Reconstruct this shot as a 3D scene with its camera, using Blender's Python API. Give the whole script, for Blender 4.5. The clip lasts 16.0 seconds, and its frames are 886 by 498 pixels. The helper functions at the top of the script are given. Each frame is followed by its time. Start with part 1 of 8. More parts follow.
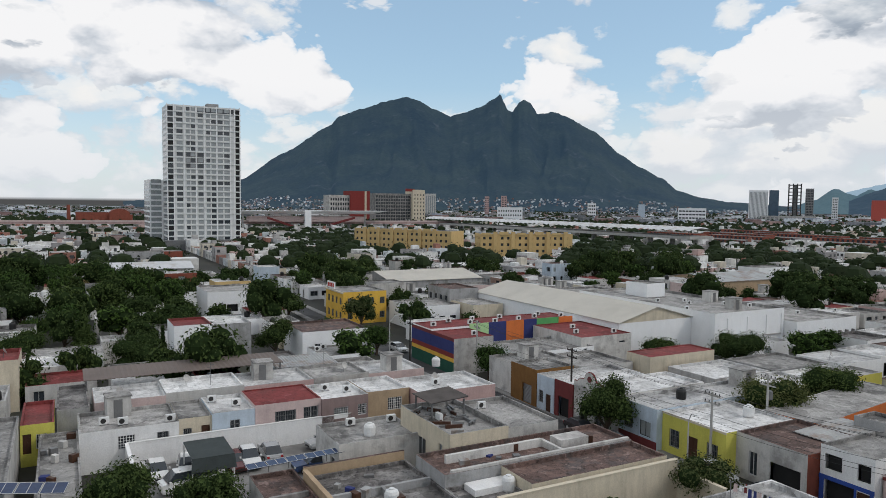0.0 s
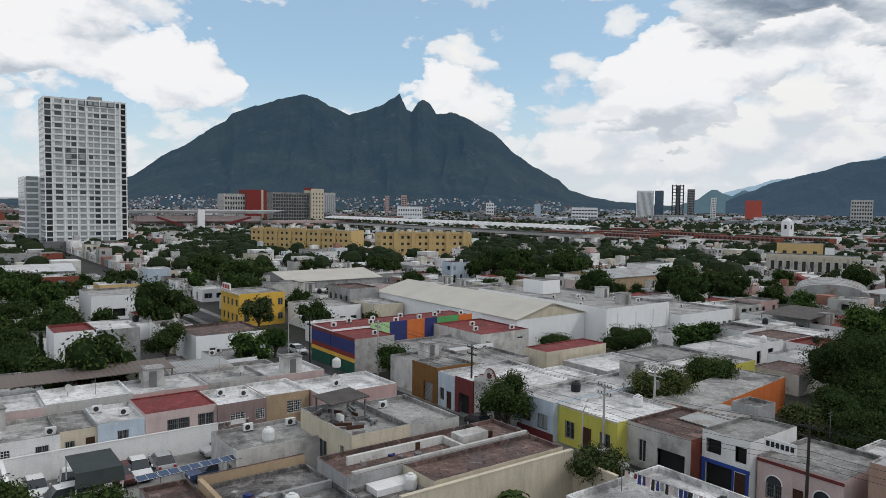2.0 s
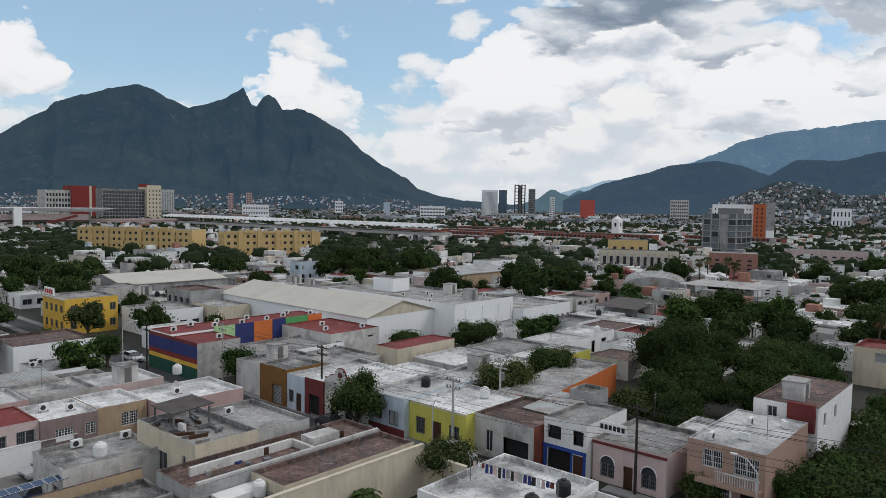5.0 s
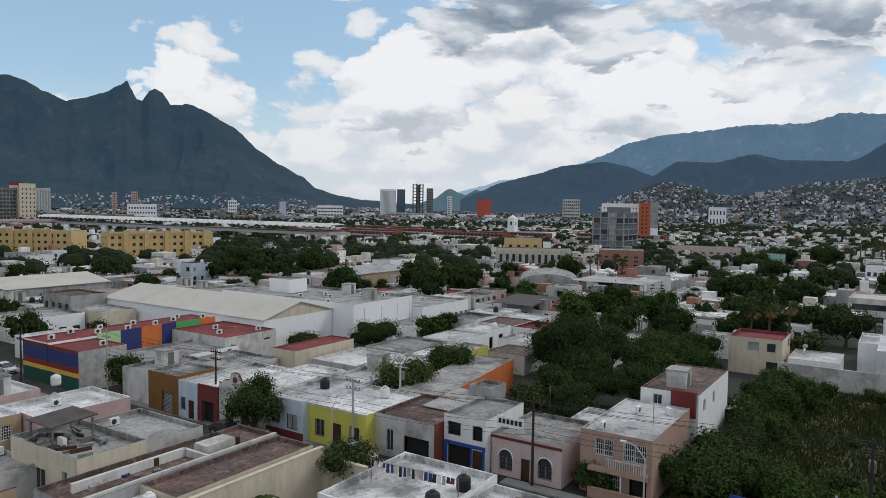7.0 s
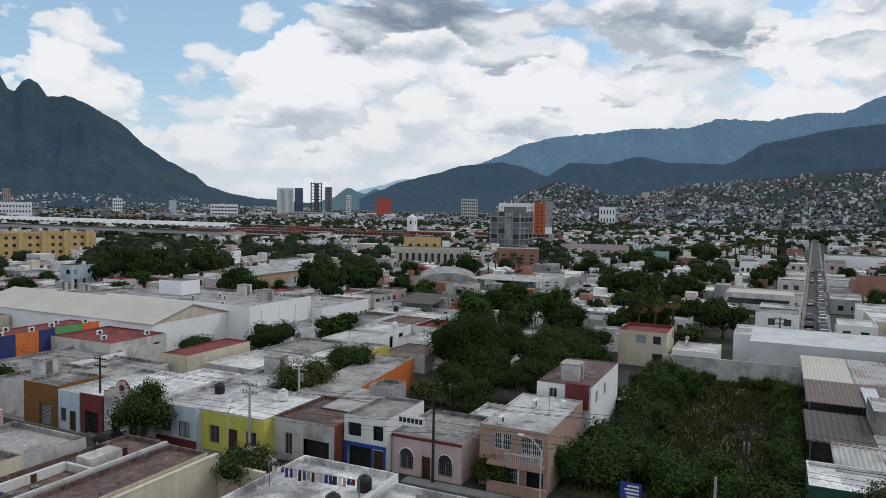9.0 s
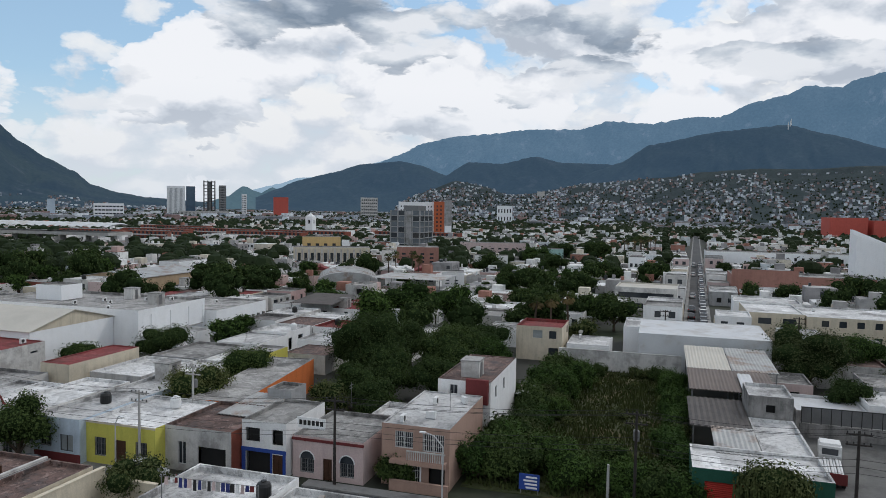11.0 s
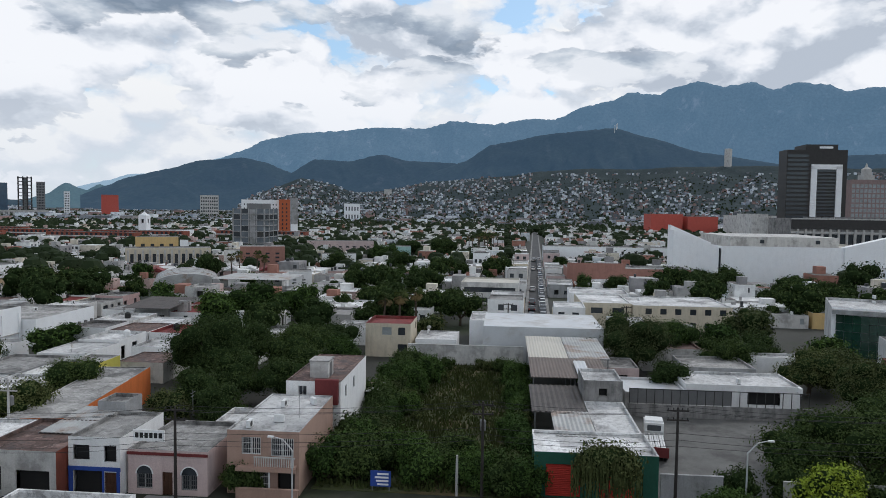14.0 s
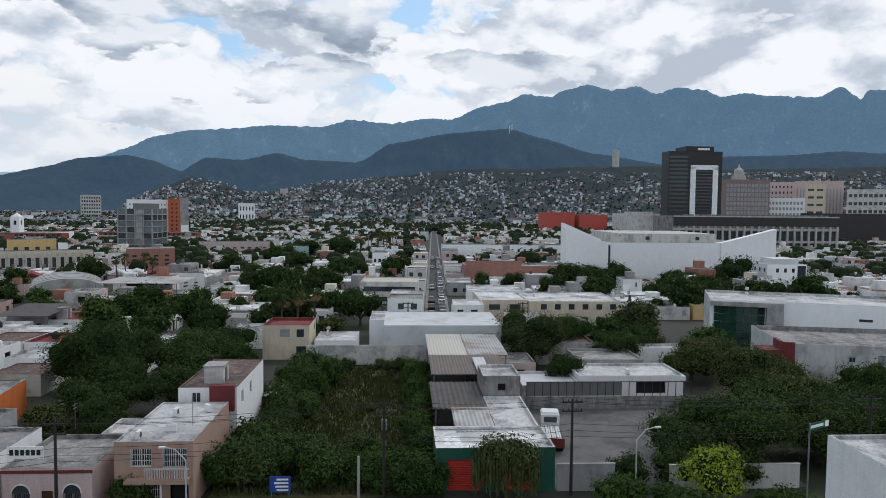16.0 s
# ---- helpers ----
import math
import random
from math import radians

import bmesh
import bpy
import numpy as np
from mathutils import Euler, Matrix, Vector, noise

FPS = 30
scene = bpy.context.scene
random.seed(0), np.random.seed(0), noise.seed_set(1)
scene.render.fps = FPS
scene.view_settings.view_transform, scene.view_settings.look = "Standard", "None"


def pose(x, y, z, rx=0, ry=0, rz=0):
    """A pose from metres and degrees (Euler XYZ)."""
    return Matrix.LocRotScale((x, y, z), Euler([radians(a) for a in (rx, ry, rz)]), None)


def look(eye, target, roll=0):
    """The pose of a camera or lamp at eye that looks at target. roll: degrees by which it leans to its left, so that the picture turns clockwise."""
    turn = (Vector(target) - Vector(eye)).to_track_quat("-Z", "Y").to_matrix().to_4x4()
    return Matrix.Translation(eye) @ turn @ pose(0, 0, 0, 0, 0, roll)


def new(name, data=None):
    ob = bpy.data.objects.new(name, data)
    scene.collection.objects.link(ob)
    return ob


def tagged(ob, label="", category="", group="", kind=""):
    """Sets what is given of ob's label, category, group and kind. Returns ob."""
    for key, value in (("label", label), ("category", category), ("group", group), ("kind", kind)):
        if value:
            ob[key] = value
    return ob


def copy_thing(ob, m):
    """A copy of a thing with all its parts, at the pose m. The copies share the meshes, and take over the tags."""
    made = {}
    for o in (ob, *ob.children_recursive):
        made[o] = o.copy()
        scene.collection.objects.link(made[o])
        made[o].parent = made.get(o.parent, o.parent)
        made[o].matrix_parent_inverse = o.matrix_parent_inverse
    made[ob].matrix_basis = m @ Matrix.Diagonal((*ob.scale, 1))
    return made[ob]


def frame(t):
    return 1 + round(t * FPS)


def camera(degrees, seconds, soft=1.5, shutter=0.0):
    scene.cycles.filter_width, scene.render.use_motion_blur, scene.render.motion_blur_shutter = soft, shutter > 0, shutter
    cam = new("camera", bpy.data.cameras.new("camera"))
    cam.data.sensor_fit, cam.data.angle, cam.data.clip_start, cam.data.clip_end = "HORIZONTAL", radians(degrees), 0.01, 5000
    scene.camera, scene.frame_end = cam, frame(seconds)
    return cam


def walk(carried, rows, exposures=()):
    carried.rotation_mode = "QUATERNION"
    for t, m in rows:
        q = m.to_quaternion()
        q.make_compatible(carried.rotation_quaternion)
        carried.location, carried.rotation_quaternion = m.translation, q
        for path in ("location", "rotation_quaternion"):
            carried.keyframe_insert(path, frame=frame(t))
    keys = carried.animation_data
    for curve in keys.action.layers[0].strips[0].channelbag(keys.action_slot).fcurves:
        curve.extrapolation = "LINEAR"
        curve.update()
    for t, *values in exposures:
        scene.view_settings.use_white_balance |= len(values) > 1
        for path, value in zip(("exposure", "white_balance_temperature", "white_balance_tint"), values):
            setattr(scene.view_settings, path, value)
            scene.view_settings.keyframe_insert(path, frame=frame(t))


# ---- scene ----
cam = camera(64.0, 16.0, soft=0.55)
EYE = (0.0, 0.0, 25.0)
# seconds, heading, tilt, lean in degrees: the drone hovers and turns to the right
TURN = [
    (0.0, -0.26, -3.58, -0.66),
    (0.5, -2.28, -3.56, -0.61),
    (1.0, -4.29, -3.56, -0.65),
    (1.5, -6.29, -3.54, -0.69),
    (2.0, -8.31, -3.54, -0.73),
    (2.5, -10.34, -3.53, -0.75),
    (3.0, -12.36, -3.54, -0.81),
    (3.5, -14.38, -3.51, -0.79),
    (4.0, -16.39, -3.5, -0.82),
    (6.5, -26.55, -3.45, -0.93),
    (7.0, -28.61, -3.43, -0.87),
    (7.5, -30.65, -3.44, -0.91),
    (8.0, -32.69, -3.41, -0.94),
    (8.5, -34.7, -3.39, -0.95),
    (9.0, -36.71, -3.36, -1.01),
    (11.5, -46.84, -3.32, -0.92),
    (12.0, -48.91, -3.32, -0.94),
    (12.5, -50.96, -3.32, -0.9),
    (13.0, -53., -3.32, -0.85),
    (13.5, -55.02, -3.31, -0.85),
    (14.0, -57.05, -3.31, -0.78),
    (14.5, -59.12, -3.3, -0.73),
    (15.0, -61.16, -3.3, -0.68),
    (15.5, -63.18, -3.28, -0.66),
    (16.0, -65.21, -3.28, -0.55),
]
walk(cam, [(t, pose(*EYE, 90 + tilt, lean, head)) for t, head, tilt, lean in TURN], exposures=[(0.0, -0.26, 6350, 11), (8.0, -0.32, 6220, 11), (16.0, -0.22, 6080, 11)])

# ---------------------------------------------------------------- sky and sun
SUN_HEAD, SUN_UP = -102.0, 45.0


def link(tree, a, b):
    tree.links.new(a, b)


def node(tree, kind, **values):
    n = tree.nodes.new(kind)
    for key, value in values.items():
        if key in ("operation", "blend_type", "data_type", "sky_type", "noise_dimensions", "interpolation_type"):
            if key == "operation":
                n.operation = value
            elif key == "blend_type":
                n.blend_type = value
            elif key == "data_type":
                n.data_type = value
            elif key == "sky_type":
                n.sky_type = value
            elif key == "noise_dimensions":
                n.noise_dimensions = value
            else:
                n.interpolation_type = value
        else:
            n.inputs[key].default_value = value
    return n


def ramp(tree, source, stops, mode="LINEAR"):
    n = tree.nodes.new("ShaderNodeValToRGB")
    n.color_ramp.interpolation = mode
    while len(n.color_ramp.elements) < len(stops):
        n.color_ramp.elements.new(0.5)
    for e, (p, c) in zip(n.color_ramp.elements, stops):
        e.position = p
        e.color = (*c, 1) if len(c) == 3 else c
    link(tree, source, n.inputs[0])
    return n.outputs[0]


def math_node(tree, op, a, b=0.0):
    n = tree.nodes.new("ShaderNodeMath")
    n.operation = op
    for slot, v in ((0, a), (1, b)):
        if isinstance(v, (int, float)):
            n.inputs[slot].default_value = v
        else:
            link(tree, v, n.inputs[slot])
    return n.outputs[0]


def mix_rgb(tree, fac, a, b, blend="MIX"):
    n = tree.nodes.new("ShaderNodeMix")
    n.data_type = "RGBA"
    n.blend_type = blend
    for slot, v in ((0, fac), (6, a), (7, b)):
        if isinstance(v, (int, float)):
            n.inputs[slot].default_value = v
        elif isinstance(v, tuple):
            n.inputs[slot].default_value = (*v, 1)
        else:
            link(tree, v, n.inputs[slot])
    return n.outputs[2]


def noise_node(tree, vector, scale, detail=6.0, rough=0.55, distort=0.0):
    n = tree.nodes.new("ShaderNodeTexNoise")
    n.inputs["Scale"].default_value = scale
    n.inputs["Detail"].default_value = detail
    n.inputs["Roughness"].default_value = rough
    n.inputs["Distortion"].default_value = distort
    if vector is not None:
        link(tree, vector, n.inputs["Vector"])
    return n.outputs[0]


def mapped(tree, vector, scale=(1, 1, 1), move=(0, 0, 0)):
    n = tree.nodes.new("ShaderNodeMapping")
    n.inputs["Scale"].default_value = scale
    n.inputs["Location"].default_value = move
    link(tree, vector, n.inputs["Vector"])
    return n.outputs[0]


world = bpy.data.worlds.new("sky")
scene.world = world
world.use_nodes = True
wt = world.node_tree
wt.nodes.clear()
way = wt.nodes.new("ShaderNodeTexCoord").outputs["Generated"]
sky = wt.nodes.new("ShaderNodeTexSky")
sky.sky_type = "NISHITA"
sky.sun_disc = False
sky.sun_elevation = radians(SUN_UP)
sky.sun_rotation = radians(-SUN_HEAD)
sky.air_density, sky.dust_density, sky.ozone_density = 1.0, 0.6, 1.5
blue = mix_rgb(wt, 0.42, mix_rgb(wt, 1.0, sky.outputs[0], (0.165, 0.17, 0.165), "MULTIPLY"), (0.60, 0.85, 1.02))
axes = wt.nodes.new("ShaderNodeSeparateXYZ")
link(wt, way, axes.inputs[0])
HEAD = math_node(wt, "MULTIPLY", math_node(wt, "ARCTAN2", math_node(wt, "MULTIPLY", axes.outputs[0], -1.0), axes.outputs[1]), 180 / math.pi)
LIFT = math_node(wt, "MULTIPLY", math_node(wt, "ARCSINE", axes.outputs[2]), 180 / math.pi)


def heaps(scale, move, lift=0.0, detail=4.0, flat=1.7, bend=0.16, broad=0.45):
    """A field of cloud heaps: high in the middle of each rounded head, with smaller heads on the larger."""
    v = mapped(wt, way, (1.0, 1.0, flat), (move[0], move[1], move[2] + lift * flat))
    jitter = wt.nodes.new("ShaderNodeTexNoise")
    jitter.inputs["Scale"].default_value = scale * 1.1
    jitter.inputs["Detail"].default_value = 5.0
    jitter.inputs["Roughness"].default_value = 0.6
    link(wt, v, jitter.inputs["Vector"])
    bent = wt.nodes.new("ShaderNodeVectorMath")
    bent.operation = "MULTIPLY_ADD"
    link(wt, jitter.outputs["Color"], bent.inputs[0])
    bent.inputs[1].default_value = (bend * 4.5 / scale,) * 3
    link(wt, v, bent.inputs[2])
    cell = wt.nodes.new("ShaderNodeTexVoronoi")
    cell.inputs["Scale"].default_value = scale
    cell.inputs["Detail"].default_value = detail
    cell.inputs["Roughness"].default_value = 0.48
    cell.inputs["Lacunarity"].default_value = 2.1
    link(wt, bent.outputs[0], cell.inputs["Vector"])
    heads = math_node(wt, "MULTIPLY", cell.outputs["Distance"], -0.62)
    return math_node(wt, "ADD", heads, math_node(wt, "MULTIPLY", noise_node(wt, v, scale * 0.55, 3.0, 0.5), broad))


def blob(total, head, height, wide, tall, amount):
    """Adds cloud, or takes it away, over an oval part of the sky, in degrees."""
    u = math_node(wt, "MULTIPLY", math_node(wt, "SUBTRACT", HEAD, head), 1.0 / wide)
    v = math_node(wt, "MULTIPLY", math_node(wt, "SUBTRACT", LIFT, height), 1.0 / tall)
    far = math_node(wt, "ADD", math_node(wt, "MULTIPLY", u, u), math_node(wt, "MULTIPLY", v, v))
    bell = math_node(wt, "POWER", 2.718, math_node(wt, "MULTIPLY", far, -1.0))
    return math_node(wt, "ADD", total, math_node(wt, "MULTIPLY", bell, amount))


def bank(below, scale, move, bias, blobs, edge, shades, step, contrast, middle, detail=4.0, flat=1.7, heavy=0.2):
    """One layer of cloud over what lies behind it: crisp heads, sunlit from above, grey towards their bases."""
    field = heaps(scale, move, 0.0, detail, flat)
    over = heaps(scale, move, step, detail, flat)
    wide = heaps(scale, move, step * 3.0, 1.0, flat)
    wide_here = heaps(scale, move, 0.0, 1.0, flat)
    cover = math_node(wt, "ADD", field, bias)
    for one in blobs:
        cover = blob(cover, *one)
    dens = ramp(wt, math_node(wt, "ADD", cover, 0.5), [(0.5, (0, 0, 0)), (0.5 + edge * 0.5, (0.75, 0.75, 0.75)), (0.5 + edge * 1.6, (1, 1, 1))])
    lit = math_node(wt, "ADD", math_node(wt, "MULTIPLY", math_node(wt, "SUBTRACT", field, over), contrast), middle)
    lit = math_node(wt, "ADD", lit, math_node(wt, "MULTIPLY", math_node(wt, "SUBTRACT", wide_here, wide), contrast * 0.8))
    # the thickest parts let less light through
    lit = math_node(wt, "SUBTRACT", lit, math_node(wt, "MULTIPLY", math_node(wt, "MINIMUM", math_node(wt, "MAXIMUM", cover, 0.0), 0.6), heavy))
    return mix_rgb(wt, dens, below, ramp(wt, lit, shades))


WHITES = [(0.0, (0.62, 0.67, 0.73)), (0.3, (0.82, 0.86, 0.90)), (0.55, (1.02, 1.03, 1.04)), (0.8, (1.16, 1.15, 1.13))]
CREAMS = [(0.0, (0.78, 0.83, 0.88)), (0.4, (0.94, 0.96, 0.98)), (0.8, (1.15, 1.13, 1.08))]
GREYS = [(0.0, (0.28, 0.35, 0.43)), (0.35, (0.44, 0.51, 0.59)), (0.6, (0.68, 0.74, 0.79)), (0.9, (1.02, 1.03, 1.03))]
heaven = bank(blue, 10.0, (2.3, 5.1, 0.7), 0.40, [(-25, 4, 60, 4.5, 0.12), (2, 13, 7, 5, -0.42), (-16, 14, 6, 3, -0.35), (-42, 9, 20, 7, 0.22), (-85, 10, 20, 10, 0.3)], 0.22, CREAMS, 0.016, 1.7, 0.50, 4.0)
heaven = bank(heaven, 5.2, (4.6, 1.2, 2.9), 0.22,
              [(20, 12.2, 13, 3.2, 0.34), (10, 9.2, 7, 1.5, 0.24), (2.5, 12.5, 6.0, 4.5, -0.5), (24, 16.5, 5, 1.6, -0.25), (-7, 14.5, 3.2, 2.8, 0.36), (-9.5, 9.6, 6, 2.0, 0.32),
               (-16.5, 14.5, 4.5, 3.0, -0.45), (-26, 9.0, 6, 4.5, 0.2), (-34, 12.5, 10, 3.0, 0.22), (-44, 8.0, 9, 2.5, 0.18), (-43, 13.6, 2.6, 0.8, -0.3), (-55, 17.0, 12, 1.2, -0.3),
               # the last oval is unseen overhead cloud, added to whiten the daylight
               (-60, 12, 14, 3.0, 0.25), (-84, 12, 16, 8, 0.5), (40, 10, 14, 8, 0.3), (-120, 20, 60, 30, 0.3), (140, 30, 60, 40, 0.25), (0, 70, 300, 36, 0.35)],
              0.05, WHITES, 0.026, 2.6, 0.53, 5.0, 1.7, 0.26)
heaven = bank(heaven, 5.5, (9.2, 3.3, 6.1), 0.13,
              [(27, 10.6, 6, 0.8, 0.16), (14, 10.9, 4.5, 0.7, 0.16), (-32, 14.8, 6, 1.8, 0.34), (-41, 15.2, 6, 1.6, 0.34), (-33, 9.4, 4.5, 1.0, 0.28), (-29, 11.4, 2.2, 1.4, 0.22), (-45.5, 8.0, 5, 1.1, 0.30),
               (-40, 11.0, 3, 0.8, 0.16), (-53, 14.4, 5.5, 1.4, 0.30), (-62, 12.0, 10, 1.5, 0.36), (-72, 11.3, 5, 1.3, 0.26), (-86, 16.5, 9, 1.6, 0.12), (-38, 13.0, 11, 3.5, 0.22), (-24, 12.5, 1.6, 0.8, 0.15), (-20.5, 9.4, 1.6, 0.6, 0.15)],
              0.11, GREYS, 0.020, 1.8, 0.42, 5.0, 2.6, 0.34)
low = ramp(wt, axes.outputs[2], [(0.0, (0.75, 0.75, 0.75)), (0.06, (0.4, 0.4, 0.4)), (0.16, (0, 0, 0))])
heaven = mix_rgb(wt, low, heaven, (0.90, 0.94, 0.97))
ground_glow = ramp(wt, axes.outputs[2], [(0.0, (1, 1, 1)), (0.004, (0, 0, 0))])
heaven = mix_rgb(wt, ground_glow, heaven, (0.10, 0.10, 0.10))
back = wt.nodes.new("ShaderNodeBackground")
back.inputs["Strength"].default_value = 0.95
link(wt, heaven, back.inputs["Color"])
link(wt, back.outputs[0], wt.nodes.new("ShaderNodeOutputWorld").inputs[0])

sun = new("sun", bpy.data.lights.new("sun", "SUN"))
sun.data.energy = 1.15
sun.data.angle = radians(10)
sun.data.color = (1.0, 0.96, 0.9)
sh, su = radians(SUN_HEAD), radians(SUN_UP)
sun.matrix_world = look((-400 * math.sin(sh) * math.cos(su), 400 * math.cos(sh) * math.cos(su), 400 * math.sin(su)), (0, 0, 0))

# ---------------------------------------------------------------- materials
MATS = {}


def surface(name, colour, rough=0.85, vary=0.25, scale=0.6, grain=9.0, bump=0.15, metal=0.0,
            streak=0.0, stain=(), tone=0.0, spec=0.3, patchy=0.0):
    """A worn surface: broad patches, fine grain, rain streaks, stains of a second colour, and a tone of its own for each object."""
    if name in MATS:
        return MATS[name]
    m = bpy.data.materials.new(name)
    m.use_nodes = True
    t = m.node_tree
    bsdf = t.nodes["Principled BSDF"]
    bsdf.inputs["Roughness"].default_value = rough
    bsdf.inputs["Metallic"].default_value = metal
    bsdf.inputs["Specular IOR Level"].default_value = spec
    place = t.nodes.new("ShaderNodeNewGeometry").outputs["Position"]
    patch = noise_node(t, place, scale, 5.0, 0.6)
    fine = noise_node(t, place, grain, 3.0, 0.6)
    dark = tuple(c * (1 - vary) for c in colour)
    pale = tuple(min(1, c * (1 + vary * 0.6)) for c in colour)
    col = ramp(t, patch, [(0.3, dark), (0.52, colour), (0.72, pale)])
    if stain:
        where = ramp(t, noise_node(t, mapped(t, place, (1, 1, 1), (17, 5, 3)), scale * 0.55, 7.0, 0.66), [(0.50, (0, 0, 0)), (0.62, (1, 1, 1))])
        col = mix_rgb(t, where, col, stain)
    if streak:
        runs = ramp(t, noise_node(t, mapped(t, place, (1.5, 1.5, 0.22)), 1.0, 6.0, 0.7), [(0.46, (1, 1, 1)), (0.72, (1 - streak,) * 3)])
        col = mix_rgb(t, 1.0, col, runs, "MULTIPLY")
    if patchy:
        cell = t.nodes.new("ShaderNodeTexVoronoi")
        cell.distance = "CHEBYCHEV"
        cell.inputs["Scale"].default_value = 0.42
        turn = t.nodes.new("ShaderNodeMapping")
        turn.inputs["Rotation"].default_value = (0, 0, radians(-28))
        link(t, place, turn.inputs["Vector"])
        link(t, turn.outputs[0], cell.inputs["Vector"])
        tint = t.nodes.new("ShaderNodeSeparateColor")
        link(t, cell.outputs["Color"], tint.inputs[0])
        col = mix_rgb(t, 1.0, col, ramp(t, tint.outputs[0], [(0.0, (1 - patchy,) * 3), (0.35, (1.0,) * 3), (0.8, (1.0,) * 3), (1.0, (1 + patchy * 0.6,) * 3)]), "MULTIPLY")
        grime = ramp(t, noise_node(t, mapped(t, place, (1, 1, 1), (3, 31, 7)), 1.3, 8.0, 0.75), [(0.48, (1, 1, 1)), (0.66, (1 - patchy,) * 3)])
        col = mix_rgb(t, 1.0, col, grime, "MULTIPLY")
        spots = ramp(t, noise_node(t, mapped(t, place, (1, 1, 1), (11, 2, 19)), 2.6, 9.0, 0.8), [(0.53, (1, 1, 1)), (0.58, (1 - patchy * 1.2,) * 3)])
        col = mix_rgb(t, 1.0, col, spots, "MULTIPLY")
        worn = ramp(t, noise_node(t, mapped(t, place, (1, 1, 1), (23, 7, 5)), 0.9, 9.0, 0.75), [(0.56, (0, 0, 0)), (0.60, (patchy * 1.2,) * 3)])
        col = mix_rgb(t, worn, col, tuple(min(0.7, c * 1.6 + 0.08) for c in colour))
    grit = ramp(t, fine, [(0.25, (0.84, 0.84, 0.84)), (0.75, (1.06, 1.06, 1.06))])
    col = mix_rgb(t, 1.0, col, grit, "MULTIPLY")
    if tone:
        rnd = t.nodes.new("ShaderNodeObjectInfo").outputs["Random"]
        own = ramp(t, rnd, [(0.0, (1 - tone,) * 3), (1.0, (1 + tone * 0.4,) * 3)])
        col = mix_rgb(t, 1.0, col, own, "MULTIPLY")
    link(t, col, bsdf.inputs["Base Color"])
    if bump:
        b = t.nodes.new("ShaderNodeBump")
        b.inputs["Strength"].default_value = bump
        b.inputs["Distance"].default_value = 0.05
        link(t, fine, b.inputs["Height"])
        link(t, b.outputs[0], bsdf.inputs["Normal"])
    MATS[name] = m
    return m


def by_island(name, colours, rough=0.9, grain=1.4, vary=0.2, stain=True):
    """Each separate piece of a joined mesh takes one of the colours."""
    m = bpy.data.materials.new(name)
    m.use_nodes = True
    t = m.node_tree
    bsdf = t.nodes["Principled BSDF"]
    bsdf.inputs["Roughness"].default_value = rough
    bsdf.inputs["Specular IOR Level"].default_value = 0.2
    geo = t.nodes.new("ShaderNodeNewGeometry")
    n = len(colours)
    col = ramp(t, geo.outputs["Random Per Island"], [(i / n, c) for i, c in enumerate(colours)], "CONSTANT")
    soil = ramp(t, noise_node(t, geo.outputs["Position"], grain * 0.25, 6.0, 0.65), [(0.3, (1 - vary * 2,) * 3), (0.6, (1.05, 1.05, 1.05))])
    col = mix_rgb(t, 1.0, col, soil, "MULTIPLY")
    link(t, col, bsdf.inputs["Base Color"])
    return m


LIGHTGREY = surface("pale_grey_render", (0.52, 0.52, 0.51), streak=0.25, vary=0.15, stain=(0.34, 0.335, 0.33))
YARDFLOOR = surface("worn_yard_concrete", (0.13, 0.128, 0.122), vary=0.3, scale=0.35, stain=(0.075, 0.073, 0.07))
WHITE = surface("white_plaster", (0.80, 0.795, 0.785), streak=0.10, vary=0.06, tone=0.10)
BRIGHT = surface("bright_white_paint", (0.84, 0.845, 0.85), streak=0.05, vary=0.04)
PALETILE = surface("pale_cladding", (0.70, 0.71, 0.70), streak=0.05, vary=0.05)
OFFWHITE = surface("off_white_plaster", (0.58, 0.565, 0.54), streak=0.22, vary=0.14, stain=(0.36, 0.345, 0.33), tone=0.2)
CREAM = surface("cream_plaster", (0.60, 0.53, 0.41), streak=0.22, vary=0.12)
TAN = surface("tan_plaster", (0.42, 0.31, 0.20), streak=0.15, vary=0.15)
YELLOW = surface("yellow_paint", (0.58, 0.54, 0.11), streak=0.16, vary=0.08)
GOLD = surface("golden_paint", (0.72, 0.44, 0.07), streak=0.12, vary=0.08)
OCHRE = surface("ochre_plaster", (0.62, 0.44, 0.20), streak=0.15, vary=0.08)
ORANGE = surface("orange_paint", (0.62, 0.17, 0.045), streak=0.15, vary=0.08)
PINK = surface("pink_plaster", (0.52, 0.36, 0.34), streak=0.15, vary=0.12)
ROSE = surface("rose_plaster", (0.56, 0.44, 0.42), streak=0.15, vary=0.12)
PEACH = surface("peach_plaster", (0.39, 0.26, 0.205), streak=0.15, vary=0.12)
MAUVE = surface("mauve_plaster", (0.26, 0.19, 0.18), streak=0.2, vary=0.12)
SKYBLUE = surface("light_blue_plaster", (0.50, 0.58, 0.66), streak=0.2, vary=0.1)
GREYWALL = surface("grey_plaster", (0.34, 0.34, 0.34), streak=0.2, vary=0.16, stain=(0.22, 0.22, 0.21))
RAWGREY = surface("raw_concrete", (0.26, 0.25, 0.24), streak=0.5, vary=0.3, stain=(0.12, 0.12, 0.115))
MAROON = surface("maroon_paint", (0.16, 0.035, 0.035), streak=0.15, vary=0.15)
BRICKRED = surface("brick_red_paint", (0.24, 0.07, 0.045), streak=0.2, vary=0.2)
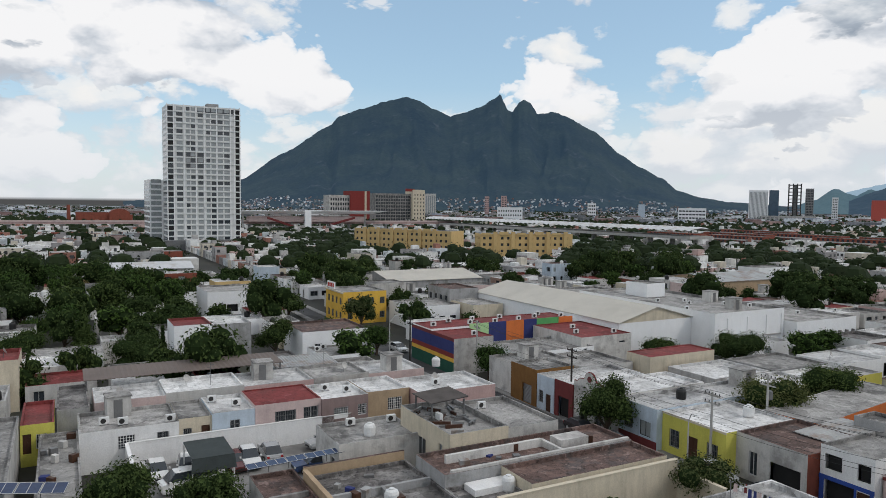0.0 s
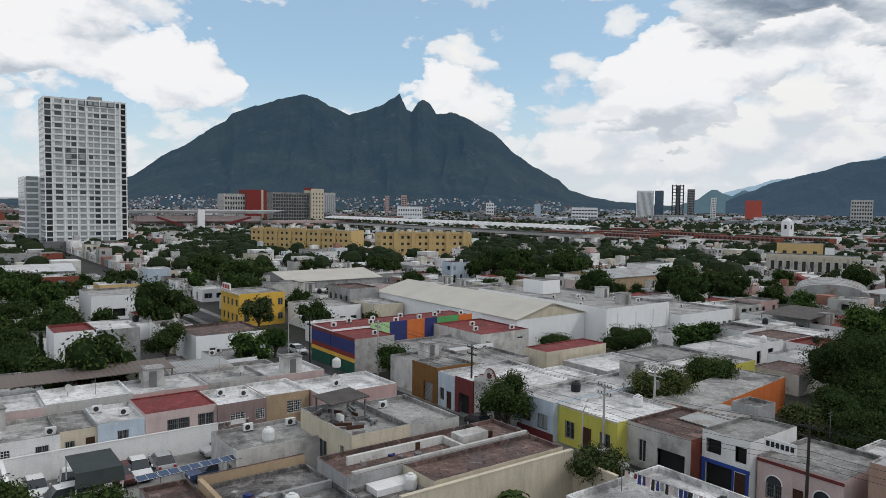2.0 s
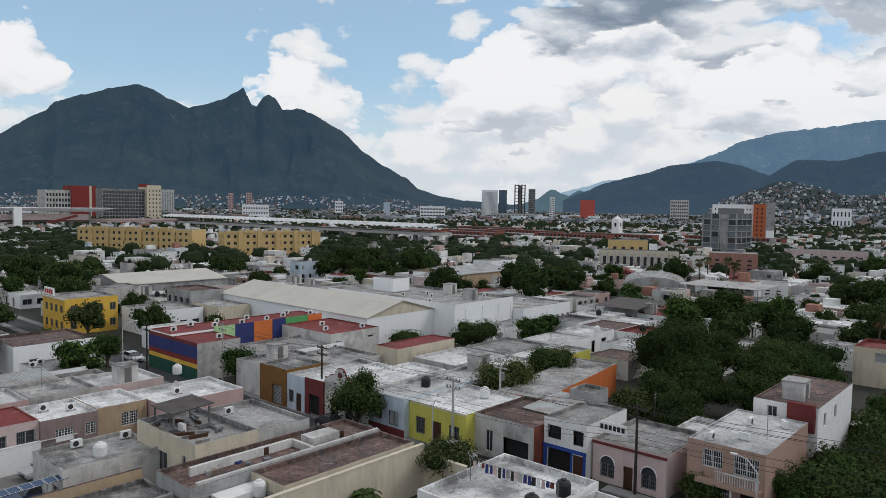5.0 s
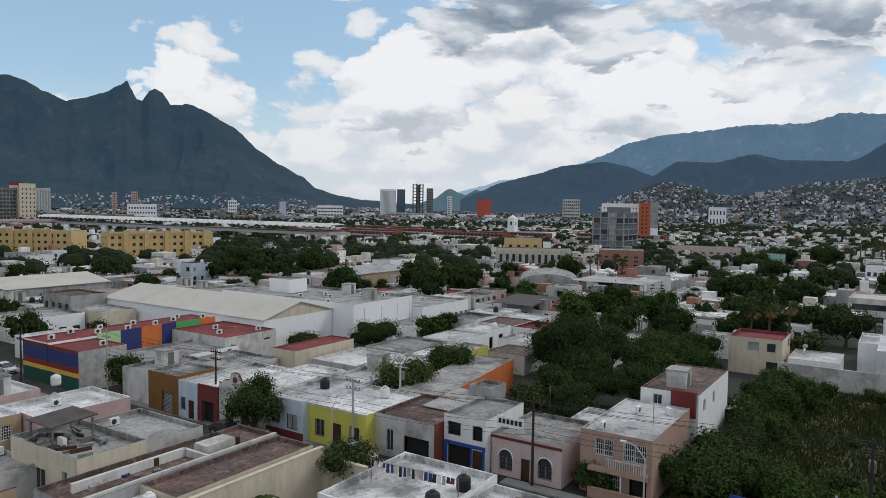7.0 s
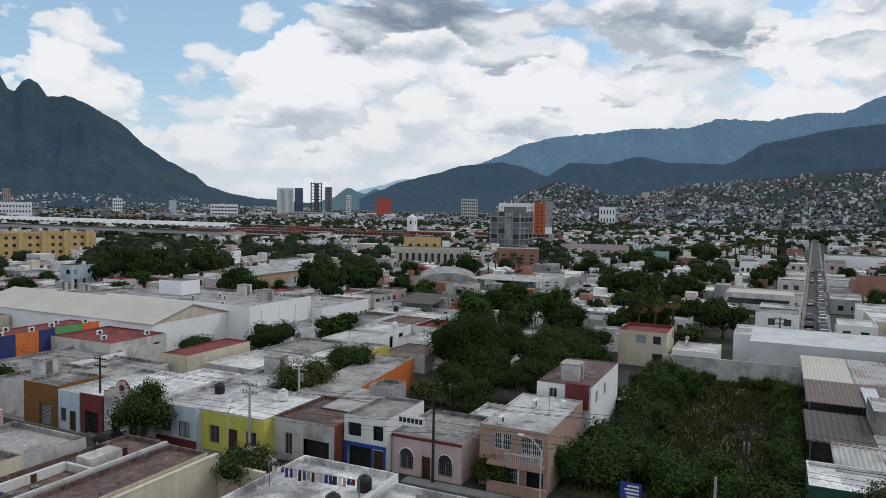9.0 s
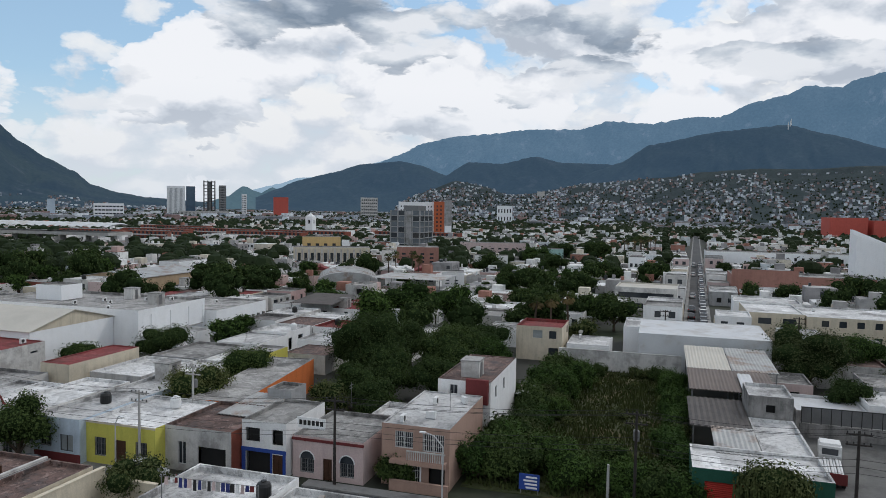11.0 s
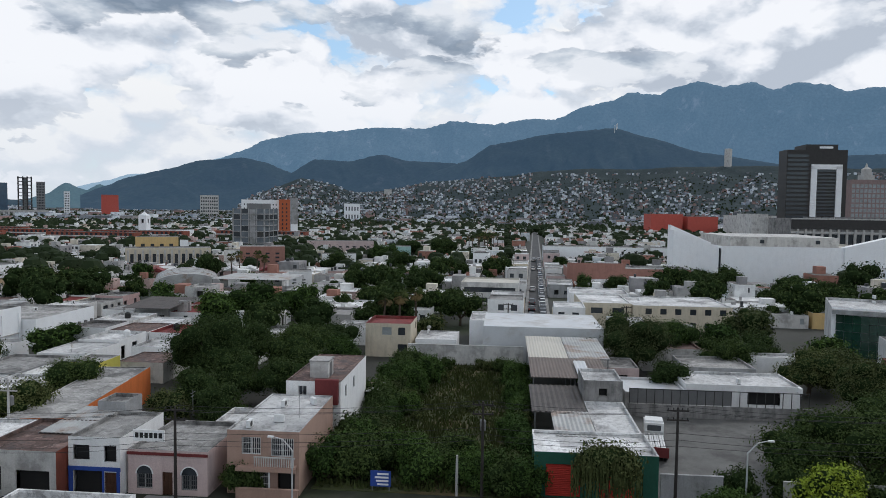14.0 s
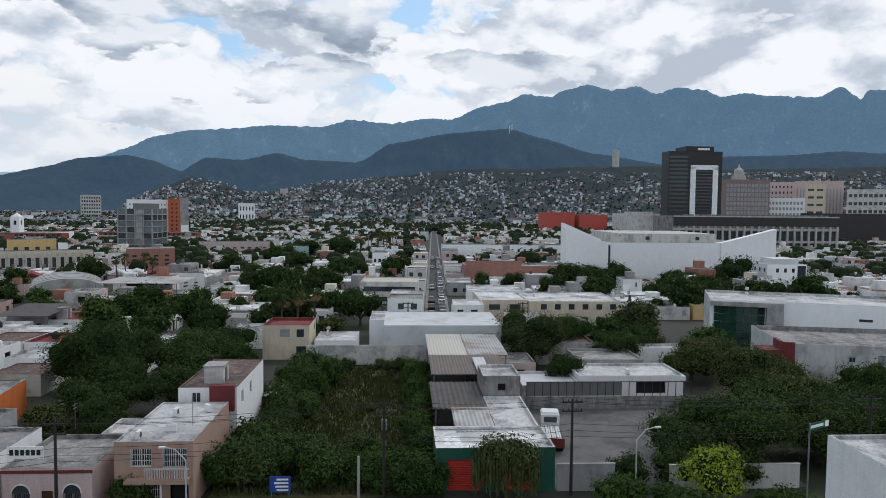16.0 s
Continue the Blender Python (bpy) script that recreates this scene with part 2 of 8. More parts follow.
REDPAINT = surface("red_paint", (0.50, 0.05, 0.035), streak=0.1, vary=0.1)
DULLRED = surface("dull_red_paint", (0.22, 0.035, 0.03), streak=0.1, vary=0.1)
SALMON = surface("salmon_paint", (0.48, 0.10, 0.075), streak=0.1, vary=0.08)
NAVY = surface("navy_paint", (0.035, 0.045, 0.16), streak=0.1, vary=0.15)
COBALT = surface("cobalt_paint", (0.03, 0.07, 0.30), streak=0.1, vary=0.15)
GREENP = surface("green_paint", (0.10, 0.36, 0.12), streak=0.1, vary=0.1)
LIME = surface("lime_paint", (0.40, 0.60, 0.30), streak=0.1, vary=0.1)
DARKGREEN = surface("dark_green_paint", (0.02, 0.09, 0.06), streak=0.1, vary=0.15)
BROWNP = surface("brown_paint", (0.20, 0.10, 0.03), streak=0.2, vary=0.2)
DUSTPINK = surface("dusty_brick", (0.33, 0.17, 0.135), streak=0.15, vary=0.15)
TEAL = surface("teal_plaster", (0.36, 0.55, 0.52), streak=0.2, vary=0.1)
R_WHITE = surface("white_sealed_roof", (0.68, 0.675, 0.665), vary=0.2, scale=0.25, stain=(0.30, 0.295, 0.29), bump=0.1, tone=0.25, patchy=0.3)
R_GREY = surface("weathered_roof", (0.36, 0.35, 0.335), vary=0.3, scale=0.4, stain=(0.14, 0.135, 0.13), tone=0.25, patchy=0.3)
R_DARK = surface("dark_tar_roof", (0.15, 0.14, 0.135), vary=0.35, scale=0.4, stain=(0.30, 0.29, 0.28), patchy=0.45)
R_BROWN = surface("brown_felt_roof", (0.155, 0.10, 0.085), vary=0.35, scale=0.9, stain=(0.10, 0.082, 0.078), patchy=0.45)
R_RED = surface("red_sealed_roof", (0.21, 0.042, 0.04), vary=0.18, scale=0.4, stain=(0.17, 0.05, 0.045), patchy=0.3)
R_CREAM = surface("cream_sheet_roof", (0.50, 0.47, 0.41), vary=0.12, scale=0.2, rough=0.6)
TIN = surface("galvanised_sheet", (0.38, 0.38, 0.37), vary=0.25, scale=0.5, rough=0.5, metal=0.35, stain=(0.26, 0.2, 0.16))
TINWHITE = surface("white_sheet", (0.56, 0.57, 0.58), vary=0.1, scale=0.3, rough=0.55, stain=(0.43, 0.41, 0.39))
TINDARK = surface("dark_sheet", (0.085, 0.075, 0.07), vary=0.3, scale=0.6, rough=0.7)
BROWNSHEET = surface("brown_sheet", (0.155, 0.125, 0.11), vary=0.15, scale=0.3, rough=0.7)
ASPHALT = surface("asphalt", (0.06, 0.06, 0.062), vary=0.25, scale=0.3, stain=(0.085, 0.083, 0.08))
PAVING = surface("concrete_paving", (0.25, 0.245, 0.235), vary=0.25, scale=0.4, stain=(0.16, 0.155, 0.15))
SOIL = surface("city_ground", (0.045, 0.045, 0.038), vary=0.35, scale=0.03, grain=1.2, stain=(0.03, 0.04, 0.018))
WEEDS = surface("weedy_ground", (0.055, 0.065, 0.025), vary=0.5, scale=0.25, stain=(0.11, 0.085, 0.04))
STEEL = surface("grey_steel", (0.20, 0.20, 0.20), rough=0.5, metal=0.5, vary=0.15, bump=0.03)
DARKSTEEL = surface("dark_steel", (0.045, 0.043, 0.042), rough=0.5, metal=0.3, vary=0.15, bump=0.03)
ALU = surface("pale_aluminium", (0.55, 0.55, 0.55), rough=0.45, metal=0.3, vary=0.08, bump=0.02)
WHITEMETAL = surface("white_enamel", (0.70, 0.70, 0.69), rough=0.45, vary=0.08, bump=0.02)
BLACKPLASTIC = surface("black_plastic", (0.02, 0.02, 0.02), rough=0.45, vary=0.1, bump=0.02)
WOOD = surface("dark_wood", (0.07, 0.032, 0.018), rough=0.6, vary=0.3, scale=2.0)
POLEWOOD = surface("tarred_pole", (0.035, 0.03, 0.027), rough=0.8, vary=0.3, scale=2.0)
CONCRETE = surface("pale_concrete", (0.42, 0.41, 0.39), vary=0.15, streak=0.2)
BARK = surface("bark", (0.075, 0.055, 0.04), vary=0.3, scale=2.0, bump=0.4)
# near-black: the missing light of rooms and recesses put into the colour
DEEP = surface("recess_shade", (0.02, 0.02, 0.02), vary=0.2, bump=0)
CLOTHDARK = surface("shade_cloth", (0.045, 0.055, 0.055), vary=0.2, scale=0.8)
GLASS = surface("window_glass", (0.035, 0.042, 0.05), rough=0.12, vary=0.3, scale=0.4, bump=0, spec=0.6)
GREENGLASS = surface("green_glass", (0.015, 0.05, 0.035), rough=0.1, vary=0.3, scale=0.4, bump=0, spec=0.7)
RUST = surface("rust_orange_paint", (0.46, 0.12, 0.05), streak=0.15, vary=0.08)
GREYGLASS = surface("grey_glass", (0.13, 0.15, 0.17), rough=0.25, vary=0.3, scale=0.3, bump=0, spec=0.5)
BLUEGLASS = surface("blue_glass", (0.03, 0.07, 0.12), rough=0.12, vary=0.2, scale=0.2, bump=0, spec=0.7)
PALEGLASS = surface("pale_glass", (0.30, 0.325, 0.33), rough=0.2, vary=0.3, scale=0.5, bump=0, spec=0.6)


def foliage(name, colour, tint):
    m = bpy.data.materials.new(name)
    m.use_nodes = True
    t = m.node_tree
    bsdf = t.nodes["Principled BSDF"]
    bsdf.inputs["Roughness"].default_value = 0.75
    bsdf.inputs["Specular IOR Level"].default_value = 0.06
    geo = t.nodes.new("ShaderNodeNewGeometry")
    own = t.nodes.new("ShaderNodeObjectInfo").outputs["Random"]
    a = mix_rgb(t, geo.outputs["Random Per Island"], tuple(c * 0.8 for c in colour), tuple(c * 1.15 for c in colour))
    lump = ramp(t, noise_node(t, geo.outputs["Position"], 0.5, 3.0, 0.6), [(0.35, (0, 0, 0)), (0.7, (1, 1, 1))])
    a = mix_rgb(t, math_node(t, "MULTIPLY", lump, 0.5), a, tint)
    a = mix_rgb(t, 1.0, a, ramp(t, own, [(0, (0.75, 0.78, 0.8)), (1, (1.25, 1.2, 1.1))]), "MULTIPLY")
    link(t, a, bsdf.inputs["Base Color"])
    return m


LEAF_DARK = foliage("dark_leaves", (0.036, 0.056, 0.018), (0.062, 0.092, 0.028))
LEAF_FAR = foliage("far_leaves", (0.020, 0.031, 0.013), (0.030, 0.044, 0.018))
LEAF_MID = foliage("green_leaves", (0.040, 0.074, 0.018), (0.064, 0.104, 0.027))
LEAF_OLIVE = foliage("olive_leaves", (0.065, 0.080, 0.030), (0.10, 0.11, 0.045))
LEAF_LIME = foliage("yellow_green_leaves", (0.15, 0.21, 0.025), (0.23, 0.28, 0.03))
LEAF_PURPLE = foliage("purple_leaves", (0.06, 0.035, 0.035), (0.08, 0.05, 0.045))
LEAF_PALM = foliage("palm_fronds", (0.05, 0.075, 0.022), (0.09, 0.10, 0.04))
LEAF_DRY = foliage("dry_fronds", (0.16, 0.12, 0.06), (0.22, 0.17, 0.09))
GRASS = foliage("rank_grass", (0.045, 0.062, 0.020), (0.085, 0.08, 0.032))

# ---------------------------------------------------------------- building tools
TURNED = 28.0                       # the street grid's heading
CB, SB = math.cos(radians(TURNED)), math.sin(radians(TURNED))
rng = random.Random(7)


def spot(b, a, z=0.0, turn=0.0):
    """A pose on the street grid: b metres across the near street, a metres along it."""
    return pose(b * CB - a * SB, b * SB + a * CB, z, 0, 0, TURNED + turn)


class Geo:
    """Collects faces for one mesh."""

    def __init__(self):
        self.v, self.f, self.m = [], [], []

    def add(self, verts, faces, slot=0):
        k = len(self.v)
        self.v.extend(verts)
        self.f.extend([tuple(i + k for i in f) for f in faces])
        self.m.extend([slot] * len(faces))
        return self

    def quad(self, a, b, c, d, slot=0):
        return self.add([a, b, c, d], [(0, 1, 2, 3)], slot)

    def box(self, x0, x1, y0, y1, z0, z1, slot=0):
        return self.add([(x0, y0, z0), (x1, y0, z0), (x1, y1, z0), (x0, y1, z0), (x0, y0, z1), (x1, y0, z1), (x1, y1, z1), (x0, y1, z1)],
                        [(0, 3, 2, 1), (4, 5, 6, 7), (0, 1, 5, 4), (1, 2, 6, 5), (2, 3, 7, 6), (3, 0, 4, 7)], slot)

    def tube(self, p, q, r0, r1=None, n=8, slot=0, caps=True):
        r1 = r0 if r1 is None else r1
        p, q = Vector(p), Vector(q)
        d = (q - p).normalized()
        s = d.orthogonal().normalized()
        t = d.cross(s)
        ring = [(math.cos(2 * math.pi * i / n), math.sin(2 * math.pi * i / n)) for i in range(n)]
        vs = [tuple(p + (s * c + t * e) * r0) for c, e in ring] + [tuple(q + (s * c + t * e) * r1) for c, e in ring]
        fs = [(i, (i + 1) % n, n + (i + 1) % n, n + i) for i in range(n)]
        if caps:
            fs += [tuple(range(n - 1, -1, -1)), tuple(range(n, 2 * n))]
        return self.add(vs, fs, slot)

    def lathe(self, profile, n=14, slot=0, centre=(0, 0)):
        vs = [(centre[0] + r * math.cos(2 * math.pi * i / n), centre[1] + r * math.sin(2 * math.pi * i / n), z) for r, z in profile for i in range(n)]
        fs = [(k * n + i, k * n + (i + 1) % n, (k + 1) * n + (i + 1) % n, (k + 1) * n + i) for k in range(len(profile) - 1) for i in range(n)]
        fs += [tuple(range(n - 1, -1, -1)), tuple(range((len(profile) - 1) * n, len(profile) * n))]
        return self.add(vs, fs, slot)

    def mesh(self, name, *mats):
        me = bpy.data.meshes.new(name)
        if len(self.v) < 3000:
            seen, index, vs = {}, [], []
            for v in self.v:
                key = (round(v[0], 4), round(v[1], 4), round(v[2], 4))
                if key not in seen:
                    seen[key] = len(vs)
                    vs.append(v)
                index.append(seen[key])
            keep = [(tuple(index[i] for i in f), m) for f, m in zip(self.f, self.m)]
            keep = [(f, m) for f, m in keep if len(set(f)) == len(f)]
            self.v, self.f, self.m = vs, [f for f, m in keep], [m for f, m in keep]
        me.from_pydata(self.v, [], self.f)
        for m in mats:
            me.materials.append(m)
        if len(mats) > 1:
            me.polygons.foreach_set("material_index", self.m)
        me.update()
        return me


def base(name, m, label="", category="", group="", kind=""):
    """The Empty at a thing's base."""
    ob = new(name)
    ob.empty_display_size = 0.3
    ob.matrix_basis = m
    return tagged(ob, label, category, group, kind)


def part(name, geo, material, parent, label="", at=None):
    me = geo if isinstance(geo, bpy.types.Mesh) else geo.mesh(name, *(material if isinstance(material, (list, tuple)) else (material,)))
    ob = new(name, me)
    ob.parent = parent
    if at is not None:
        ob.matrix_basis = at
    if label:
        ob["label"] = label
    return ob


def solo(name, geo, material, m, label="", category="", group="", kind=""):
    """A thing of one mesh."""
    me = geo if isinstance(geo, bpy.types.Mesh) else geo.mesh(name, *(material if isinstance(material, (list, tuple)) else (material,)))
    ob = new(name, me)
    ob.matrix_basis = m
    return tagged(ob, label, category, group, kind)


FACES = {"b0": ((0, 0), (0, 1), (1, 0)), "b1": ((1, 0), (0, 1), (-1, 0)), "a0": ((0, 0), (1, 0), (0, 1)), "a1": ((0, 1), (1, 0), (0, -1))}


def side(geo, w, d, face, z0, z1, holes, deep=0.16, slot=0):
    """One outer wall face with real recesses for its openings (u, z, width, height)."""
    origin, along, inward = FACES[face]
    ox, oy = origin[0] * w, origin[1] * d
    length = w if along[0] else d
    flip = face in ("b0", "a1")

    def p(u, z, k=0.0):
        return (ox + along[0] * u + inward[0] * k, oy + along[1] * u + inward[1] * k, z)

    def q(a, b, c, e):
        geo.quad(*((a, e, c, b) if flip else (a, b, c, e)), slot)

    us = sorted({0.0, length, *[h[0] for h in holes], *[h[0] + h[2] for h in holes]})
    zs = sorted({z0, z1, *[h[1] for h in holes], *[h[1] + h[3] for h in holes]})
    us = [u for u in us if 0 <= u <= length]
    zs = [z for z in zs if z0 <= z <= z1]
    for i in range(len(us) - 1):
        for j in range(len(zs) - 1):
            cu, cz = (us[i] + us[i + 1]) / 2, (zs[j] + zs[j + 1]) / 2
            if not any(h[0] < cu < h[0] + h[2] and h[1] < cz < h[1] + h[3] for h in holes):
                q(p(us[i], zs[j]), p(us[i + 1], zs[j]), p(us[i + 1], zs[j + 1]), p(us[i], zs[j + 1]))
    for u, z, ww, hh in [h[:4] for h in holes]:
        q(p(u, z), p(u + ww, z), p(u + ww, z, deep), p(u, z, deep))
        q(p(u, z + hh, deep), p(u + ww, z + hh, deep), p(u + ww, z + hh), p(u, z + hh))
        q(p(u, z), p(u, z, deep), p(u, z + hh, deep), p(u, z + hh))
        q(p(u + ww, z, deep), p(u + ww, z), p(u + ww, z + hh), p(u + ww, z + hh, deep))


OPEN_CACHE = {}


def plate(w, h, bars_x, bars_z, y0, y1):
    """A frame or grille cut from one sheet: solid where a bar (from, to) lies in x or in z."""
    xs = sorted({0.0, w, *[v for b in bars_x for v in b]})
    zs = sorted({0.0, h, *[v for b in bars_z for v in b]})
    nx, nz = len(xs) - 1, len(zs) - 1

    def solid(i, j):
        if not (0 <= i < nx and 0 <= j < nz):
            return False
        cx, cz = (xs[i] + xs[i + 1]) / 2, (zs[j] + zs[j + 1]) / 2
        return any(a < cx < b for a, b in bars_x) or any(a < cz < b for a, b in bars_z)

    g = Geo()
    for i in range(nx):
        for j in range(nz):
            if solid(i, j):
                x0, x1, z0, z1 = xs[i], xs[i + 1], zs[j], zs[j + 1]
                g.quad((x0, y0, z0), (x1, y0, z0), (x1, y0, z1), (x0, y0, z1))
                if not solid(i - 1, j):
                    g.quad((x0, y1, z0), (x0, y0, z0), (x0, y0, z1), (x0, y1, z1))
                if not solid(i + 1, j):
                    g.quad((x1, y0, z0), (x1, y1, z0), (x1, y1, z1), (x1, y0, z1))
                if not solid(i, j - 1):
                    g.quad((x0, y1, z0), (x1, y1, z0), (x1, y0, z0), (x0, y0, z0))
                if not solid(i, j + 1):
                    g.quad((x0, y0, z1), (x1, y0, z1), (x1, y1, z1), (x0, y1, z1))
    return g


def opening_meshes(kind, w, h):
    """Meshes of one filled opening, seen along +y: parts with their materials."""
    key = (kind, round(w, 2), round(h, 2))
    if key in OPEN_CACHE:
        return OPEN_CACHE[key]
    f = 0.07
    rim_x, rim_z = [(0, f), (w - f, w)], [(0, f), (h - f, h)]
    glass = {"curtain": PALEGLASS, "pale": PALEGLASS, "green": GREENGLASS}.get(kind, GLASS)
    pane = Geo().box(0, w, 0.0, 0.04, 0, h).mesh("pane", glass)
    mid = [(w / 2 - 0.03, w / 2 + 0.03)]
    if kind in ("pane", "pale", "green"):
        out = [("window", pane)]
    elif kind in ("win", "curtain"):
        out = [("window", plate(w, h, rim_x + mid, rim_z, -0.05, 0.0).mesh("window", ALU if kind == "win" else DARKSTEEL)), ("pane", pane)]
    elif kind in ("bars", "whitebars", "lattice"):
        n = max(3, int(w / (0.24 if kind == "lattice" else 0.17)))
        k = max(3, int(h / 0.24)) if kind == "lattice" else 3
        bx = [(w * i / n - 0.016, w * i / n + 0.016) for i in range(1, n)]
        bz = [(h * i / k - 0.016, h * i / k + 0.016) for i in range(1, k)]
        out = [("window", plate(w, h, rim_x + mid, rim_z, -0.05, 0.0).mesh("window", ALU)), ("pane", pane),
               ("grille", plate(w, h, rim_x[:0] + [(0, 0.03), (w - 0.03, w)] + bx, [(0, 0.03), (h - 0.03, h)] + bz, -0.13, -0.10).mesh("grille", STEEL if kind == "bars" else WHITEMETAL))]
    elif kind == "door":
        leaf = Geo().box(0.06, w - 0.06, 0, 0.06, 0, h - 0.06)
        panels = plate(w - 0.12, h - 0.06, [(0, 0.12), (w / 2 - 0.16, w / 2 + 0.04), (w - 0.24, w - 0.12)], [(0, 0.18), (h * 0.42, h * 0.52), (h - 0.2, h - 0.06)], -0.04, -0.004)
        out = [("door", leaf.mesh("door", WOOD)), ("door_frame", plate(w, h, rim_x, [(h - f, h)], -0.06, 0.0).mesh("door_frame", WOOD)),
               ("door_panel", panels.mesh("door_panel", WOOD))]
    elif kind in ("shutter", "redshutter", "blueshutter", "whiteshutter"):
        n = max(4, int(h / 0.16))
        g = Geo()
        for i in range(n):
            z0, z1 = h * i / n, h * (i + 1) / n
            g.quad((0, 0.05, z0), (w, 0.05, z0), (w, 0.0, (z0 + z1) / 2), (0, 0.0, (z0 + z1) / 2))
            g.quad((0, 0.0, (z0 + z1) / 2), (w, 0.0, (z0 + z1) / 2), (w, 0.05, z1), (0, 0.05, z1))
        out = [("shutter", g.mesh("shutter", {"shutter": STEEL, "redshutter": REDPAINT, "blueshutter": NAVY, "whiteshutter": WHITEMETAL}[kind]))]
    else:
        # no room behind: a near-black panel stands for its shade
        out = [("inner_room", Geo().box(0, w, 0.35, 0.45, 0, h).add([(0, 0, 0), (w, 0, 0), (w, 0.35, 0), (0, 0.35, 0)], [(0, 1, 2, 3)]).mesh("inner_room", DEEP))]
    OPEN_CACHE[key] = out
    return out


def fill_opening(parent, w, d, face, u, z, ww, hh, kind, deep=0.16):
    if face == "a0":
        at = pose(u, deep, z)
    elif face == "a1":
        at = pose(u + ww, d - deep, z, 0, 0, 180)
    elif face == "b0":
        at = pose(deep, u + ww, z, 0, 0, -90)
    else:
        at = pose(w - deep, u, z, 0, 0, 90)
    first = None
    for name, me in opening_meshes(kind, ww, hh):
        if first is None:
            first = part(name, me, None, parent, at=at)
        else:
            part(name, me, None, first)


def house(b0, b1, a0, a1, h, wall, roof, holes=(), par=0.35, name="house", label="", category="house", turn=0.0, group="", z=0.0, faces=None, cornice=None):
    """A flat-roofed house: walls with parapet and openings, a roof deck, windows and doors. holes: (face, u, z, w, h, kind)."""
    w, d = b1 - b0, a1 - a0
    top = base(name, spot(b0, a0, z, turn), label, category, group)
    g = Geo()
    th = 0.18
    for face in ("b0", "b1", "a0", "a1"):
        side(g, w, d, face, -0.3, h, [x[1:5] for x in holes if x[0] == face], slot=(1 if faces and face in faces else 0))
    part("wall", g, (wall, next(iter(faces.values()))) if faces else wall, top)
    zr = h - par
    # the roof deck turns up the inside of the parapet and over its top
    g = Geo().box(th, w - th, th, d - th, zr - 0.2, zr)
    for x0, x1, y0, y1 in ((0, w, 0, th), (0, w, d - th, d), (0, th, th, d - th), (w - th, w, th, d - th)):
        g.quad((x0, y0, h), (x1, y0, h), (x1, y1, h), (x0, y1, h))
    g.quad((th, th, h), (w - th, th, h), (w - th, th, zr), (th, th, zr))
    g.quad((w - th, d - th, h), (th, d - th, h), (th, d - th, zr), (w - th, d - th, zr))
    g.quad((th, d - th, h), (th, th, h), (th, th, zr), (th, d - th, zr))
    g.quad((w - th, th, h), (w - th, d - th, h), (w - th, d - th, zr), (w - th, th, zr))
    part("roof", g, roof, top)
    if cornice:
        face, material, z0, z1, out = cornice
        c = Geo()
        if face == "b0":
            c.box(-out, 0.0, -0.05, d + 0.05, z0, z1)
        else:
            c.box(-0.05, w + 0.05, -out, 0.0, z0, z1)
        part("cornice", c, material, top)
    for face, u, zz, ww, hh, kind in holes:
        fill_opening(top, w, d, face, u, zz, ww, hh, kind)
    return top


def ridged(geo, x0, x1, y0, y1, za, zb, pitch=0.5, amp=0.06, along="y", thick=0.08, slot=0):
    """A corrugated sheet from (x0, y0, za) to (x1, y1, zb), with ribs that run along the slope axis."""
    if along == "y":       # ribs run in y, slope in y
        n = max(2, int((x1 - x0) / pitch) * 2)
        xs = [x0 + (x1 - x0) * i / n for i in range(n + 1)]
        top = [((x, y0, za + (amp if i % 2 else 0)), (x, y1, zb + (amp if i % 2 else 0))) for i, x in enumerate(xs)]
    else:
        n = max(2, int((y1 - y0) / pitch) * 2)
        ys = [y0 + (y1 - y0) * i / n for i in range(n + 1)]
        top = [((x0, y, za + (amp if i % 2 else 0)), (x1, y, zb + (amp if i % 2 else 0))) for i, y in enumerate(ys)]
    vs = [p for pair in top for p in pair] + [(p[0], p[1], p[2] - thick) for pair in top for p in pair]
    k = len(top) * 2
    fs = []
    for i in range(len(top) - 1):
        j = 2 * i
        f = (j, j + 2, j + 3, j + 1) if along == "y" else (j, j + 1, j + 3, j + 2)
        fs.append(f)
        fs.append(tuple(reversed([x + k for x in f])))
        fs.append((j, j + k, j + 2 + k, j + 2) if along == "y" else (j, j + 2, j + 2 + k, j + k))
        fs.append((j + 1, j + 3, j + 3 + k, j + 1 + k) if along == "y" else (j + 1, j + 1 + k, j + 3 + k, j + 3))
    geo.add(vs, fs, slot)
    return geo


def rows(face, u0, du, nu, z0, dz, nz, w, h, kind="pane", skip=0.0, r=None):
    """A regular grid of openings for a facade."""
    return [(face, u0 + i * du, z0 + j * dz, w, h, kind) for j in range(nz) for i in range(nu) if not (skip and r.random() < skip)]


